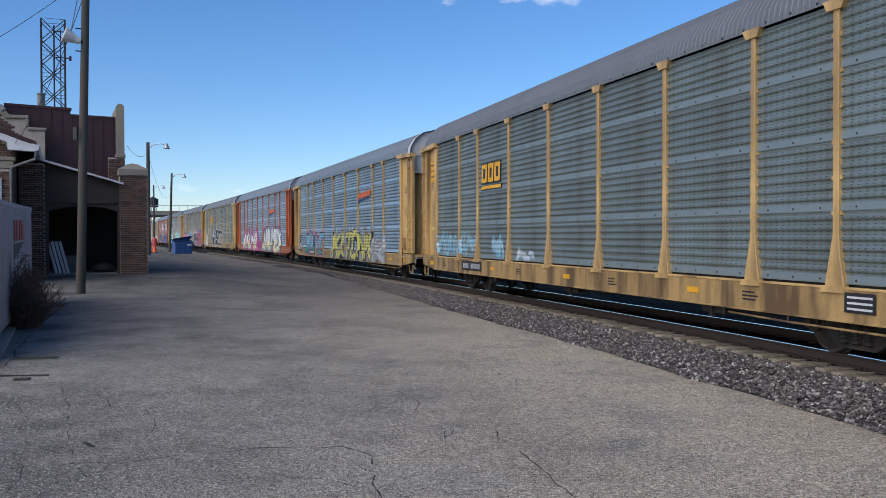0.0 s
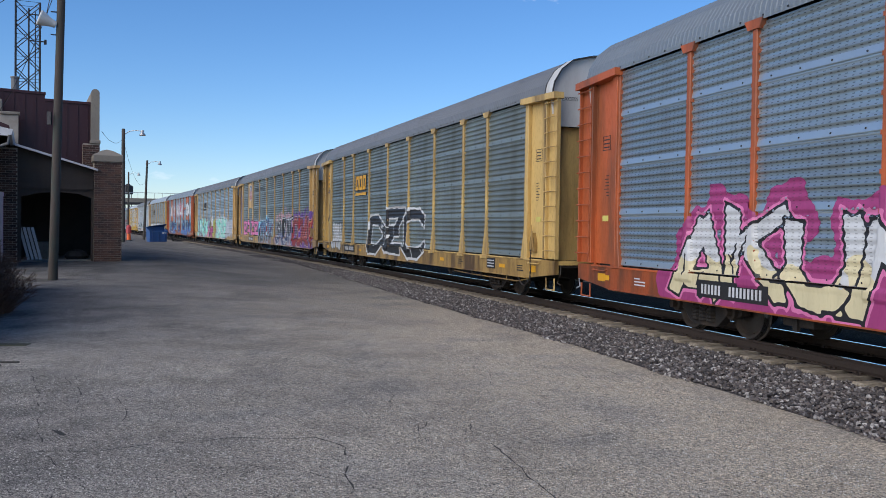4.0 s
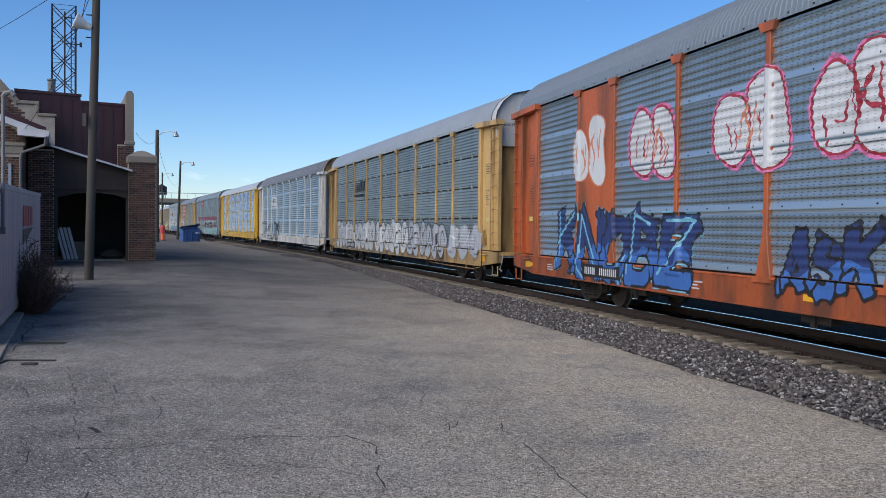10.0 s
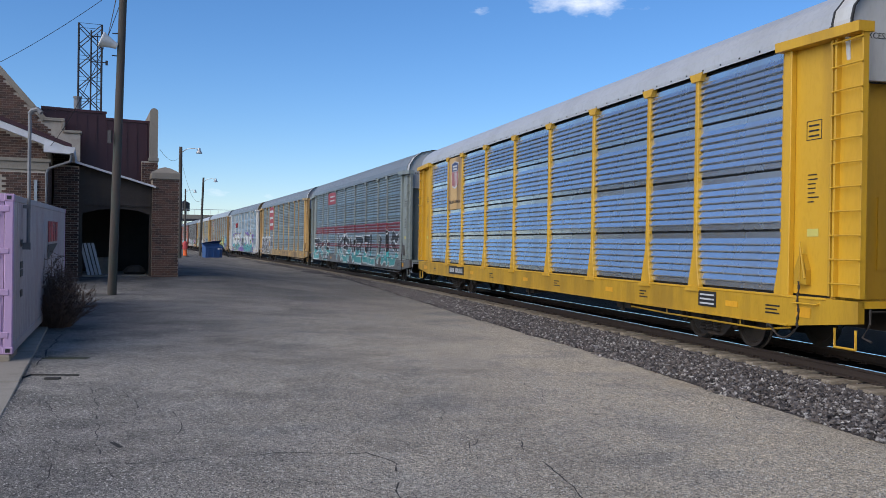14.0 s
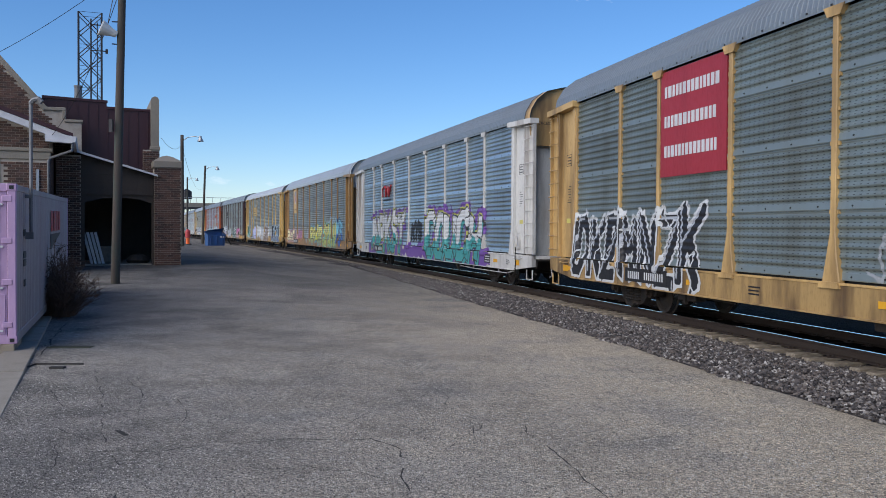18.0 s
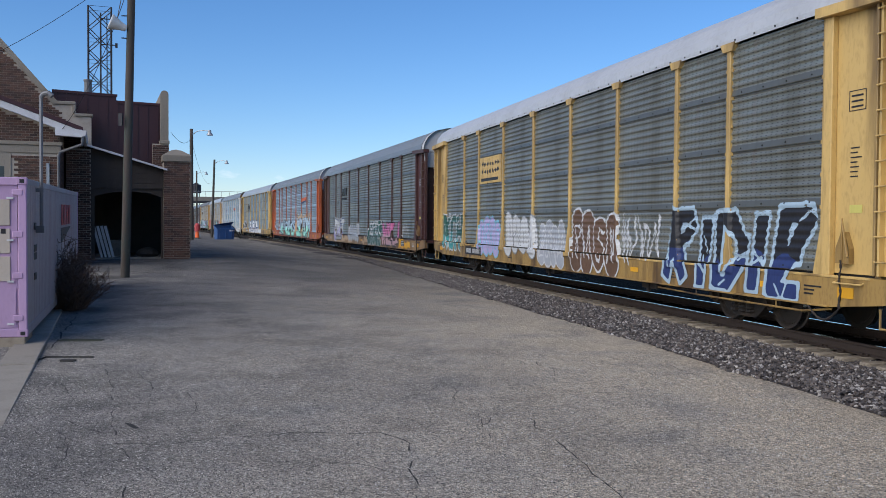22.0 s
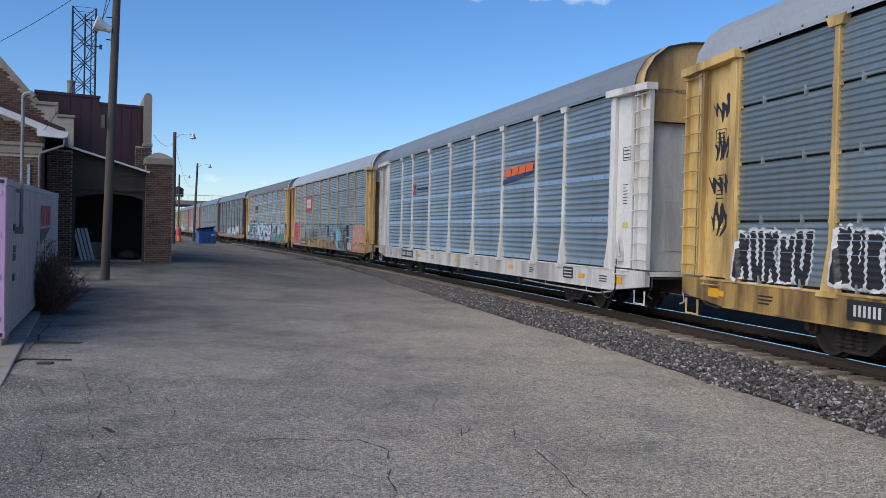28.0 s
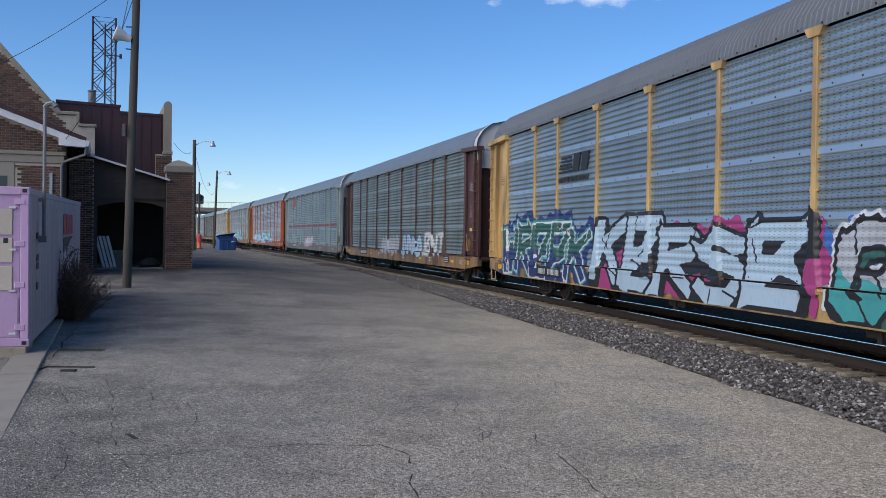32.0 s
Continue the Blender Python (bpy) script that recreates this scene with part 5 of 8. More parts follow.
for key, rgb in dict(white=(0.62, 0.64, 0.66), black=(0.018, 0.018, 0.022), pink=(0.72, 0.20, 0.42), magenta=(0.36, 0.05, 0.19), red=(0.36, 0.028, 0.042), purple=(0.16, 0.07, 0.33),
                     navy=(0.025, 0.045, 0.16), blue=(0.05, 0.15, 0.46), sky=(0.20, 0.50, 0.66), mint=(0.32, 0.74, 0.62), teal=(0.06, 0.33, 0.34), green=(0.03, 0.115, 0.10), lime=(0.44, 0.47, 0.10),
                     yellow=(0.66, 0.60, 0.16), cream=(0.72, 0.64, 0.40), grey=(0.30, 0.32, 0.34), silver=(0.42, 0.45, 0.50), lilac=(0.48, 0.42, 0.70), tanp=(0.52, 0.36, 0.22), orange=(0.70, 0.13, 0.03),
                     coral=(0.62, 0.24, 0.14), brown=(0.15, 0.085, 0.05), ice=(0.40, 0.54, 0.66), signal=(0.80, 0.40, 0.02), rose=(0.60, 0.36, 0.40), maroon=(0.22, 0.035, 0.05), rackorange=(0.56, 0.128, 0.037)).items():
    rgb = tuple(0.82 * q for q in rgb)
    PAINT[key] = plain("spray_" + key, rgb, 0.5, 0, 0.40, tuple(c * 0.4 for c in rgb), 1.4, streak=True, bumps=0.08, rnd=0.02)


def sprayed(key):
    """The same paint on a rack panel, where the panel's slots pierce it."""
    name = "sprayed_panel_" + key
    if name not in MATS:
        m = PAINT[key].copy()
        m.name = name
        nt = m.node_tree
        b = nt.nodes["Principled BSDF"]
        h, _, sp = punched(nt, 0.048, 0.11)
        on_panel = math_node(nt, "MULTIPLY", math_node(nt, "GREATER_THAN", sp.outputs["Y"], -1.475), math_node(nt, "GREATER_THAN", sp.outputs["Z"], 1.12))
        toned = b.inputs["Base Color"].links[0].from_socket
        c = blend(nt, math_node(nt, "MULTIPLY", math_node(nt, "MULTIPLY", h, on_panel), 0.42), toned, (0.02, 0.02, 0.022))
        nt.links.new(c, b.inputs["Base Color"])
        MATS[name] = m
    return MATS[name]

CACHE = {}


def panel_profile(kind, h):
    """(height, depth) pairs of a rack panel, depth negative towards the viewer."""
    pts = [(0.0, 0.0), (0.07, 0.0)]
    if kind == "fine":
        n = int((h - 0.10) / 0.098)
        p = (h - 0.10) / n
        pts = [(0.0, 0.03), (0.012, 0.0), (0.05, 0.0)]
        for i in range(n):
            z = 0.05 + i * p
            pts += [(z + p * 0.26, -0.014), (z + p * 0.48, -0.014), (z + p * 0.80, 0.010), (z + p, 0.010)]
        pts += [(h - 0.035, 0.0), (h - 0.03, 0.03)]
    elif kind == "louver":
        n = 6
        p = (h - 0.24) / n
        pts = [(0.0, 0.04), (0.012, 0.0), (0.10, 0.0)]
        for i in range(n):
            z = 0.10 + i * p
            pts += [(z + p * 0.01, 0.034), (z + p * 0.10, 0.034), (z + p * 0.12, -0.026), (z + p * 0.26, -0.030), (z + p * 0.97, 0.0)]
        pts += [(h - 0.04, 0.0), (h - 0.03, 0.04)]
    else:
        n = 6
        p = (h - 0.145) / n
        pts = [(0.0, 0.010), (0.003, -0.020), (0.018, -0.024), (0.112, -0.004), (0.122, 0.0)]
        for i in range(n):
            z = 0.122 + i * p
            pts += [(z + p * 0.12, 0.008), (z + p * 0.26, 0.005), (z + p * 0.42, -0.013), (z + p * 0.54, -0.018), (z + p * 0.68, -0.012), (z + p * 0.90, 0.006)]
        pts += [(h - 0.02, 0.0), (h, 0.0)]
    return pts


def panel_mesh(kind, mat_key, w, h):
    key = (kind, mat_key, round(w, 2), round(h, 2))
    if key not in CACHE:
        pts = panel_profile(kind, h)
        g = Geo()
        n = len(pts)
        g.add([(0, d, z) for z, d in pts] + [(w, d, z) for z, d in pts], [(i, n + i, n + i + 1, i + 1) for i in range(n - 1)])
        if kind == "perf":
            k = max(2, int(w / 0.6))
            for i in range(k):
                x = w * (i + 0.5) / k
                for z in (0.06,):
                    g.prism([(x + 0.015 * math.cos(q), z + 0.015 * math.sin(q)) for q in np.arange(6) * math.pi / 3], "y", -0.026, -0.003, 1)
        elif kind == "fine":
            for x in (w * 0.28, w * 0.72):
                g.box(x - 0.02, x + 0.02, -0.03, 0.03, -0.06, 0.10, 2)
        me = bpy.data.meshes.new("rack_panel")
        me.from_pydata(g.v, [], g.f)
        for m in (PANEL[mat_key], BLACK, GALV):
            me.materials.append(m)
        me.polygons.foreach_set("material_index", g.m)
        CACHE[key] = me
    return CACHE[key]


def cached(key, make, mats, smooth=False):
    if key not in CACHE:
        CACHE[key] = make().mesh(key[0], mats, smooth)
    return CACHE[key]


def post_geo():
    g = Geo()
    zs = [1.02, 1.12, 1.45, 1.80, 1.9, EAVE - 0.1]
    ws = [0.20, 0.19, 0.12, 0.062, 0.060, 0.060]
    face = [POST_Y - 0.02, POST_Y - 0.02, POST_Y - 0.015, POST_Y, POST_Y, POST_Y]
    v = []
    for z, w, f in zip(zs, ws, face):
        c = 0.014
        v += [(-w, PANEL_Y + 0.02, z), (-w, f + c, z), (-w + c, f, z), (w - c, f, z), (w, f + c, z), (w, PANEL_Y + 0.02, z)]
    fs = [(j * 6 + i, j * 6 + i + 1, (j + 1) * 6 + i + 1, (j + 1) * 6 + i) for j in range(len(zs) - 1) for i in range(5)]
    g.add(v, fs)
    for z in np.arange(2.1, EAVE - 0.2, 0.5):
        for s in (-1, 1):
            g.box(s * 0.085 - 0.02, s * 0.085 + 0.02, PANEL_Y - 0.035, PANEL_Y + 0.01, z - 0.03, z + 0.03)
    return g


def cap_geo():
    return Geo().prism([(-0.15, EAVE - 0.14), (-0.24, EAVE + 0.01), (0.24, EAVE + 0.01), (0.15, EAVE - 0.14)], "y", POST_Y - 0.03, PANEL_Y + 0.02)


def roof_profile(low):
    k = 0.86 if low else 1.0
    half = [(-1.50, -0.02), (-1.50, 0.07), (-1.46, 0.25), (-1.27, 0.56 * k), (-0.96, 0.80 * k), (-0.45, 0.92 * k), (0, 0.95 * k)]
    pr = [(y, EAVE + z) for y, z in half]
    return pr + [(-y, z) for y, z in reversed(pr[:-1])]


def roof_geo(ribs, low):
    g = Geo()
    outline = roof_profile(low)
    xs = []
    if ribs:
        n = 190
        for i in range(n):
            x = -13.3 + 26.6 * i / n
            xs += [(x, 0), (x + 0.07, 0), (x + 0.085, 0.006), (x + 0.125, 0.006)]
        xs.append((13.3, 0))
    else:
        xs = [(-13.3, 0), (-6.6, 0), (-6.58, 0.003), (-6.5, 0.003), (-6.48, 0), (0, 0), (0.02, 0.003), (0.1, 0.003), (0.12, 0), (6.6, 0), (6.62, 0.003), (6.7, 0.003), (6.72, 0), (13.3, 0)]
    n = len(outline)
    for x, up_ in xs:
        for y, z in outline:
            g.v.append((x, y * (1 + up_ * 0.5), z + (up_ if z > EAVE + 0.1 else 0)))
    for j in range(len(xs) - 1):
        for i in range(n - 1):
            g.f.append((j * n + i, (j + 1) * n + i, (j + 1) * n + i + 1, j * n + i + 1))
            g.m.append(0)
    for i in range(44):
        x = -13.2 + 26.4 * (i + 0.5) / 44
        g.box(x - 0.02, x + 0.02, -1.508, -1.495, EAVE + 0.02, EAVE + 0.05, 1)
    return g


def roof_band(low, x0, x1, k):
    """A curved strip lying just over the roof from x0 to x1."""
    pr = [(y * k, EAVE + (z - EAVE) * k + 0.006) for y, z in roof_profile(low)]
    inner = [(y * 0.985, z - 0.012) for y, z in pr]
    return Geo().prism(pr + inner[::-1], "x", x0, x1)


def end_top_geo(low):
    pr = [(y * 0.99, z - 0.006) for y, z in roof_profile(low)] + [(1.40, 4.30), (-1.40, 4.30)]
    return Geo().prism(pr, "x", -0.04, 0.04)


def ladder_geo(end):
    """Two angle stiles and a back web that leaves a dark slot beside the door."""
    g = Geo()
    for a, b in ((-0.305, -0.262), (0.262, 0.305)):
        g.box(a, b, -0.10, 0.0, 0.0, 3.95, 0, 0.004)
    a, b = (-0.262, 0.262) if end > 0 else (-0.262, 0.06)
    g.box(a, b, -0.012, 0.0, 0.0, 3.95)
    return g


def rung_geo():
    return Geo().tube((-0.34, -0.12, 0), (0.34, -0.12, 0), 0.014, 6)


def truck_frame_geo(side):
    y0, y1 = (-1.08, -0.93) if side < 0 else (0.93, 1.08)
    prof = [(-1.12, 0.42), (-1.12, 0.60), (-0.95, 0.66), (-0.55, 0.74), (0.55, 0.74), (0.95, 0.66), (1.12, 0.60), (1.12, 0.42), (0.98, 0.36), (0.72, 0.40), (0.46, 0.20), (0.34, 0.15), (-0.34, 0.15), (-0.46, 0.20), (-0.72, 0.40), (-0.98, 0.36)]
    return Geo().prism(prof, "y", y0, y1)


def spring_geo():
    """A coil spring nest, as a stack of rounded turns."""
    pr = [(0.0, 0.22)]
    for i in range(6):
        pr += [(0.085, 0.225 + i * 0.06), (0.105, 0.245 + i * 0.06), (0.085, 0.27 + i * 0.06)]
    return Geo().lathe(pr + [(0.0, 0.59)], 8, 0, "z")


def bearing_geo():
    return Geo().lathe([(0.0, -0.16), (0.07, -0.16), (0.075, -0.07), (0.13, -0.06), (0.135, 0.03), (0.0, 0.03)], 14, 0, "y")


def wheelset_geo():
    g = Geo()
    g.tube((0, -0.95, 0), (0, 0.95, 0), 0.085, 12)
    for s in (-1, 1):
        pr = [(0.09, s * 0.80), (0.17, s * 0.80), (0.36, s * 0.745), (0.40, s * 0.80), (0.455, s * 0.80), (0.46, s * 0.70), (0.465, s * 0.69), (0.49, s * 0.68), (0.49, s * 0.66), (0.40, s * 0.655), (0.36, s * 0.69), (0.12, s * 0.72), (0.09, s * 0.72)]
        g.lathe(pr[:5], 28, 0)
        g.lathe(pr[4:6], 28, 1)
        g.lathe(pr[5:], 28, 0)
    return g


SPIN = 18.0 / 0.46                        # turn of a wheel, radians a second
WHEELSETS = {}


def keyed_wheelsets():
    """Four wheelsets with their turning keyed once; every car takes copies, which share the keys."""
    me = wheelset_geo().mesh("wheelset", [WHEEL, TREAD])
    for b in (-9.05, 9.05):
        for a in (-0.89, 0.89):
            ob = new("wheelset", me)
            WHEELSETS[(b, a)] = ob
            walk(ob, [(i / 30, pose(b + a, 0, 0.46, 0, math.degrees(SPIN * i / 30) % 360, 0)) for i in range(0, 961)])


def sill_marks(car, colour, seed):
    """Reflector plates and illegible stencilling on the sill, as flat plates and bars."""
    rng = random.Random(seed)
    y = -1.512
    for x in (-12.2, -5.6, -0.2, 5.4, 10.4):
        g = Geo().box(x - 0.19, x + 0.19, y - 0.004, y, 0.77, 0.87)
        part("reflector", g, PAINT["signal"], car, "yellow reflector strip")
    g = Geo()
    dark = colour in ("white", "buff", "yellow", "bright", "tan", "grey")
    for x in (-10.9, -3.6, 2.0, 6.9, 11.4):
        for k in range(3):
            g.box(x, x + rng.uniform(0.2, 0.45), y - 0.003, y, 0.74 + k * 0.06, 0.765 + k * 0.06)
    tagged(part("stencil", g, PAINT["black" if dark else "white"], car), kind="stuff")
    pl = part("number_plate", Geo().box(-8.6, -6.6, y - 0.012, y - 0.004, 0.70, 0.99), BLACK, car, "black number board with plain white bars")
    g = Geo()
    x = -8.45
    for i in range(17):
        if i not in (6, 7):
            g.box(x, x + 0.055, y - 0.016, y - 0.012, 0.76, 0.92)
        x += 0.102
    tagged(part("painted_text", g, PAINT["white"], pl), kind="stuff")
    if seed % 3:
        return
    board = part("builder_plate", Geo().box(9.3, 9.9, y - 0.01, y - 0.004, 0.72, 1.0), BLACK, car)
    g = Geo()
    for k in range(3):
        g.box(9.36, 9.84, y - 0.014, y - 0.010, 0.76 + k * 0.08, 0.79 + k * 0.08)
    tagged(part("painted_text", g, PAINT["white"], board), kind="stuff")


def chain_geo():
    """A slack chain of short links between two points under the door."""
    g = Geo()
    n = 12
    pts = [(12.27 + 0.02 * math.sin(i), -1.53, 1.3 - 0.72 * i / n) for i in range(n)]
    pts += [(12.27 - 0.75 * i / n, -1.53, 0.58 - 0.2 * math.sin(math.pi * i / n)) for i in range(n + 1)]
    for i, (p, q) in enumerate(zip(pts[:-1], pts[1:])):
        g.tube(p, q, 0.021 if i % 2 else 0.013, 5)
    return g


def end_details(car, fr, end, seed, low):
    """Door sheet, ladder, end wall and coupler at one end (end is 1 for the head, -1 for the tail)."""
    rng = random.Random(seed)
    x0, x1 = 11.86, 12.98

    def ex(a, b):
        return (a, b) if end > 0 else (-b, -a)
    door = part("side_door", Geo().box(*ex(x0, x1), -1.41, -1.36, 1.10, EAVE - 0.12), FRAME[fr], car, "recessed painted corner door sheet")
    part("door_edge", Geo().box(*ex(x1 - 0.05, x1), -1.52, -1.41, 1.10, EAVE - 0.12, 0, 0.006), FRAME[fr], door)
    part("door_edge", Geo().box(*ex(x0 - 0.06, x0 + 0.13), -1.512, -1.41, 1.06, EAVE - 0.12, 0, 0.01), FRAME[fr], door)
    g = Geo()
    for k in range(7):
        z = 2.95 - k * 0.07
        a = x0 + 0.45
        g.box(*ex(a, a + rng.uniform(0.10, 0.26)), -1.416, -1.411, z, z + 0.018)
    a = x0 + 0.4
    for z in (3.5, 3.79):
        g.box(*ex(a, a + 0.36), -1.416, -1.411, z, z + 0.012)
    for q in (0.0, 0.35):
        g.box(*ex(a + q, a + q + 0.012), -1.416, -1.411, 3.5, 3.80)
    for k in range(3):
        g.box(*ex(a + 0.05, a + 0.30), -1.416, -1.411, 3.55 + k * 0.08, 3.575 + k * 0.08)
    tagged(part("stencil", g, PAINT["black" if fr != "brown" else "silver"], door), kind="stuff")
    part("warning_label", Geo().box(*ex(x0 + 0.45, x0 + 0.72), -1.417, -1.411, 2.0, 2.12), PAINT["yellow"], door, "small yellow warning label")
    if end > 0:
        part("chain", cached(("chain", 0), chain_geo, STEEL), None, car, "hanging brake chain")
        part("brake_bracket", cached(("brake_bracket", fr), lambda: Geo().prism([(12.12, 1.25), (12.42, 1.25), (12.42, 1.48), (12.31, 1.72), (12.24, 1.72), (12.12, 1.48)], "y", -1.50, -1.412).tube((12.28, -1.52, 1.9), (12.44, -1.54, 1.35), 0.018, 6).tube((12.27, -1.51, 1.92), (12.27, -1.51, 1.3), 0.012, 6), SILL[fr]), None, car, "stained brake bracket with a lever")
        part("brake_rod", cached(("brake_rod", fr), lambda: Geo().path([(6.4, -1.44, 0.50), (8.0, -1.46, 0.47), (11.3, -1.46, 0.46), (12.0, -1.46, 0.55)], 0.018, 6).tube((8.0, -1.46, 0.47), (8.0, -1.46, 0.62), 0.014, 6).tube((10.6, -1.46, 0.46), (10.6, -1.46, 0.62), 0.014, 6), SILL[fr]), None, car)
    lm = cached(("ladder", fr, end), lambda: ladder_geo(end), FRAME[fr])
    rm = cached(("rung", fr), rung_geo, FRAME[fr])
    lad = part("ladder", lm, None, car, "side ladder", at=pose(end * 13.33, -1.42, 1.10))
    # added black strip that paints the deep shade in the slot beside the ladder
    if end < 0:
        part("door_seal", cached(("door_seal", 0), lambda: Geo().box(0.06, 0.262, 0.0, 0.03, 0.0, 3.95), RUBBER), None, lad, "black strip in place of the shade in the gap")
    for k in range(11):
        part("rung", rm, None, lad, at=pose(0, 0, 0.2 + k * 0.355))
    part("corner_canopy", Geo().prism([(a * end, z) for a, z in ((11.7, EAVE - 0.12), (11.7, EAVE + 0.03), (13.66, EAVE - 0.03), (13.66, EAVE - 0.18))], "y", -1.62, -1.36), FRAME[fr], car)
    wall = part("end_wall", Geo().box(*ex(12.75, 13.05), -1.34, 1.34, 1.06, 4.30), FRAME[fr], car, "folding end doors")
    for y0, y1 in ((-1.34, -0.95), (-0.05, 0.05)):
        part("door_fold", Geo().box(*ex(13.05, 13.10), y0, y1, 1.06, 4.30), FRAME[fr], wall)
    part("hatch", Geo().box(*ex(13.05, 13.075), -0.75, -0.25, 1.5, 2.6), FRAME[fr], wall)
    if end > 0 and "notice" in CACHE:
        ob = part("notice", CACHE["notice"], None, car, at=pose(13.265, -1.22, 4.92, 0, 0, 90) @ pose(0, 0, 0, 90, 0, 0))
    top = FRAME["buff"] if fr == "white" else FRAME["hood"]
    if end > 0:
        cap = part("roof_end", cached(("roof_end", fr, low), lambda: roof_band(low, 12.98, 13.36, 1.010), top), None, car, "pale curved end section of the roof")
        part("gasket", cached(("gasket", low), lambda: roof_band(low, 12.93, 12.98, 1.014), RUBBER), None, cap, "black sealing strip")
        part("gasket", cached(("rim", low), lambda: roof_band(low, 13.35, 13.39, 1.014), RUBBER), None, cap)
    part("end_top", cached(("end_top", fr, low), lambda: end_top_geo(low), top), None, car, at=pose(end * 13.22, 0, 0))
    for y in (-1.42, 1.36):
        part("corner_post", Geo().box(*ex(12.88, 13.0), y, y + 0.06, 1.06, EAVE - 0.05), FRAME[fr], car)
    part("far_corner", Geo().box(*ex(11.6, 13.5), 1.40, 1.47, 1.1, EAVE - 0.1), FRAME[fr], car)
    part("coupler", Geo().box(*ex(13.3, 14.15), -0.11, 0.11, 0.74, 0.98, 0, 0.02).box(*ex(13.9, 14.28), -0.2, 0.2, 0.70, 1.02, 0, 0.05), STEEL, car)
    part("air_hose", cached(("air_hose", end), lambda: Geo().path([(end * 13.5, -0.42, 0.78), (end * 13.85, -0.40, 0.62), (end * 14.05, -0.30, 0.42), (end * 14.2, -0.16, 0.36), (end * 14.3, -0.05, 0.40)], 0.026, 7), RUBBER), None, car, "black rubber air hose")
    part("grab_iron", cached(("grab_iron", fr, end), lambda: Geo().path([(end * 12.15, -1.50, 0.98), (end * 12.15, -1.56, 0.96), (end * 12.75, -1.56, 0.96), (end * 12.75, -1.50, 0.98)], 0.014, 6), FRAME[fr]), None, car)
    part("placard", Geo().box(*ex(12.2, 12.55), -1.518, -1.509, 0.74, 0.90), PAINT["signal"], car, "yellow reflective placard")
    part("end_platform", Geo().box(*ex(13.0, 13.6), -1.45, 1.45, 0.96, 1.06), FRAME[fr], car)
    part("stirrup_step", Geo().path([(end * 13.5, -1.46, 0.64), (end * 13.5, -1.46, 0.36), (end * 13.05, -1.46, 0.36), (end * 13.05, -1.46, 0.64)], 0.022, 6), FRAME[fr], car)
    part("cut_lever", Geo().path([(end * 13.72, -1.40, 0.96), (end * 13.74, -1.42, 0.75), (end * 13.62, -1.44, 0.55), (end * 13.8, -1.44, 0.5)], 0.018, 6).tube((end * 13.7, -1.4, 0.92), (end * 13.7, -0.2, 0.92), 0.016, 6), PAINT["silver"] if seed % 3 == 0 else STEEL, car)


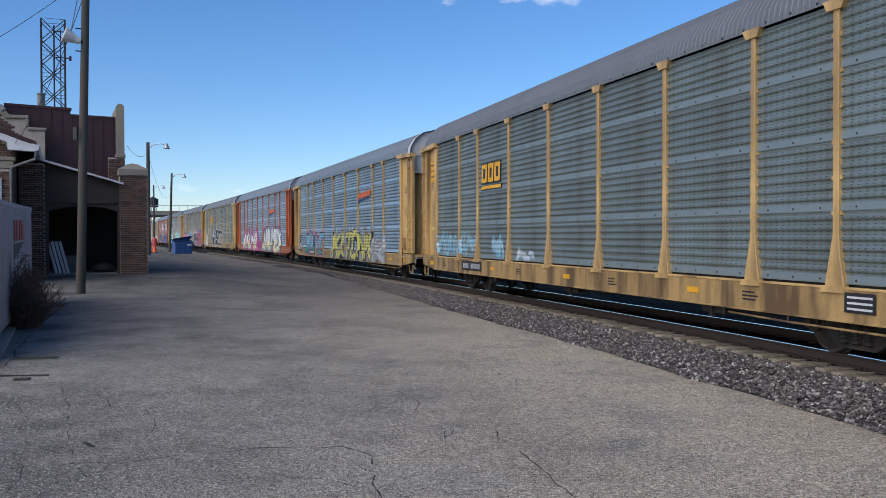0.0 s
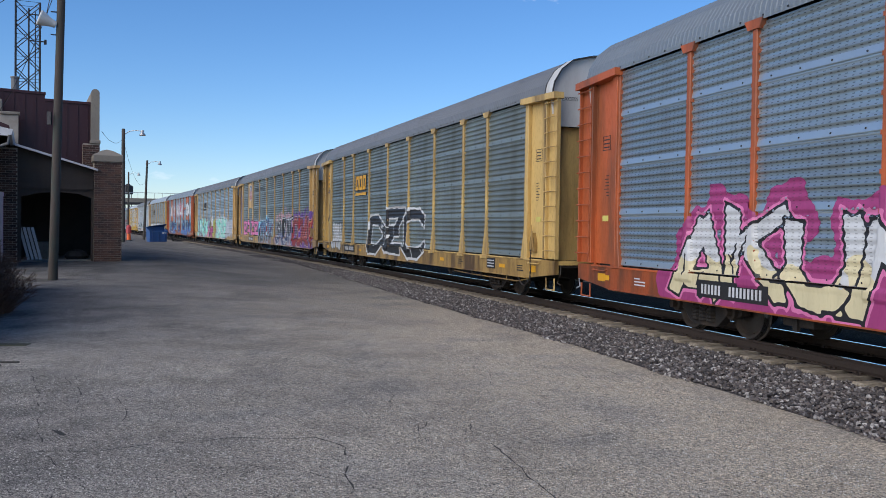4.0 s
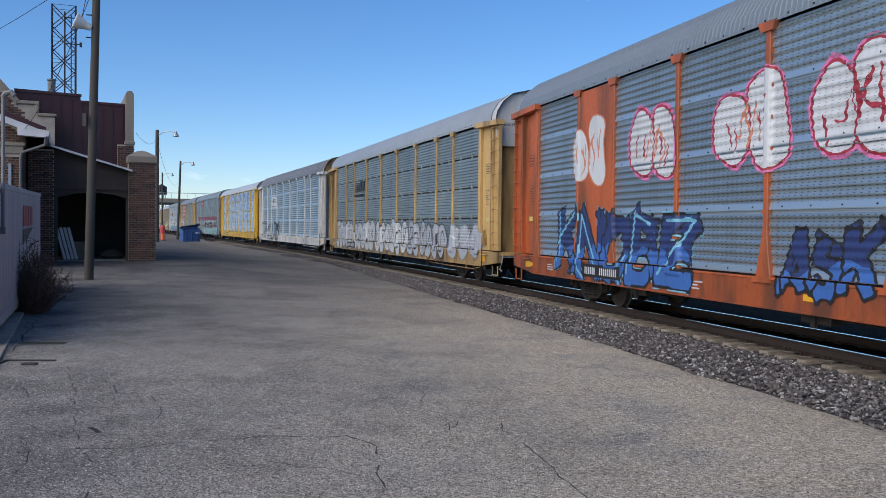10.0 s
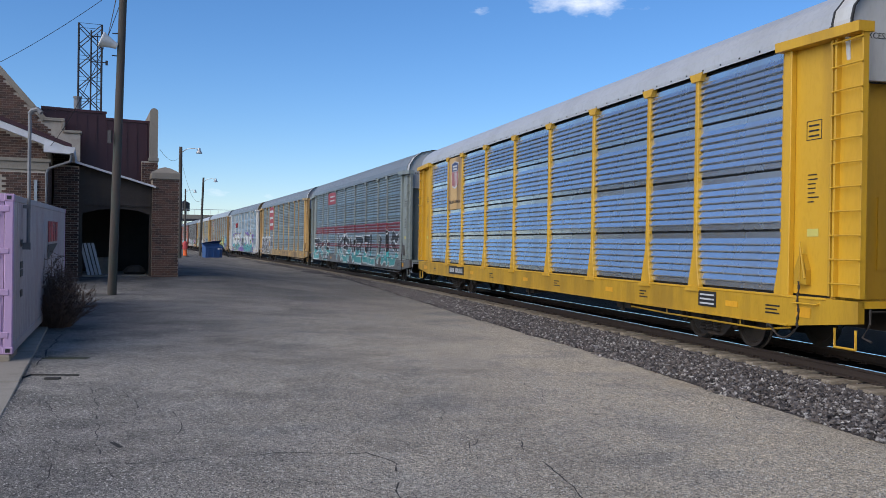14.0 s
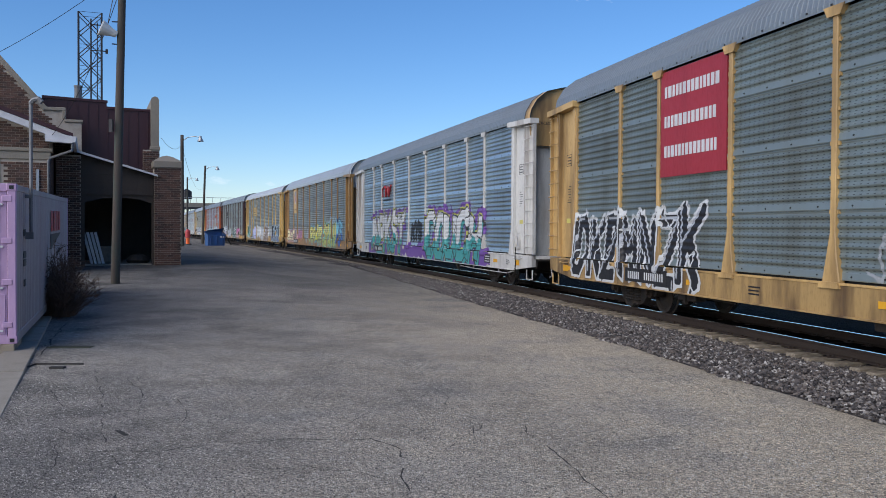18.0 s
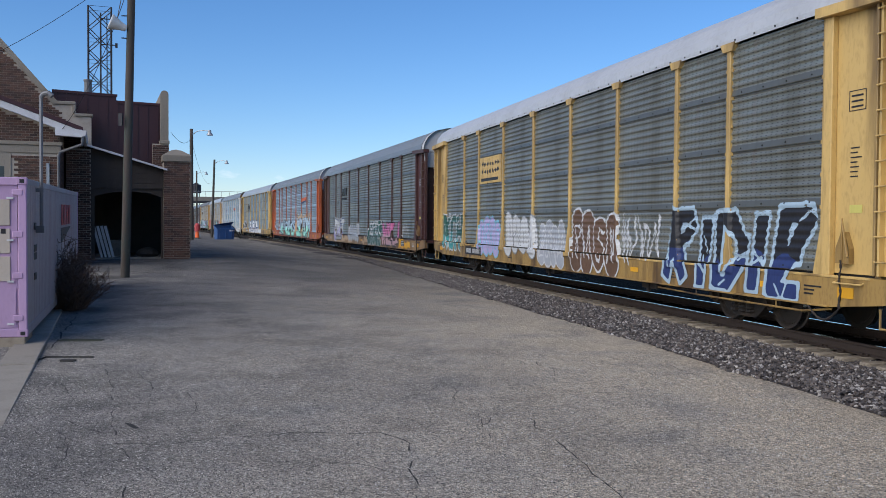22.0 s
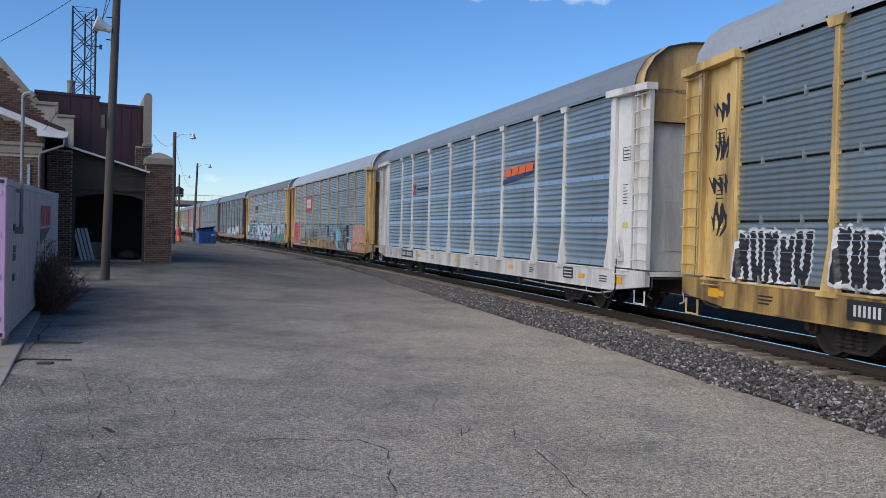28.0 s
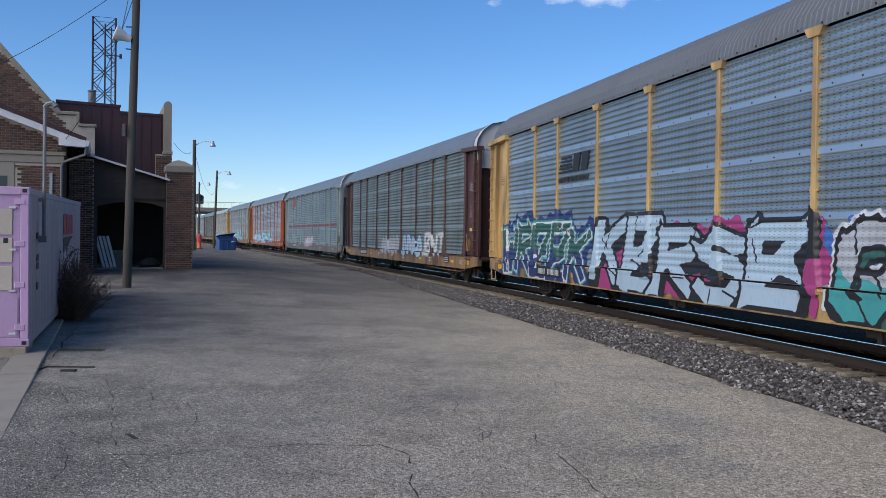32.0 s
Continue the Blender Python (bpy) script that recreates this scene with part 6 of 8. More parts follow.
def build_car(k, fr, pan, kind, roof, label):
    """A rack car: sill, posts, four rows of panels, roof, corner doors and ladders, trucks."""
    car = thing("rack_car", label, "rail car", "rack cars of the train")
    part("roof", cached(("roof", roof, 0 <= k <= 20), lambda: roof_geo(roof not in ("light", "pale") and 0 <= k <= 20, roof == "light"), [ROOF[roof], BLACK], False), None, car, "curved sheet roof")
    sill = Geo().prism([(-HALF, SILL0 + 0.16), (-HALF, SILL1), (HALF, SILL1), (HALF, SILL0 + 0.16), (HALF - 1.6, SILL0), (-HALF + 1.6, SILL0)], "y", -1.508, -1.40)
    part("side_sill", cached(("side_sill", fr), lambda: sill, SILL[fr]), None, car, "deep side sill with rust streaks")
    for x in (-6.2, -0.4, 5.7):
        part("brake_rigging", cached(("brake_rigging", 0), lambda: Geo().box(-0.35, 0.35, -1.30, -1.05, 0.42, 0.60, 0, 0.02).tube((-1.7, -1.2, 0.56), (1.7, -1.2, 0.50), 0.02, 6).box(-0.05, 0.05, -1.34, -1.28, 0.36, 0.62), STEEL), None, car, at=pose(x, 0, 0))
    for x in POSTS[1:-1]:
        part("sill_foot", cached(("sill_foot", fr), lambda: Geo().prism([(-0.25, 0.98), (0.25, 0.98), (0.21, 1.075), (-0.21, 1.075)], "y", -1.545, -1.50), FRAME[fr]), None, car, at=pose(x, 0, 0))
    part("sill_flange", cached(("sill_flange", fr), lambda: Geo().box(-HALF + 1.6, HALF - 1.6, -1.545, -1.40, SILL0 - 0.005, SILL0 + 0.022, 0, 0.004), SILL[fr]), None, car)
    part("sill_rail", cached(("sill_rail", fr), lambda: Geo().box(-12.9, 12.9, -1.520, -1.40, SILL1 - 0.03, SILL1 + 0.006, 0, 0.006), FRAME[fr]), None, car)
    part("far_sill", cached(("far_sill", fr), lambda: Geo().box(-HALF, HALF, 1.40, 1.508, SILL0, SILL1), FRAME[fr]), None, car)
    part("underframe", cached(("underframe", 0), lambda: Geo().box(-13.3, 13.3, -0.32, 0.32, 0.55, 0.98).box(-13.3, 13.3, -1.40, 1.40, 0.98, 1.06).box(-9.5, -8.6, -1.3, 1.3, 0.72, 0.98).box(8.6, 9.5, -1.3, 1.3, 0.72, 0.98).box(-2.4, -1.0, -1.0, -0.5, 0.5, 0.9).tube((1.0, -0.8, 0.72), (2.6, -0.8, 0.72), 0.18, 12), STEEL), None, car)
    pm = cached(("post", fr), post_geo, FRAME[fr])
    cm = cached(("post_cap", fr), cap_geo, FRAME[fr])
    for i, x in enumerate(POSTS):
        po = part("side_post", pm, None, car, at=pose(x, 0, 0))
        if 0 < i < len(POSTS) - 1:
            part("post_cap", cm, None, po)
    for x0, x1 in zip(POSTS[:-1], POSTS[1:]):
        for z0, z1 in zip(ROWS[:-1], ROWS[1:]):
            part("rack_panel", panel_mesh(kind, pan, x1 - x0 - 0.1, z1 - z0), None, car, at=pose(x0 + 0.05, PANEL_Y, z0))
    # added black sheet: the dark inside of the car, behind the panel gaps
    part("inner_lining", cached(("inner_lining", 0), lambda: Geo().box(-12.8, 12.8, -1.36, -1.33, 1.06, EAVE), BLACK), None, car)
    part("far_side", cached(("far_side", pan), lambda: Geo().box(-11.7, 11.7, 1.40, 1.46, 1.08, EAVE), PANEL[pan]), None, car)
    for e in (1, -1):
        end_details(car, fr, e, k * 2 + e, roof == "light")
    for b in (-9.05, 9.05):
        tk = part("truck", cached(("truck", 0), lambda: Geo().box(-0.2, 0.2, -1.0, 1.0, 0.42, 0.70), STEEL), None, car, "two-axle truck", at=pose(b, 0, 0))
        for s in (-1, 1):
            part("side_frame", cached(("side_frame", s), lambda: truck_frame_geo(s), STEEL), None, tk)
            for q in (-0.24, 0, 0.24):
                part("spring", cached(("spring", 0), spring_geo, STEEL), None, tk, at=pose(q, s * 1.085, 0))
            for q in (-0.89, 0.89):
                part("bearing_cap", cached(("bearing_cap", 0), bearing_geo, STEEL), None, tk, at=pose(q, s * 1.08, 0.46, 0, 0, 0 if s < 0 else 180))
        for a in (-0.89, 0.89):
            w = WHEELSETS[(b, a)]
            c = w.copy()
            scene.collection.objects.link(c)
            c.parent = car
    sill_marks(car, fr, k)
    return car


# ---- graffiti: spray paint that follows the panels, posts and sill ----
STROKES = {
    "A": "0026 2640 1131", "B": "0006 0635 3533 3303 3342 4241 4130 3000", "C": "4536 3616 1605 0501 0110 1030 3041", "D": "0006 0626 2644 4442 4220 2000",
    "E": "4600 4606 0600 0040 0333", "F": "0006 0646 0333", "G": "4536 3616 1605 0501 0110 1030 3042 4222", "H": "0006 4046 0343", "I": "2026", "J": "4641 4130 3010 1001",
    "K": "0006 0346 1440", "L": "0600 0040", "M": "0006 0623 2346 4640", "N": "0006 0640 4046", "O": "1030 3042 4244 4436 3616 1604 0402 0210", "P": "0006 0636 3645 4534 3403",
    "R": "0006 0636 3645 4534 3403 1340", "S": "4535 3516 1604 0433 3342 4230 3010 1001", "T": "0646 2620", "U": "0602 0210 1030 3042 4246", "V": "0620 2046", "W": "0610 1024 2430 3046",
    "Y": "0623 4623 2320", "Z": "0646 4600 0040", "X": "0640 0046",
}
CELL = 0.03


def surface_y(kind, x, z, flats=()):
    """The outermost face of a car's near side at (x, z), for arrays."""
    y = np.full(x.shape, PANEL_Y)
    h = z - np.select([z < ROWS[1], z < ROWS[2], z < ROWS[3]], ROWS[:3], ROWS[3])
    prof = panel_profile(kind, 1.01)
    d = np.interp(h, [a for a, _ in prof], [b for _, b in prof])
    y = y + np.minimum(d, 0.016)
    for a, b in flats:
        y = np.where((x > a) & (x < b), PANEL_Y - 0.041, y)
    near = np.min([np.abs(x - p) for p in POSTS], axis=0)
    wide = np.interp(z, [1.02, 1.12, 1.45, 1.80, 1.9], [0.20, 0.19, 0.12, 0.062, 0.060])
    y = np.where(near < wide + 0.02, POST_Y - np.where(z < 1.5, 0.02, 0.01), y)
    y = np.where(z < SILL1 + 0.04, np.where(z > SILL1 - 0.04, -1.522, -1.514), y)
    y = np.where((np.abs(x) > 11.80) & (z > SILL1 + 0.04), np.where((np.abs(x) < 12.0), -1.514, -1.412), y)
    y = np.where((near < 0.27) & (z > 0.95) & (z < 1.09), -1.548, y)
    return y - 0.006


def stroke_distance(X, Z, segs):
    d = np.full(X.shape, 9.0)
    for ax, az, bx, bz in segs:
        ux, uz = bx - ax, bz - az
        t = np.clip(((X - ax) * ux + (Z - az) * uz) / (ux * ux + uz * uz + 1e-9), 0, 1)
        d = np.minimum(d, np.hypot(X - ax - t * ux, Z - az - t * uz))
    return d


def bar_distance(X, Z, bars):
    """Distance outside a set of straight tapered bars with slanted ends: (ax, az, bx, bz, half-width at a, at b, slant)."""
    d = np.full(X.shape, 9.0)
    for ax, az, bx, bz, wa, wb, sl in bars:
        ln = math.hypot(bx - ax, bz - az) + 1e-6
        ux, uz = (bx - ax) / ln, (bz - az) / ln
        along, off = (X - ax) * ux + (Z - az) * uz, (Z - az) * ux - (X - ax) * uz
        w = wa + (wb - wa) * np.clip(along / ln, 0, 1)
        s = along + sl * off
        ext = 0.55 * min(wa, wb)
        d = np.minimum(d, np.maximum(np.abs(off) - w, np.maximum(-s - ext, s - ln - ext)))
    return d


class Wall:
    """A grid of paint cells over part of a car's side."""

    def __init__(self, x0, x1, z0=0.60, z1=3.0, seed=0):
        self.xs = np.arange(x0, x1 + CELL, CELL)
        self.zs = np.arange(z0, z1 + CELL, CELL)
        self.X, self.Z = np.meshgrid((self.xs[1:] + self.xs[:-1]) / 2, (self.zs[1:] + self.zs[:-1]) / 2)
        self.c = np.zeros(self.X.shape, int)
        self.o = np.zeros(self.X.shape, int)
        self.piece, self.kinds = 0, {}
        self.names = [None]
        self.rng = random.Random(seed)
        ph = [self.rng.uniform(0, 6) for _ in range(8)]
        self.wob = 0.05 * np.sin(self.X * 3.1 + ph[0]) * np.sin(self.Z * 4.3 + ph[1]) + 0.035 * np.sin(self.X * 8.3 + ph[2] + self.Z * 3) + 0.03 * np.sin(self.Z * 9.1 + ph[3] - self.X * 2)

    def put(self, mask_, col):
        if col is None:
            return
        if col not in self.names:
            self.names.append(col)
        self.c[mask_] = self.names.index(col)
        self.o[mask_] = self.piece

    def word(self, text, x0, x1, z0, z1, fill="white", fill2=None, line="black", halo=None, cloud=None, fat=0.15, lean=0.12, edge=0.05, rim=0.05, jag=False, shine=None, bands=None, drop=None, cuts=True):
        """Letters drawn as thick strokes: cloud behind, cast block, halo, outline, fill in two tones, a shine line."""
        self.piece += 1
        rng = self.rng
        n = len(text)
        adv = (x1 - x0) / n
        hgt = z1 - z0
        thin = fat < 0.1
        fat = fat if thin else min(1.1 * fat, 0.155 * adv, 0.115 * hgt)
        edge = min(max(edge, 0.045), 0.085) if fill else edge
        letters = []
        X, Z = self.X + self.wob * 0.10, self.Z + self.wob * 0.08
        for i, ch in enumerate(text):
            if ch == " ":
                continue
            bx, w = x0 + adv * (i - 0.02), adv * rng.uniform(0.98, 1.10)
            bz, h = z0 + hgt * rng.uniform(-0.03, 0.06), hgt * rng.uniform(0.88, 1.06)
            sk = lean + rng.uniform(-0.12, 0.12)
            bars = []
            for st in STROKES[ch].split():
                p = []
                for q in range(0, 4, 2):
                    u, v = int(st[q]) / 4, int(st[q + 1]) / 6
                    uu = fat / w + u * (1 - 2 * fat / w)
                    p += [bx + uu * w + sk * (v - 0.4) * h + rng.uniform(-1, 1) * 0.02 * adv, bz + fat + v * (h - 2 * fat)]
                if p[3] > p[1]:
                    p = p[2:] + p[:2]
                upright = abs(p[3] - p[1]) > abs(p[2] - p[0])
                wa, wb = (fat * rng.uniform(1.1, 1.35), fat * rng.uniform(0.8, 1.0)) if upright else (fat * rng.uniform(0.7, 0.9), fat * rng.uniform(0.8, 1.0))
                if thin:
                    wa, wb = fat, fat
                bars.append((*p, wa, wb, rng.uniform(-0.5, 0.5) if jag else rng.uniform(-0.15, 0.15)))
                if jag and rng.random() < 0.75:
                    e = rng.choice((0, 2))
                    up_ = 1 if p[e + 1] > bz + h * 0.5 else -1
                    bars.append((p[e], p[e + 1], p[e] + rng.uniform(-0.28, 0.28) * adv, p[e + 1] + up_ * rng.uniform(0.03, 0.20) * h, fat * 0.95, 0.012, 0.0))
            letters.append(bars)
        dist = [bar_distance(X, Z, s) for s in letters]
        every = np.min(dist, axis=0)
        if cloud:
            self.put(every + self.wob * 2.4 < 0.26, cloud)
        if halo:
            self.put(every < edge + rim, halo)
        if drop:
            for q in range(1, 6):
                sh = np.min([bar_distance(X - q * 0.03, Z + q * 0.034, s) for s in letters], axis=0)
                self.put(sh < edge, line)
                self.put(sh < 0, drop)
        mid = z0 + hgt * 0.45
        for d, bars in zip(dist, letters):
            self.piece += 1
            self.kinds[self.piece] = "graffiti_letter"
            self.put(d < edge, line)
            body = d < 0
            self.put(body, fill)
            if fill2:
                self.put(body & (self.Z + self.wob * 2.5 < mid), fill2)
            if bands:
                self.put(body & (np.sin(self.Z * 11 + self.X * 3 + self.wob * 20) > 0.72), bands)
            if cuts and fill and not thin:
                for _ in range(3):
                    sg = rng.choice(bars)
                    q = rng.uniform(0.15, 0.85)
                    mx, mz = sg[0] + (sg[2] - sg[0]) * q, sg[1] + (sg[3] - sg[1]) * q
                    an = math.atan2(sg[3] - sg[1], sg[2] - sg[0]) + rng.choice((0.5, 1.1, 1.57, 2.2))
                    ln = fat * rng.uniform(0.8, 1.4)
                    sd = stroke_distance(self.X, self.Z, [(mx - ln * math.cos(an), mz - ln * math.sin(an), mx + ln * math.cos(an), mz + ln * math.sin(an))])
                    self.put(body & (sd < 0.022), line)
            if shine:
                sd = stroke_distance(X + 0.45 * fat, Z - 0.4 * fat, [g[:4] for g in bars[:3]])
                self.put(body & (sd < 0.032), shine)
        self.piece += 1
        return self

    def bubble(self, x0, x1, z0, z1, count, fill="white", line="black", halo=None, edge=0.045, cloud=None, text=""):
        """Rounded swollen throw-up letters, side by side, with inner strokes."""
        self.piece += 1
        rng = self.rng
        w = (x1 - x0) / count
        shapes = []
        for i in range(count):
            cx = x0 + w * (i + 0.5) + rng.uniform(-0.05, 0.05) * w
            h = (z1 - z0) * rng.uniform(0.84, 1.0)
            r = w * rng.uniform(0.46, 0.56)
            up_ = np.maximum(np.abs(self.Z - z0 - h * 0.5) - max(h * 0.5 - r, 0), 0)
            lump = 0.05 * np.sin(self.Z * 5 + i * 2.1) + self.wob * 0.6
            shapes.append((np.hypot(self.X - cx + 0.10 * (self.Z - z0 - h / 2), up_) + lump - r, cx, h, r))
        every = np.min([s[0] for s in shapes], axis=0)
        if cloud:
            self.put(every + self.wob * 2 < 0.25, cloud)
        if halo:
            self.put(every < edge + 0.05, halo)
        for i, (d, cx, h, r) in enumerate(shapes):
            self.piece += 1
            self.kinds[self.piece] = "graffiti_letter"
            self.put(d < edge, line)
            self.put(d < 0, fill)
            if text:
                segs = []
                for st in STROKES[text[i % len(text)]].split():
                    segs.append([cx + (int(st[0]) / 4 - 0.5) * r * 1.05, z0 + h * (0.22 + 0.56 * int(st[1]) / 6), cx + (int(st[2]) / 4 - 0.5) * r * 1.05, z0 + h * (0.22 + 0.56 * int(st[3]) / 6)])
                self.put((d < -0.03) & (stroke_distance(self.X + self.wob * 0.8, self.Z + self.wob * 0.6, segs) < edge * 0.55), line)
                continue
            for _ in range(2):
                a = rng.uniform(-0.5, 0.5) * r
                zz = z0 + h * rng.uniform(0.3, 0.7)
                sd = stroke_distance(self.X + self.wob, self.Z, [(cx + a, zz - 0.2 * h, cx + a + rng.uniform(-0.2, 0.2) * r, zz + 0.12 * h)])
                self.put((d < -0.04) & (sd < edge * 0.5), line)
        self.piece += 1
        return self

    def scrawl(self, x0, x1, z0, z1, col, turns=12, wide=0.022, loops=True):
        """An unreadable thin tag: one running looped line."""
        self.piece += 1
        rng = self.rng
        segs = []
        px, pz = x0, rng.uniform(z0, z1)
        for i in range(turns):
            qx = x0 + (x1 - x0) * min(1, max(0, (i + 1) / turns + rng.uniform(-0.08, 0.05)))
            qz = z1 - rng.uniform(0, 0.25) * (z1 - z0) if i % 2 else z0 + rng.uniform(0, 0.3) * (z1 - z0)
            segs.append((px, pz, qx, qz))
            px, pz = qx, qz
        self.put(stroke_distance(self.X + self.wob * 1.6, self.Z + self.wob * 1.2, segs) < wide, col)
        return self

    def block(self, x0, x1, z0, z1, col, ragged=0.6):
        self.piece += 1
        self.put((self.X + self.wob * ragged > x0) & (self.X + self.wob * ragged < x1) & (self.Z + self.wob * ragged > z0) & (self.Z + self.wob * ragged < z1), col)
        return self

    def spike(self, pts, col):
        """A slanting sprayed stroke."""
        self.piece += 1
        for ax, az, bx, bz, w in pts:
            self.put(stroke_distance(self.X + self.wob * 0.3, self.Z, [(ax, az, bx, bz)]) < w, col)
        return self

    def onto(self, car, kind, label, flats=()):
        """Turn the painted cells into meshes, one for each piece of writing, with their edges smoothed."""
        nz, nx = self.c.shape
        XX, ZZ = np.meshgrid(self.xs, self.zs)
        pad = np.pad(self.c, 1)
        hor = pad[:-1, 1:-1] != pad[1:, 1:-1]          # border along x, from vertex i to i + 1
        ver = pad[1:-1, :-1] != pad[1:-1, 1:]          # border along z
        for _ in range(3):
            sx, sz, cnt = np.zeros(XX.shape), np.zeros(XX.shape), np.zeros(XX.shape)
            for P, acc in ((XX, sx), (ZZ, sz)):
                acc[:, :-1] += np.where(hor, P[:, 1:], 0)
                acc[:, 1:] += np.where(hor, P[:, :-1], 0)
                acc[:-1] += np.where(ver, P[1:], 0)
                acc[1:] += np.where(ver, P[:-1], 0)
            cnt[:, :-1] += hor
            cnt[:, 1:] += hor
            cnt[:-1] += ver
            cnt[1:] += ver
            two = cnt == 2
            XX = np.where(two, 0.5 * XX + 0.25 * sx, XX)
            ZZ = np.where(two, 0.5 * ZZ + 0.25 * sz, ZZ)
        YY = surface_y(kind, XX, ZZ, flats)
        away = np.min([np.abs(self.X - p) for p in POSTS], axis=0) > 0.2
        self.c[(self.Z > 1.07) & (self.Z < 1.10) & away & (np.abs(self.X) < 11.8)] = 0      # the slot over the sill stays open
        for own in np.unique(self.o[self.c > 0]):
            js, is_ = np.nonzero((self.c > 0) & (self.o == own))
            ids = np.stack([js * (nx + 1) + is_, js * (nx + 1) + is_ + 1, (js + 1) * (nx + 1) + is_ + 1, (js + 1) * (nx + 1) + is_], -1)
            used, inv = np.unique(ids, return_inverse=True)
            v = np.stack([XX.ravel()[used], YY.ravel()[used], ZZ.ravel()[used]], -1)
            me = bpy.data.meshes.new("graffiti")
            me.from_pydata(v.tolist(), [], inv.reshape(-1, 4).tolist())
            cols = sorted(set(self.c[js, is_].tolist()))
            for q in cols:
                me.materials.append(PAINT[self.names[q]] if kind == "fine" else sprayed(self.names[q]))
            me.polygons.foreach_set("material_index", np.searchsorted(cols, self.c[js, is_]).tolist())
            me.polygons.foreach_set("use_smooth", [True] * len(js))
            part(self.kinds.get(own, "graffiti"), me, None, car, label)


# ---- signs on the cars, as plain shapes ----
def plate(car, name, x0, x1, z0, z1, mat, y=PANEL_Y - 0.034, label=""):
    return part(name, Geo().box(x0, x1, y - 0.006, y + 0.03, z0, z1), mat, car, label)


def shield_sign(car, x0, x1, z0, z1, slogan=False):
    """A yellow board with a blue-topped, red-and-white striped shield."""
    bd = plate(car, "sign_board", x0, x1, z0, z1, FRAME["buff"], label="buff sign board with a striped shield")
    y = PANEL_Y - 0.041
    cx, w = (x0 + x1) / 2, (x1 - x0) * (0.26 if slogan else 0.29)
    zt, zb = z1 - 0.14, z0 + (0.75 if slogan else 0.5)

    def outline(q, lift):
        pts = [(-1, 0.92), (-0.5, 0.96), (0, 1.0), (0.5, 0.96), (1, 0.92), (0.86, 0.72), (1, 0.45), (0.92, 0.2), (0.55, 0.06), (0, 0), (-0.55, 0.06), (-0.92, 0.2), (-1, 0.45), (-0.86, 0.72)]
        return [(cx + a * w * q, zb + (zt - zb) * (0.5 + (b - 0.5) * q)) for a, b in pts]
    part("shield", Geo().prism(outline(1.0, 0), "y", y - 0.004, y), PAINT["white"], bd)
    g = Geo()
    for i in range(5):
        a = -0.72 + i * 0.36
        g.box(cx + (a - 0.09) * w, cx + (a + 0.09) * w, y - 0.008, y - 0.004, zb + (zt - zb) * (0.08 + 0.07 * abs(a)), zb + (zt - zb) * 0.62)
    part("shield_stripes", g, PAINT["red"], bd)
    part("shield_top", Geo().prism([(cx - 0.86 * w, zb + (zt - zb) * 0.64), (cx + 0.86 * w, zb + (zt - zb) * 0.64), (cx + 0.84 * w, zb + (zt - zb) * 0.9), (cx, zb + (zt - zb) * 0.96), (cx - 0.84 * w, zb + (zt - zb) * 0.9)], "y", y - 0.008, y - 0.004), PAINT["navy"], bd)
    g = Geo()
    for i in range(2):
        g.box(cx - 0.6 * w, cx + 0.6 * w, y - 0.011, y - 0.008, zb + (zt - zb) * (0.68 + 0.1 * i), zb + (zt - zb) * (0.74 + 0.1 * i))
    tagged(part("painted_text", g, PAINT["white"], bd), kind="stuff")
    if slogan:
        lettering("slogan", "BUILDING AMERICA", 0.165, PAINT["black"], bd, pose(x0 + 0.14, y - 0.006, z0 + 0.22))
    return bd


def block_logo(car, x0, z0, w, h, mat, n=3, bar=True):
    """Slanted hollow blocks in place of a company's letters, with a dark edge, underlined."""
    y = PANEL_Y - 0.03
    back, g = Geo(), Geo()
    for i in range(n):
        a = x0 + w * i / n
        b = a + w / n * 0.82
        t = 0.28 * (b - a)
        zb, zt = z0 + h * 0.27, z0 + h
        back.prism([(a - 0.03, zb - 0.04), (b + 0.03, zb - 0.04), (b + 0.09, zt + 0.03), (a + 0.02, zt + 0.03)], "y", y - 0.004, y + 0.02)
        g.prism([(a, zb), (a + t, zb), (a + t + 0.05, zt), (a + 0.05, zt)], "y", y - 0.010, y)
        g.prism([(b - t, zb), (b, zb), (b + 0.05, zt), (b - t + 0.05, zt)], "y", y - 0.010, y)
        for q in ((0.27, 0.44), (0.83, 1.0)):
            g.box(a + t, b - t + 0.03, y - 0.010, y, z0 + h * q[0], z0 + h * q[1])
    if bar:
        back.box(x0 - 0.03, x0 + w + 0.03, y - 0.004, y + 0.02, z0 - 0.03, z0 + h * 0.15)
        g.box(x0, x0 + w, y - 0.010, y, z0, z0 + h * 0.13)
    logo = part("painted_logo", back, PAINT["black"], car)
    part("logo_face", g, mat, logo)


def ring(g, x0, x1, z0, z1, w, y):
    """A hollow rounded square, lying flat."""
    c = 0.14
    out = [(x0 + c, z0), (x1 - c, z0), (x1, z0 + c), (x1, z1 - c), (x1 - c, z1), (x0 + c, z1), (x0, z1 - c), (x0, z0 + c)]
    cx, cz = (x0 + x1) / 2, (z0 + z1) / 2
    inn = [(cx + (a - cx) * (1 - 2 * w / (x1 - x0)), cz + (b - cz) * (1 - 2 * w / (z1 - z0))) for a, b in out]
    g.add([(a, y, b) for a, b in out + inn], [(i, (i + 1) % 8, 8 + (i + 1) % 8, 8 + i) for i in range(8)])


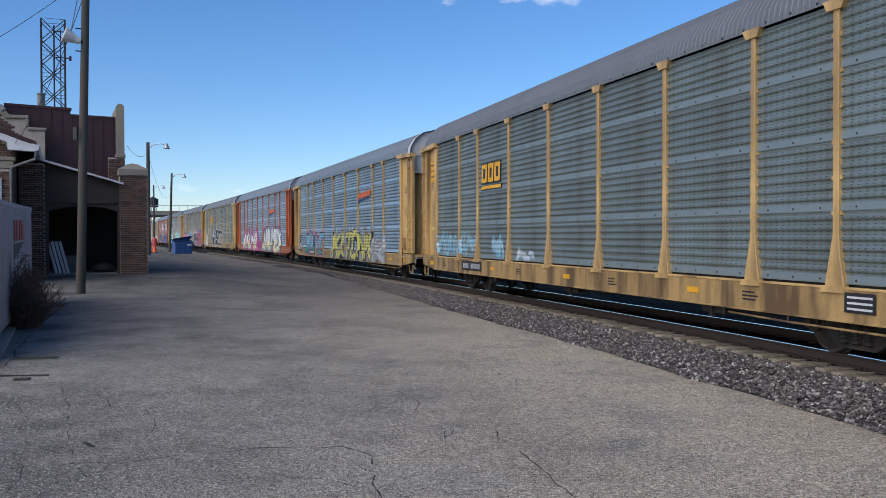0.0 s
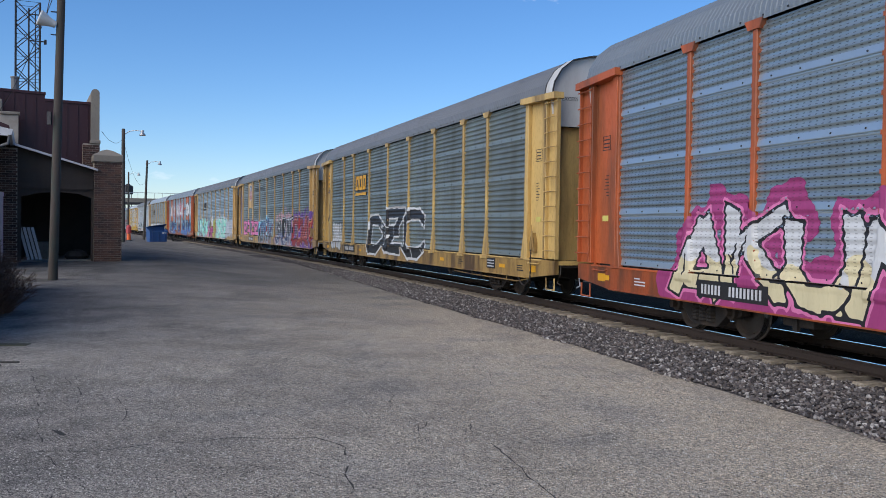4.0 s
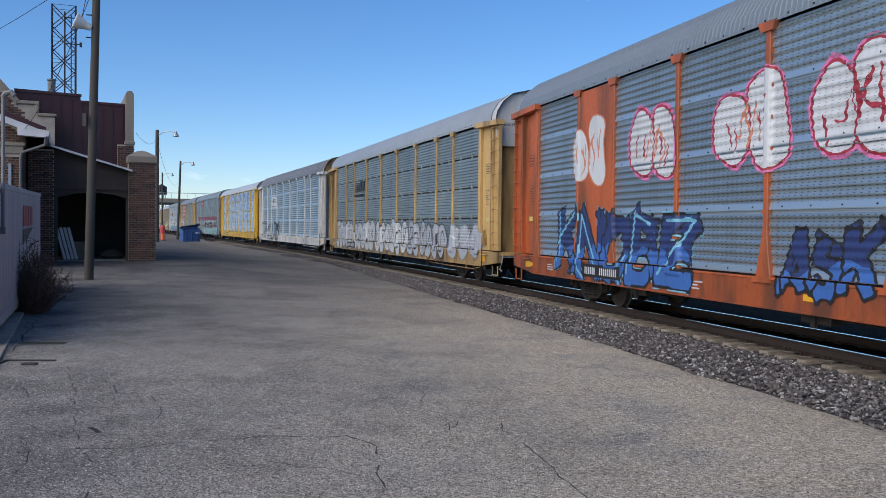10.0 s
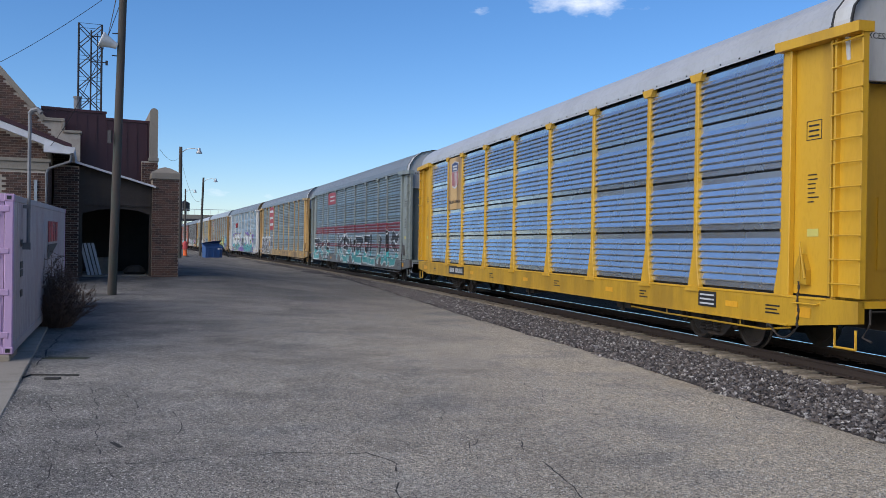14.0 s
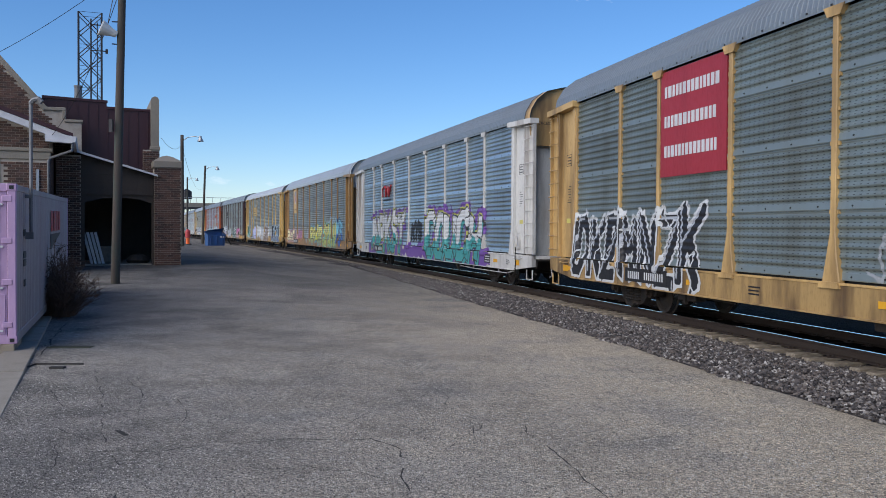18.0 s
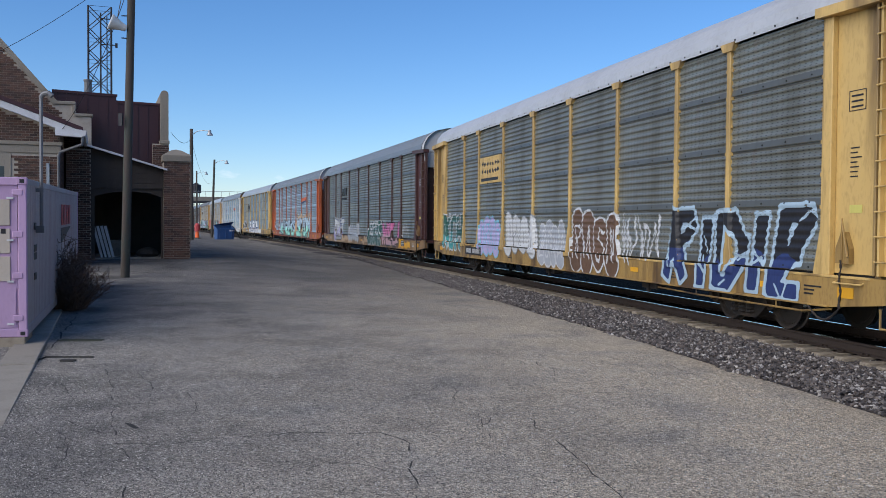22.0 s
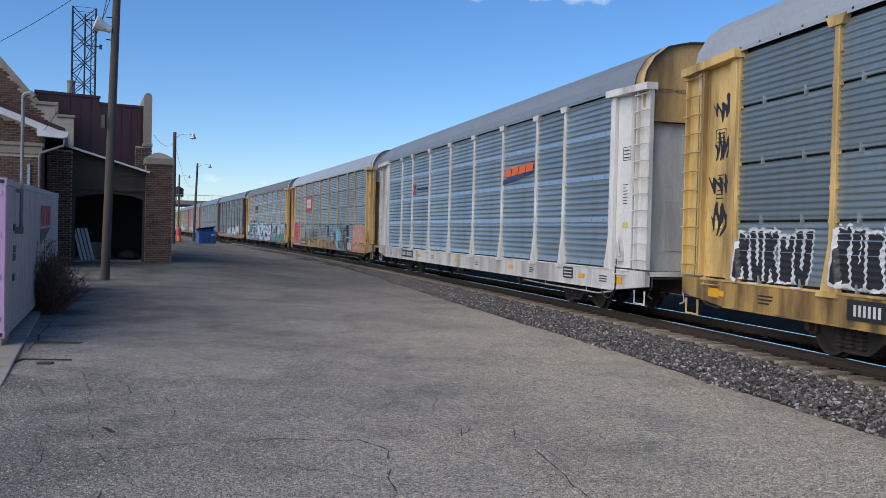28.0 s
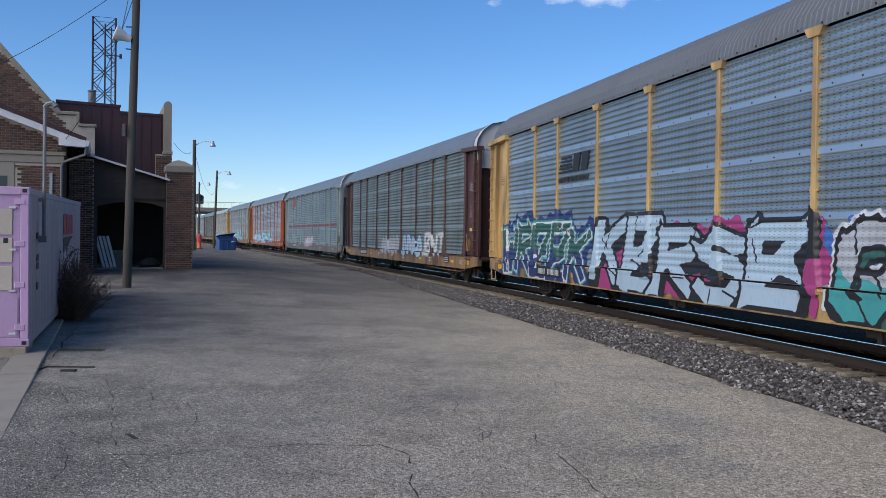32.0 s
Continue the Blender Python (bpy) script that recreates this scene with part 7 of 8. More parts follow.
def swoosh_logo(car, x0, x1, z, h):
    """A rising row of orange slanted blocks over a dark wedge."""
    y = PANEL_Y - 0.028
    up, n = 0.10, 4
    for i in range(n):
        a, b = x0 + (x1 - x0) * i / n, x0 + (x1 - x0) * (i + 0.9) / n
        za, zb = z + up * i / n, z + up * (i + 1) / n
        part("logo_block", Geo().prism([(a, za), (b, zb), (b + 0.09, zb + 0.72 * h), (a + 0.09, za + 0.72 * h)], "y", y - 0.005, y), PAINT["orange"], car, "orange painted block")
    part("logo_wedge", Geo().prism([(x0 - 0.12, z - h * 0.62), (x0 - 0.05, z - h * 0.14), (x1 + 0.1, z + up * 0.9), (x1 - 0.4, z - h * 0.02)], "y", y - 0.005, y), PAINT["navy"], car, "dark blue painted wedge")


def stripes_logo(car, x0, z0, w, h, mat):
    """Dark horizontal bars with slanted blocks, over a line of small bars."""
    y = PANEL_Y - 0.036
    g = Geo()
    for i in range(5):
        g.box(x0 + 0.05 * i, x0 + w * 0.42, y - 0.006, y + 0.02, z0 + h * (0.35 + 0.13 * i), z0 + h * (0.42 + 0.13 * i))
    for i in range(2):
        a = x0 + w * (0.46 + 0.27 * i)
        g.prism([(a, z0 + h * 0.35), (a + w * 0.2, z0 + h * 0.35), (a + w * 0.26, z0 + h), (a + w * 0.06, z0 + h)], "y", y - 0.006, y + 0.02)
    for i in range(8):
        g.box(x0 + w * i / 8, x0 + w * (i + 0.7) / 8, y - 0.006, y + 0.02, z0, z0 + h * 0.16)
    part("painted_logo", g, mat, car)


def bars_text(car, x0, x1, z0, z1, rows_, mat, y=PANEL_Y - 0.042):
    g = Geo()
    rng = random.Random(int(x0 * 100))
    for r in range(rows_):
        h = (z1 - z0) / rows_
        zz = z1 - (r + 1) * h
        x = x0
        while x < x1 - 0.1:
            w = rng.uniform(0.08, 0.14)
            g.box(x, min(x + w, x1), y - 0.006, y + 0.02, zz + h * 0.32, zz + h * 0.70)
            x += w + 0.05
    tagged(part("painted_text", g, mat, car), kind="stuff")


def door_placard(car):
    """A yellow placard with lines of plain bars on the tail door."""
    pl = part("placard", Geo().box(-12.78, -12.14, -1.421, -1.411, 3.76, 4.56), PAINT["signal"], car, "yellow placard with a dark rim and plain bars")
    rim = Geo()
    for x0, x1, z0, z1 in ((-12.76, -12.16, 3.78, 3.795), (-12.76, -12.16, 4.525, 4.54), (-12.76, -12.745, 3.78, 4.54), (-12.175, -12.16, 3.78, 4.54)):
        rim.box(x0, x1, -1.424, -1.421, z0, z1)
    part("placard_rim", rim, PAINT["brown"], pl)
    bars_text(pl, -12.68, -12.22, 3.86, 4.48, 3, PAINT["black"], -1.419)


# ---- the cars, from the head of the train back ----
keyed_wheelsets()
stencil = lettering("notice", "EXCESS HEIGHT CAR", 0.13, PAINT["black"], None, pose(0, 0, 0))
CACHE["notice"] = stencil.data
bpy.data.objects.remove(stencil)
TRAIN = {}


def car_of(k, fr, pan, kind, roof, label):
    TRAIN[k] = build_car(k, fr, pan, kind, roof, label)
    return TRAIN[k]


def paint_on(k, wall, kind, label="spray-painted graffiti", flats=()):
    wall.onto(TRAIN[k], kind, label, flats)


def build_train():
    buff = "covered auto-rack rail car with buff posts and grey perforated panels"
    car_of(-1, "buff", "dark", "perf", "dark", buff)
    c = car_of(0, "buff", "dark", "perf", "dark", "buff and sooty grey rack car with pale blue scrawls")
    block_logo(c, -6.7, 3.2, 1.75, 0.75, PAINT["signal"])
    door_placard(c)
    w = Wall(-12.0, -2.2, 0.9, 2.2, 1)
    for i, (a, b, z0, z1) in enumerate(((-11.7, -9.3, 1.1, 1.95), (-9.15, -7.3, 1.1, 1.95), (-5.9, -4.7, 1.1, 1.8), (-3.7, -2.4, 1.1, 1.45))):
        w.scrawl(a, b, z0, z1, "sky" if i < 3 else "white", 16, 0.035).scrawl(a, b, z0, z1, "ice", 11, 0.03)
    paint_on(0, w, "perf")
    c = car_of(1, "buff", "silver", "perf", "mid", "buff-posted silver rack car with yellow and blue graffiti")
    swoosh_logo(c, 4.4, 6.8, 3.6, 0.36)
    w = Wall(-12.6, 9.7, 0.60, 2.4, 2)
    w.bubble(-12.1, -10.75, 0.9, 1.9, 2, "grey", "black")
    w.word("ANVIE", -9.7, -4.2, 0.68, 1.95, "sky", "teal", "black", "pink", None, 0.13, jag=True)
    w.word("KATCNK", -1.4, 7.1, 0.62, 2.1, "yellow", None, "black", "silver", "grey", 0.17, jag=True, drop="black")
    w.word("K", 7.3, 9.3, 0.65, 1.6, "grey", "silver", "white", None, "grey", 0.16)
    paint_on(1, w, "perf")
    c = car_of(2, "orange", "silver", "perf", "mid", "orange-posted silver rack car with white and magenta graffiti")
    swoosh_logo(c, 4.35, 6.8, 3.55, 0.36)
    w = Wall(-10.4, 10.4, 0.60, 2.6, 4)
    w.block(-9.4, 9.5, 0.60, 1.45, "magenta", 2.5)
    w.word("AKUME", -9.4, -1.6, 0.66, 2.15, "white", "cream", "black", "pink", "magenta", 0.18, jag=True)
    w.word("AKUMES", 1.5, 9.5, 0.62, 2.35, "white", "cream", "black", "teal", "magenta", 0.19, jag=True, drop="teal")
    paint_on(2, w, "perf")
    c = car_of(3, "yellow", "dark", "perf", "dark", "yellow and dark grey rack car with black and white graffiti")
    block_logo(c, -6.7, 3.2, 1.9, 0.85, PAINT["signal"])
    w = Wall(-12.8, 8.5, 0.60, 4.2, 5)
    w.bubble(-11.5, -9.5, 0.75, 2.1, 4, "white", "black", None, 0.03)
    w.word("DEC", -4.2, 3.4, 0.75, 2.45, "black", None, "white", None, None, 0.26, edge=0.10)
    w.scrawl(-12.7, -12.0, 2.0, 2.5, "black", 9).scrawl(-12.7, -12.0, 3.4, 3.7, "navy", 7)
    paint_on(3, w, "perf")
    door_placard(c)
    c = car_of(4, "buff", "dark", "perf", "dark", "buff and dark grey rack car with pink, blue and red graffiti")
    shield_sign(c, -9.0, -7.2, 3.13, 5.0)
    lettering("slogan", "BUILDING", 0.44, PAINT["black"], c, pose(-6.35, PANEL_Y - 0.046, 4.26), "black painted slogan")
    lettering("slogan", "AMERICA", 0.44, PAINT["black"], c, pose(-4.05, PANEL_Y - 0.046, 4.26))
    w = Wall(-13.0, 12.8, 0.60, 4.9, 7)
    w.scrawl(-6.8, -5.4, 2.4, 3.0, "black", 9)
    w.word("EAZE", -11.4, -4.8, 1.12, 2.2, "pink", None, "black", None, None, 0.15, lean=0, edge=0.05, cuts=False)
    w.word("TEMTK", -4.7, 0.5, 0.64, 2.35, "navy", "black", "ice", None, None, 0.19, edge=0.035, jag=True, drop="maroon", shine="sky")
    w.word("SNEAK", 2.2, 7.2, 0.62, 2.2, "black", "navy", "white", "black", "rose", 0.15, edge=0.07, jag=True)
    w.word("COAK", 7.3, 12.6, 0.68, 2.35, "red", None, "black", "rose", "purple", 0.24, shine="coral")
    w.block(-12.93, -11.95, 1.12, 4.62, "blue", 1.2)
    w.scrawl(-12.8, -12.1, 1.3, 2.3, "navy", 7, 0.04).scrawl(-12.8, -12.1, 2.4, 3.4, "sky", 7, 0.03)
    paint_on(4, w, "perf")
    c = car_of(5, "buff", "silver", "perf", "dark", "buff-posted silver rack car with mint green graffiti")
    stripes_logo(c, -7.0, 3.3, 2.2, 0.75, PAINT["black"])
    w = Wall(-11.8, 12.0, 0.60, 2.9, 9)
    w.block(-9.6, -2.5, 0.60, 1.2, "tanp", 2.0)
    w.word("LINSK", -11.2, -3.6, 0.65, 2.55, "mint", "mint", "navy", None, None, 0.19, jag=True, shine="white", drop="lilac")
    w.block(-3.5, 1.5, 0.62, 1.25, "tanp", 2.0).bubble(-3.35, -2.55, 0.66, 2.05, 1, "pink", "brown").bubble(-2.45, -1.5, 0.66, 2.2, 1, "black", "grey")
    w.bubble(-1.35, -0.15, 0.62, 1.9, 1, "magenta", "navy").bubble(-1.3, -0.1, 1.75, 2.75, 1, "white", "black").bubble(0.1, 1.4, 0.62, 2.5, 1, "lime", "green")
    w.word("TENDE", 1.9, 8.0, 0.62, 2.4, "mint", "mint", "teal", "white", "silver", 0.18, jag=True, bands="white")
    w.block(8.1, 11.4, 0.85, 2.25, "silver", 2.4)
    paint_on(5, w, "perf")
    c = car_of(6, "orange", "silver", "perf", "mid", "orange and silver rack car with white bubble shapes and blue graffiti")
    swoosh_logo(c, 4.35, 6.6, 3.6, 0.28)
    w = Wall(-11.6, 11.6, 0.60, 5.0, 10)
    bays = ((7.13, 9.07), (-9.07, -7.13))
    for x0, x1 in bays:
        part("painted_bay", Geo().box(x0, x1, PANEL_Y - 0.041, PANEL_Y - 0.01, 1.11, 5.03), FRAME["orange"], c, "flat orange sheet bay")
    for i, (a, b) in enumerate(((-9.4, -7.55), (-6.2, -4.4), (-3.0, -1.0), (-0.3, 1.5), (1.95, 4.2))):
        w.bubble(a, b, 2.85, 4.35, 2, "white", "red" if i else "coral", "pink" if i else None, 0.05)
        w.scrawl((a + b) / 2 - 0.4, (a + b) / 2 + 0.4, 3.1, 4.0, "coral" if i < 3 else "red", 5)
    for a, b in ((6.75, 8.85), (8.95, 11.0)):
        w.bubble(a, b, 2.85, 4.4, 2, "white", "black", None, 0.09).scrawl(a + 0.6, b - 0.5, 3.2, 4.1, "black", 6, 0.03)
    w.word("KNOBE", -10.3, -3.6, 0.65, 2.2, "navy", "blue", "black", "sky", None, 0.17, jag=True, rim=0.015, shine="sky")
    w.word("45K".replace("4", "A").replace("5", "S"), -1.0, 1.1, 0.85, 1.85, "navy", "blue", "black", None, None, 0.13, jag=True)
    w.word("ANJENK", 2.6, 11.2, 0.62, 2.45, "navy", "blue", "black", "sky", None, 0.2, jag=True, shine="sky", rim=0.02)
    paint_on(6, w, "perf", flats=bays)
    c = car_of(7, "buff", "fine", "fine", "pale", "buff-posted ribbed silver rack car with white bubble graffiti")
    stripes_logo(c, -7.0, 3.3, 2.25, 0.75, PAINT["black"])
    w = Wall(-12.8, 12.6, 0.60, 2.4, 11)
    w.bubble(-11.5, -7.4, 0.68, 2.15, 5, "white", "black", text="EKART").bubble(-7.0, -2.6, 0.66, 2.1, 5, "white", "black", text="EWSAK").bubble(-2.3, 3.2, 0.68, 2.1, 6, "white", "black", text="SRANCE").bubble(3.4, 8.3, 0.68, 2.1, 6, "silver", "black", text="ESKANO")
    w.bubble(8.7, 12.0, 0.8, 1.95, 3, "silver", "grey").scrawl(8.8, 12, 1.2, 2.0, "white", 9)
    w.scrawl(-12.6, -12.0, 1.5, 2.0, "white", 5)
    paint_on(7, w, "fine")
    c = car_of(8, "white", "silver", "perf", "dark", "off-white and silver rack car with a black scrawl")
    plate(c, "sign_board", -7.03, -4.5, 3.2, 4.05, PAINT["white"], label="white sign board with a plain dark mark")
    g = Geo()
    yy = PANEL_Y - 0.046
    g.box(-6.95, -6.2, yy, yy + 0.004, 3.72, 3.78).prism([(-6.2, 3.5), (-6.05, 3.5), (-5.8, 3.95), (-6.05, 3.95)], "y", yy, yy + 0.004).prism([(-5.9, 3.6), (-5.75, 3.6), (-5.4, 3.92), (-5.55, 3.92)], "y", yy, yy + 0.004)
    for i in range(3):
        g.box(-5.4, -4.65 - i * 0.1, yy, yy + 0.004, 3.56 + i * 0.12, 3.62 + i * 0.12)
    g.box(-6.9, -4.7, yy, yy + 0.004, 3.3, 3.36)
    part("painted_logo", g, PAINT["black"], c)
    w = Wall(-12.9, -2.9, 0.60, 2.3, 12)
    w.word("TEMS", -12.0, -7.3, 0.75, 2.05, "grey", None, "black", None, None, 0.05, jag=True, edge=0.05).word("LTUS", -6.8, -3.4, 0.7, 1.95, "black", None, "black", None, None, 0.04, jag=True)
    w.spike([(-12.85, 1.4, -12.1, 1.7, 0.06), (-12.85, 1.75, -12.0, 2.2, 0.06)], "red")
    paint_on(8, w, "perf")
    c = car_of(9, "bright", "bright", "louver", "light", "bright yellow rack car with shiny blue-silver louvred panels")
    shield_sign(c, -9.0, -7.2, 3.1, 5.03, True)
    c = car_of(10, "grey", "greyp", "perf", "mid", "grey rack car with a faded red stripe and graffiti")
    w = Wall(-11.75, 11.75, 1.5, 2.9, 50)
    for z0, z1 in ((2.38, 2.485), (2.525, 2.64), (2.68, 2.81), (1.56, 1.64), (1.68, 1.75)):
        w.block(-11.7, 11.7, z0, z1, "maroon", 0.15)
    paint_on(10, w, "perf", "faded red painted stripe")
    plate(c, "sign_board", -7.0, -4.5, 4.25, 5.0, PAINT["red"], label="red sign board with plain white bars")
    bars_text(c, -6.3, -4.75, 4.36, 4.86, 2, PAINT["white"])
    w = Wall(-12.6, 11.8, 0.60, 2.7, 13)
    w.word("EKS", -12.3, -6.4, 0.65, 2.1, "black", "teal", "white", None, None, 0.16, jag=True)
    w.word("KSNE", -3.6, 3.5, 0.65, 2.2, "black", "teal", "white", None, None, 0.18, jag=True, edge=0.07)
    w.word("ELIAS", 3.9, 11.3, 0.62, 2.3, "black", "teal", "white", None, None, 0.17, edge=0.05, jag=True)
    paint_on(10, w, "perf")
    c = car_of(11, "buff", "dark", "perf", "mid", "buff and dark grey rack car with a red sign")
    plate(c, "sign_board", -7.03, -4.45, 2.9, 5.03, PAINT["red"], label="red sign board with three lines of plain white bars")
    bars_text(c, -6.85, -4.7, 3.1, 4.9, 3, PAINT["white"])
    w = Wall(-12.2, 3.2, 0.60, 2.4, 14)
    w.word("DKEMNZK", -11.8, -5.3, 0.62, 2.2, "black", None, "white", None, None, 0.13, jag=True, edge=0.07, shine="silver")
    w.scrawl(-0.8, 2.6, 1.0, 1.9, "grey", 13, 0.025)
    paint_on(11, w, "perf")
    c = car_of(12, "white", "silver", "perf", "mid", "off-white and silver rack car with purple, teal and white graffiti")
    g = Geo()
    yy = PANEL_Y - 0.040
    g.path([(-6.75, yy, 3.45), (-6.85, yy, 3.85), (-6.35, yy, 3.95), (-6.15, yy, 3.85), (-6.05, yy, 3.45), (-5.65, yy, 3.9), (-5.45, yy, 3.45), (-5.0, yy, 3.95)], 0.05, 6)
    part("painted_logo", g, PAINT["red"], c)
    bars_text(c, -6.8, -4.9, 3.18, 3.34, 1, PAINT["black"], PANEL_Y - 0.036)
    w = Wall(-10.4, 10.6, 0.60, 2.8, 15)
    w.block(-10.0, 9.9, 0.60, 1.15, "purple", 2.6)
    w.word("NEKST", -9.2, -2.3, 0.62, 2.5, "white", "teal", "black", "lime", "purple", 0.19, jag=True)
    w.word("KYS", -1.0, 0.8, 1.3, 2.15, "black", None, "black", None, None, 0.09)
    w.word("COUCH", 1.5, 8.7, 0.62, 2.45, "white", "teal", "black", "lime", "purple", 0.24, drop="teal")
    paint_on(12, w, "perf")
    c = car_of(13, "tan", "brownish", "perf", "pale", "tan and rust-stained rack car with yellow and blue graffiti")
    shield_sign(c, -9.0, -7.2, 3.1, 5.0, True)
    w = Wall(-12.4, 11.0, 0.60, 2.7, 16)
    w.word("EAME", -11.9, -8.8, 0.85, 1.75, "cream", None, "black", "rose", None, 0.12, jag=True)
    w.scrawl(-8.6, -6.6, 0.9, 1.9, "rose", 12, 0.04).scrawl(-6.6, -4.6, 0.9, 1.9, "pink", 12, 0.04).bubble(-2.9, -2.0, 0.8, 2.1, 1, "grey", "brown")
    w.word("RPAR", -1.05, 3.7, 0.75, 2.1, "yellow", "lime", "black", "sky", None, 0.15, jag=True)
    w.word("SPAIN", 4.4, 9.0, 0.65, 2.35, "yellow", "lime", "black", "mint", None, 0.17, jag=True)
    w.word("YS", 8.6, 10.6, 0.8, 2.4, "sky", "blue", "navy", None, None, 0.2, jag=True).scrawl(6.0, 8.8, 2.2, 2.6, "ice", 9, 0.05)
    paint_on(13, w, "perf")
    c = car_of(14, "yellow", "brownish", "perf", "light", "yellow and rust-stained rack car with green, lilac and black graffiti")
    plate(c, "sign_board", -6.95, -4.5, 3.2, 4.1, FRAME["yellow"], label="peeling yellow sign panel")
    g = Geo()
    yy = PANEL_Y - 0.046
    rng = random.Random(8)
    for i in range(14):
        x, z = -6.72 + (i % 7) * 0.29 + rng.uniform(0, 0.06), 3.50 + 0.27 * (i // 7) + rng.uniform(-0.03, 0.03)
        q = [rng.uniform(0.06, 0.15) for _ in range(6)]
        g.prism([(x + 0.12 + q[k] * math.cos(k * math.pi / 3), z + 0.1 + 0.7 * q[k] * math.sin(k * math.pi / 3)) for k in range(6)], "y", yy, yy + 0.004)
    g.box(-6.75, -4.8, yy, yy + 0.004, 3.28, 3.38)
    part("painted_logo", g, PAINT["black"], c)
    w = Wall(-12.9, 11.6, 0.60, 2.6, 17)
    w.word("KCH", -12.0, -9.3, 0.8, 2.2, "green", "teal", "white", None, None, 0.17, jag=True)
    w.bubble(-7.0, -4.6, 0.75, 2.1, 4, "lilac", "sky", None, 0.05, text="ORKO")
    w.bubble(-4.0, -1.1, 0.9, 2.1, 4, "white", "grey").bubble(-0.8, 1.1, 0.65, 1.95, 4, "silver", "white", text="ESNA")
    w.bubble(1.65, 4.5, 0.62, 2.15, 4, "brown", "white", None, 0.06, text="RASN").scrawl(4.6, 6.5, 0.9, 2.1, "white", 15, 0.03)
    w.word("RIDIE", 6.9, 11.4, 0.62, 2.15, "black", "navy", "ice", None, None, 0.16, edge=0.08)
    paint_on(14, w, "perf")
    c = car_of(15, "brown", "brownish", "perf", "mid", "maroon-brown and dull grey rack car with pink and green graffiti")
    stripes_logo(c, -7.0, 3.3, 1.85, 0.75, PAINT["black"])
    w = Wall(-13.4, 13.4, 0.60, 2.3, 18)
    w.block(-9.0, -3.0, 0.66, 1.0, "tanp", 2.0).block(0, 1.4, 0.66, 1.0, "tanp", 2.0).block(8.9, 11, 0.64, 1.0, "signal", 1.2)
    w.scrawl(-10.6, -9.5, 1.1, 1.7, "silver", 8).word("OHT", -9.3, -6.1, 0.75, 2.0, "white", "lilac", "navy", "white", None, 0.16, jag=True)
    w.bubble(-4.2, -1.0, 0.75, 1.85, 5, "silver", "grey", text="PECKE")
    w.bubble(1.6, 4.8, 0.62, 2.0, 5, "green", "white", None, 0.05).word("EPCK", 1.9, 4.6, 1.2, 1.85, None, None, "white", None, None, 0.012, edge=0.03, cuts=False)
    w.word("WEJ", 5.0, 8.5, 0.66, 1.95, "pink", "rose", "black", None, None, 0.19, jag=True).scrawl(9.2, 10.4, 1.1, 1.8, "white", 9)
    paint_on(15, w, "perf")
    c = car_of(16, "orange", "silver", "perf", "mid", "orange-posted silver rack car with mint graffiti")
    swoosh_logo(c, 4.35, 6.8, 3.55, 0.36)
    w = Wall(-12.4, 9.0, 0.60, 2.6, 19)
    w.scrawl(-12.0, -8.7, 1.0, 1.9, "silver", 16)
    w.word("AIREKS", -7.5, 0.9, 0.65, 2.15, "ice", "mint", "black", None, None, 0.19, drop="black").bubble(1.1, 2.0, 0.9, 1.9, 2, "tanp", "coral")
    w.word("SEIDM", 1.9, 8.4, 0.62, 2.35, "ice", "mint", "black", None, "tanp", 0.22, drop="black")
    paint_on(16, w, "perf")
    c = car_of(17, "yellow", "fine", "fine", "pale", "yellow-posted ribbed silver rack car with black and white graffiti")
    g = Geo()
    yy = PANEL_Y - 0.03
    g.box(-6.7, -6.57, yy, yy + 0.02, 3.2, 4.1).box(-5.23, -5.1, yy, yy + 0.02, 3.2, 4.1)
    for i in range(3):
        g.box(-6.4 + i * 0.38, -6.1 + i * 0.38, yy, yy + 0.02, 3.45, 3.9)
    part("painted_logo", g, PAINT["black"], c)
    w = Wall(-12.9, 8.4, 0.60, 4.8, 20)
    w.word("KUKWU", -11.7, -9.6, 1.1, 2.0, "black", None, "white", None, None, 0.085, edge=0.035, lean=0).word("KUKU", -9.0, -7.6, 1.1, 2.0, "black", None, "white", None, None, 0.085, edge=0.035, lean=0)
    w.scrawl(-7.0, -5.5, 1.2, 2.0, "grey", 12)
    w.block(-5.4, 6.0, 0.64, 1.05, "white", 1.0)
    w.word("SARGH", -5.3, 3.0, 0.75, 2.1, "white", None, "navy", None, None, 0.24, lean=0, edge=0.08, jag=False)
    for z in (3.9, 3.2, 2.5, 1.9):
        w.scrawl(-12.7, -12.1, z, z + 0.55, "black", 7, 0.03)
    paint_on(17, w, "fine")
    c = car_of(18, "white", "silver", "perf", "mid", "clean off-white and silver rack car")
    swoosh_logo(c, 4.5, 6.9, 3.5, 0.34)
    part("painted_logo", Geo().prism([(-7.0, 3.35), (-6.9, 3.35), (-6.5, 3.8), (-6.6, 3.8)], "y", PANEL_Y - 0.042, PANEL_Y - 0.02).prism([(-6.6, 3.35), (-6.5, 3.35), (-6.9, 3.8), (-7.0, 3.8)], "y", PANEL_Y - 0.044, PANEL_Y - 0.02), PAINT["red"], c)
    bars_text(c, -6.3, -4.6, 3.45, 3.7, 1, PAINT["navy"], PANEL_Y - 0.036)
    c = car_of(19, "buff", "pale", "fine", "pale", "buff-posted silver rack car with a red sign and mixed graffiti")
    plate(c, "sign_board", -7.03, -4.6, 3.1, 4.1, PAINT["red"], label="red sign board with a plain white mark")
    g = Geo()
    yy = PANEL_Y - 0.046
    for a in (-6.55, -5.68):
        ring(g, a, a + 0.72, 3.28, 3.90, 0.17, yy)
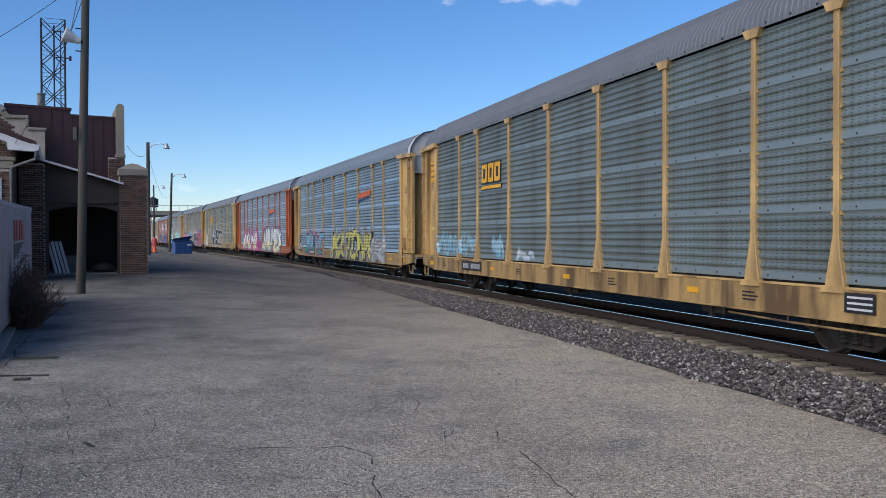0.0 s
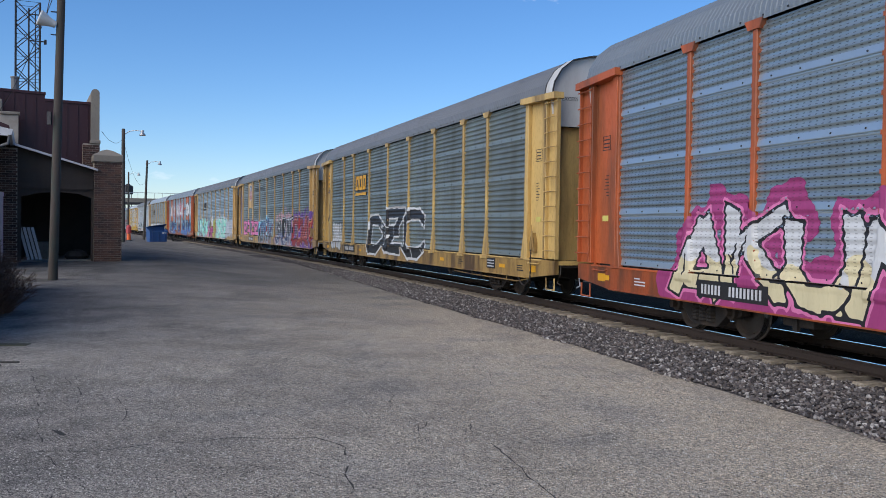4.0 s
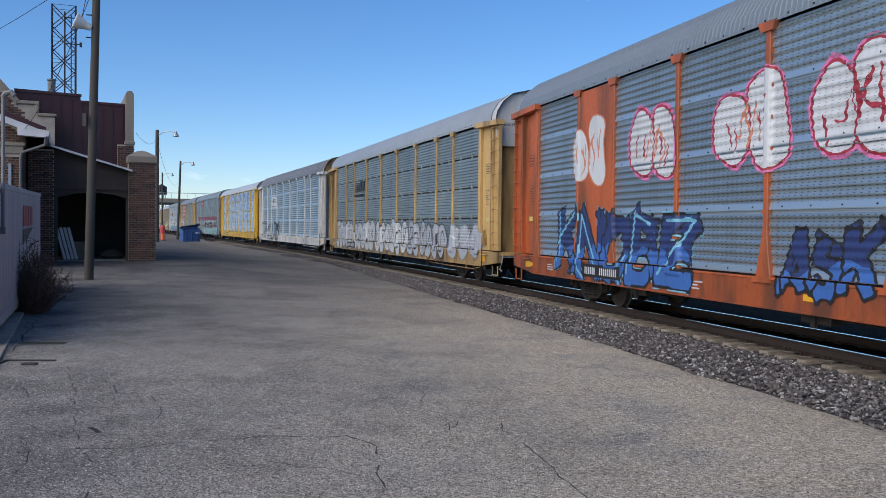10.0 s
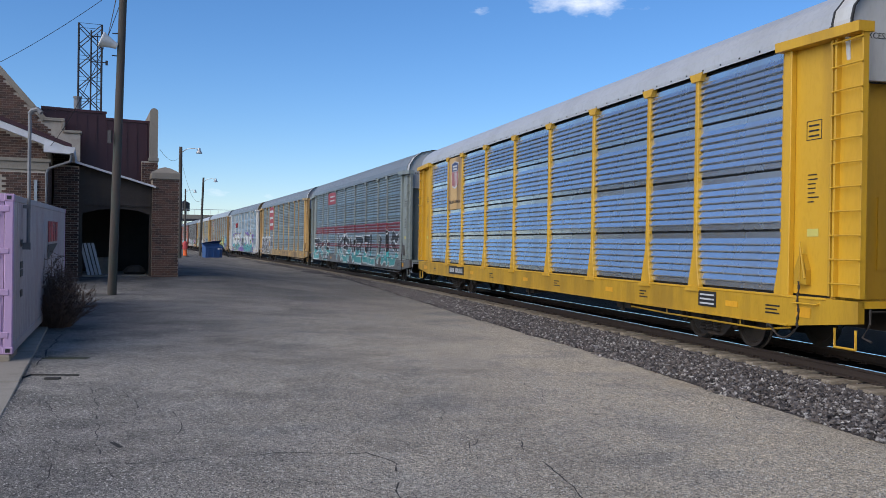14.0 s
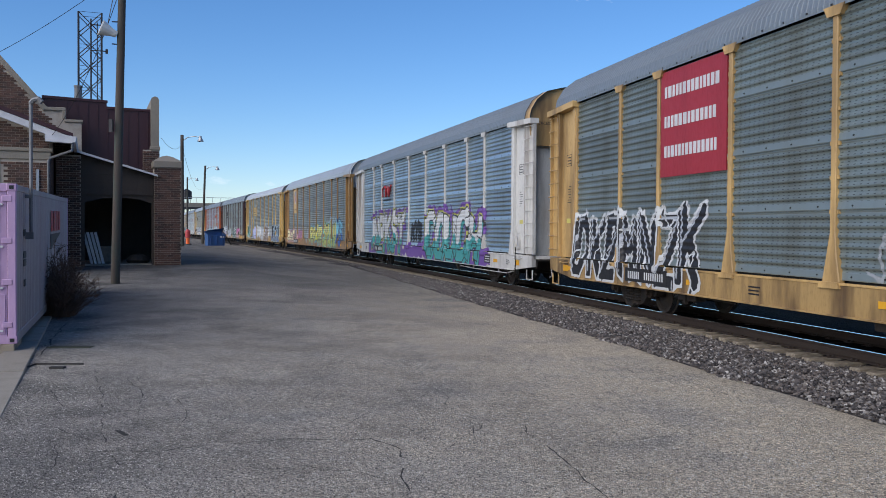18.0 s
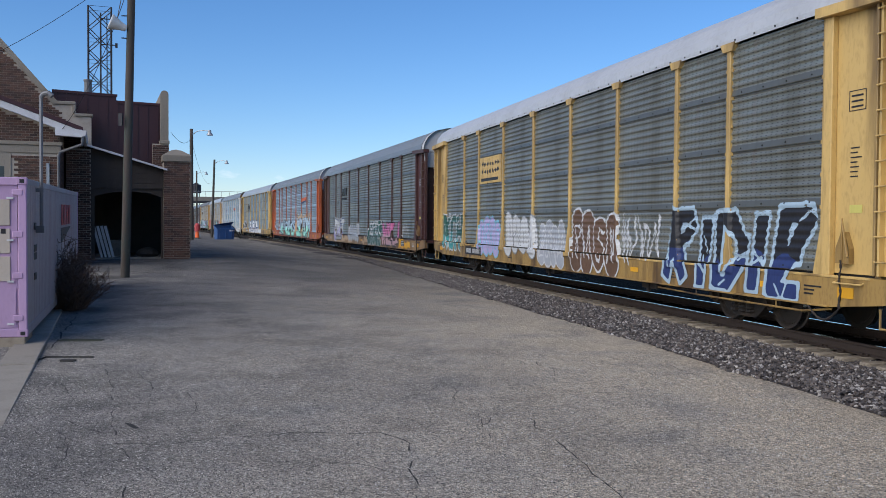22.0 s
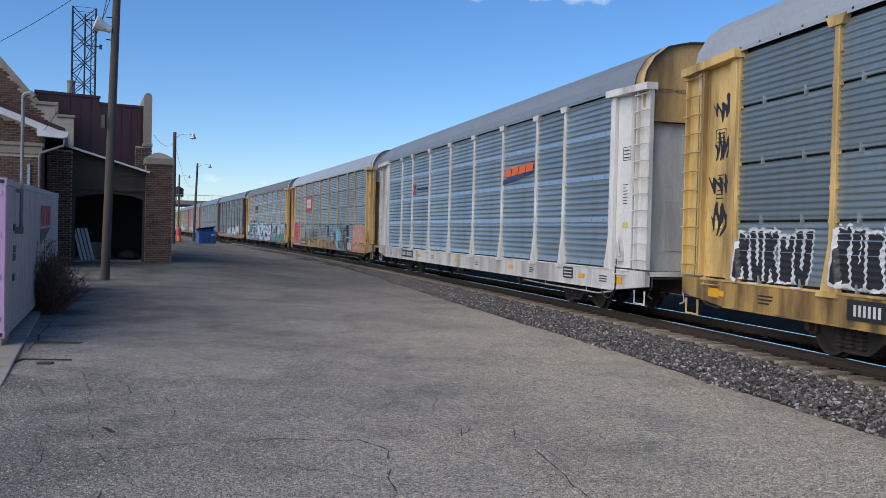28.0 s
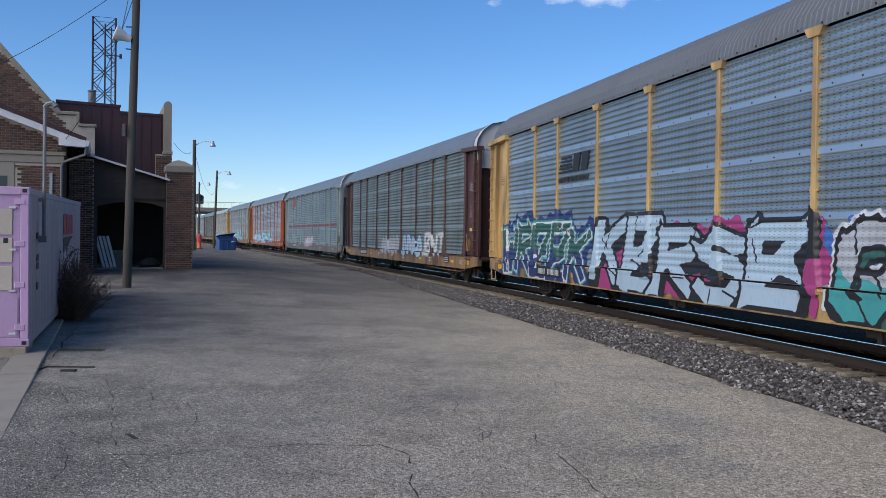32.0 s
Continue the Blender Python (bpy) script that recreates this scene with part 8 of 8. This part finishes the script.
    part("painted_logo", g, PAINT["white"], c)
    w = Wall(-12.2, 11.8, 0.60, 2.6, 22)
    w.bubble(-11.9, -9.5, 0.65, 2.4, 3, "red", "white", None, 0.035).scrawl(-9.2, -8.2, 1.9, 2.1, "black", 7)
    w.word("UNAK", -7.0, -1.9, 0.66, 1.95, None, None, "black", None, None, 0.0, edge=0.035).scrawl(-7.0, -1.9, 0.8, 2.0, "black", 14, 0.03)
    w.word("YOK", -1.5, 3.0, 0.66, 2.1, None, None, "black", None, None, 0.0, edge=0.04).scrawl(3.0, 4.1, 0.8, 1.8, "black", 9, 0.03)
    w.bubble(4.2, 5.2, 0.7, 2.1, 1, "sky", "teal").bubble(5.0, 7.6, 0.62, 2.2, 5, "black", "white", None, 0.04, text="KEITH").bubble(7.7, 8.6, 0.66, 1.2, 2, "white", "red")
    w.block(9.0, 11.7, 0.62, 1.0, "coral", 1.0).bubble(8.9, 11.8, 0.8, 2.2, 5, "coral", "white", None, 0.035, text="SNEAF")
    paint_on(19, w, "fine")
    c = car_of(20, "buff", "silver", "perf", "dark", "buff-posted silver rack car with crimson, ice-blue and teal graffiti")
    stripes_logo(c, -7.0, 3.3, 2.2, 0.72, PAINT["black"])
    w = Wall(-12.4, 12.4, 0.60, 2.6, 23)
    w.block(-4.4, 4.6, 0.62, 2.1, "magenta", 2.4).block(4.6, 11.8, 1.2, 2.1, "blue", 2.2)
    w.word("WREEK", -12.1, -4.8, 0.62, 2.2, "green", "navy", "white", "teal", "navy", 0.13, jag=True, edge=0.05)
    w.word("KERSE", -4.4, 4.2, 0.60, 2.25, "ice", "ice", "black", None, None, 0.22, jag=True, edge=0.09, drop="black")
    w.word("GINTK", 4.9, 11.9, 0.60, 2.2, "silver", "teal", "black", "white", None, 0.17, jag=True, edge=0.085, drop="green")
    paint_on(20, w, "perf")
    # the rest of the train, seen only from afar
    c = car_of(21, "brown", "dark", "perf", "mid", "maroon-brown rack car with white tags along its foot")
    w = Wall(-11.4, 10, 0.66, 2.2, 24)
    w.bubble(-3.0, 1.0, 0.9, 1.8, 5, "silver", "grey").bubble(1.6, 5.4, 0.9, 1.9, 4, "ice", "navy").word("ENT", 5.8, 9.0, 0.9, 1.9, "white", None, "grey", None, None, 0.14)
    paint_on(21, w, "perf")
    c = car_of(22, "grey", "greyp", "perf", "mid", "grey rack car with a faded red stripe")
    part("painted_stripe", Geo().box(-11.5, 11.4, PANEL_Y - 0.046, PANEL_Y - 0.03, 2.42, 2.58), PAINT["maroon"], c)
    plate(c, "sign_board", -8.9, -7.9, 4.2, 4.9, PAINT["red"])
    w = Wall(-4, 6, 0.66, 1.9, 25)
    w.bubble(-2, 2, 0.9, 1.7, 5, "silver", "magenta")
    paint_on(22, w, "perf")
    kinds = [(23, "orange", "silver", "mid"), (24, "tan", "silver", "mid"), (25, "yellow", "silver", "light"), (26, "brown", "brownish", "mid"), (27, "grey", "silver", "mid"), (28, "buff", "silver", "mid"), (29, "tan", "dark", "dark"), (30, "white", "silver", "mid"), (31, "buff", "dark", "dark")]
    for k, fr, pan, rf in kinds:
        c = car_of(k, fr, pan, "perf", rf, "distant %s and grey covered rack car" % {"orange": "orange", "yellow": "yellow", "brown": "maroon-brown", "grey": "grey", "buff": "buff", "tan": "tan", "white": "off-white"}[fr])
        if k < 26:
            w = Wall(-10, 10, 0.66, 2.2, 40 + k)
            w.bubble(-9, -4, 0.9, 1.9, 6, "ice", "navy").word("SENTA", -3, 6, 0.8, 2.0, "mint", "ice", "blue", None, None, 0.16, jag=True)
            paint_on(k, w, "perf")


build_train()


# ---- a dry leaf that drifts down past the viewer ----
def build_leaf():
    lf = thing("falling_leaf", "dry dark brown leaf with a thin stem drifting down", "leaf")
    tips = [(0.22, 1.0), (0.40, 0.80), (0.36, 0.50), (0.52, 0.34), (0.40, 0.02), (0.62, -0.28), (1.02, -0.72), (0.62, -0.62), (0.30, -0.42), (0.0, -0.55), (-0.42, -0.40), (-0.66, -0.56), (-1.0, -0.50), (-0.78, -0.16), (-0.72, 0.20), (-0.40, 0.28), (-0.24, 0.58), (0.02, 0.62)]
    top = [(0.026 * x, 0.026 * y, 0.011 * (x * x + 0.5 * y * y)) for x, y in tips]
    g = Geo().add([(0, 0, 0)] + top + [(0, 0, -0.0008)] + [(x, y, z - 0.0008) for x, y, z in top], [])
    n = len(tips)
    g.f += [(0, 1 + i, 1 + (i + 1) % n) for i in range(n)] + [(n + 1, n + 2 + (i + 1) % n, n + 2 + i) for i in range(n)] + [(1 + i, n + 2 + i, n + 2 + (i + 1) % n, 1 + (i + 1) % n) for i in range(n)]
    g.m += [0] * (3 * n)
    part("blade", g, DEAD_LEAF, lf)
    part("stem", Geo().path([(-0.0255, -0.0128, 0.013), (-0.027, -0.022, 0.010), (-0.0275, -0.034, 0.008), (-0.0285, -0.044, 0.008)], 0.0006, 5), DEAD_LEAF, lf)
    return lf


LEAF = build_leaf()
LEAF_ROWS = [(0, -6.418, 1.429, 13.764, 20, 30, 0), (3, -5.199, 1.539, 11.528, 58, -20, 60), (6, -3.979, 1.648, 9.293, -4, -3, 120), (9, -2.76, 1.758, 7.057, -2, 24, 180), (12, -1.541, 1.868, 4.822, 59, -29, 240), (14, -0.728, 1.942, 3.332, 17, 14, 300), (15, -0.322, 1.978, 2.586, -17, 10, 360), (15.2, -0.24, 1.985, 2.437, 70, 20, 380), (15.3, -0.212, 1.989, 2.368, 95, 60, 400), (15.4, -0.153, 1.994, 2.288, 100, 50, 390), (15.5, -0.119, 1.996, 2.214, 85, 20, 375), (16.5, 0.288, 2.033, 1.469, 60, 0, 420), (17.44, 0.672, 2.068, 0.765, 20, 10, 480), (18.44, 1.078, 2.104, 0.02, 4, 3, 520), (32, 1.078, 2.104, 0.02, 4, 3, 520)]


# ---- movement ----
SHIFTS = {0: -0.03, 2: 0.08, 4: 0.10, 5: 0.07, 6: 0.06, 7: 0.06, 8: 0.13, 9: -0.09, 11: -0.05, 13: -0.08, 14: -0.09, 16: -0.05, 17: -0.07, 18: 0.16, 19: 0.06}   # slack in the couplings


def car_pose(k, t):
    """The car k stands with both trucks on the curved track."""
    mid = 34.708 + 28.6 * k - 14.3 + SHIFTS.get(k, 0.0) - 18.0795 * t + 0.00324 * t * t
    (x0, y0, h0), (x1, y1, h1) = on_track(mid - 9.05), on_track(mid + 9.05)
    h = math.atan2(-(x1 - x0), y1 - y0)
    return pose((x0 + x1) / 2, (y0 + y1) / 2, RAIL_Z, 0, 0, math.degrees(h) - 90)


def motions():
    for k, ob in TRAIN.items():
        walk(ob, [(t, car_pose(k, t)) for t in range(33)])
    walk(LEAF, [(t, pose(x, y, z, a, b, c)) for t, x, y, z, a, b, c in LEAF_ROWS])
    for w in WHEELSETS.values():
        bpy.data.objects.remove(w)


motions()
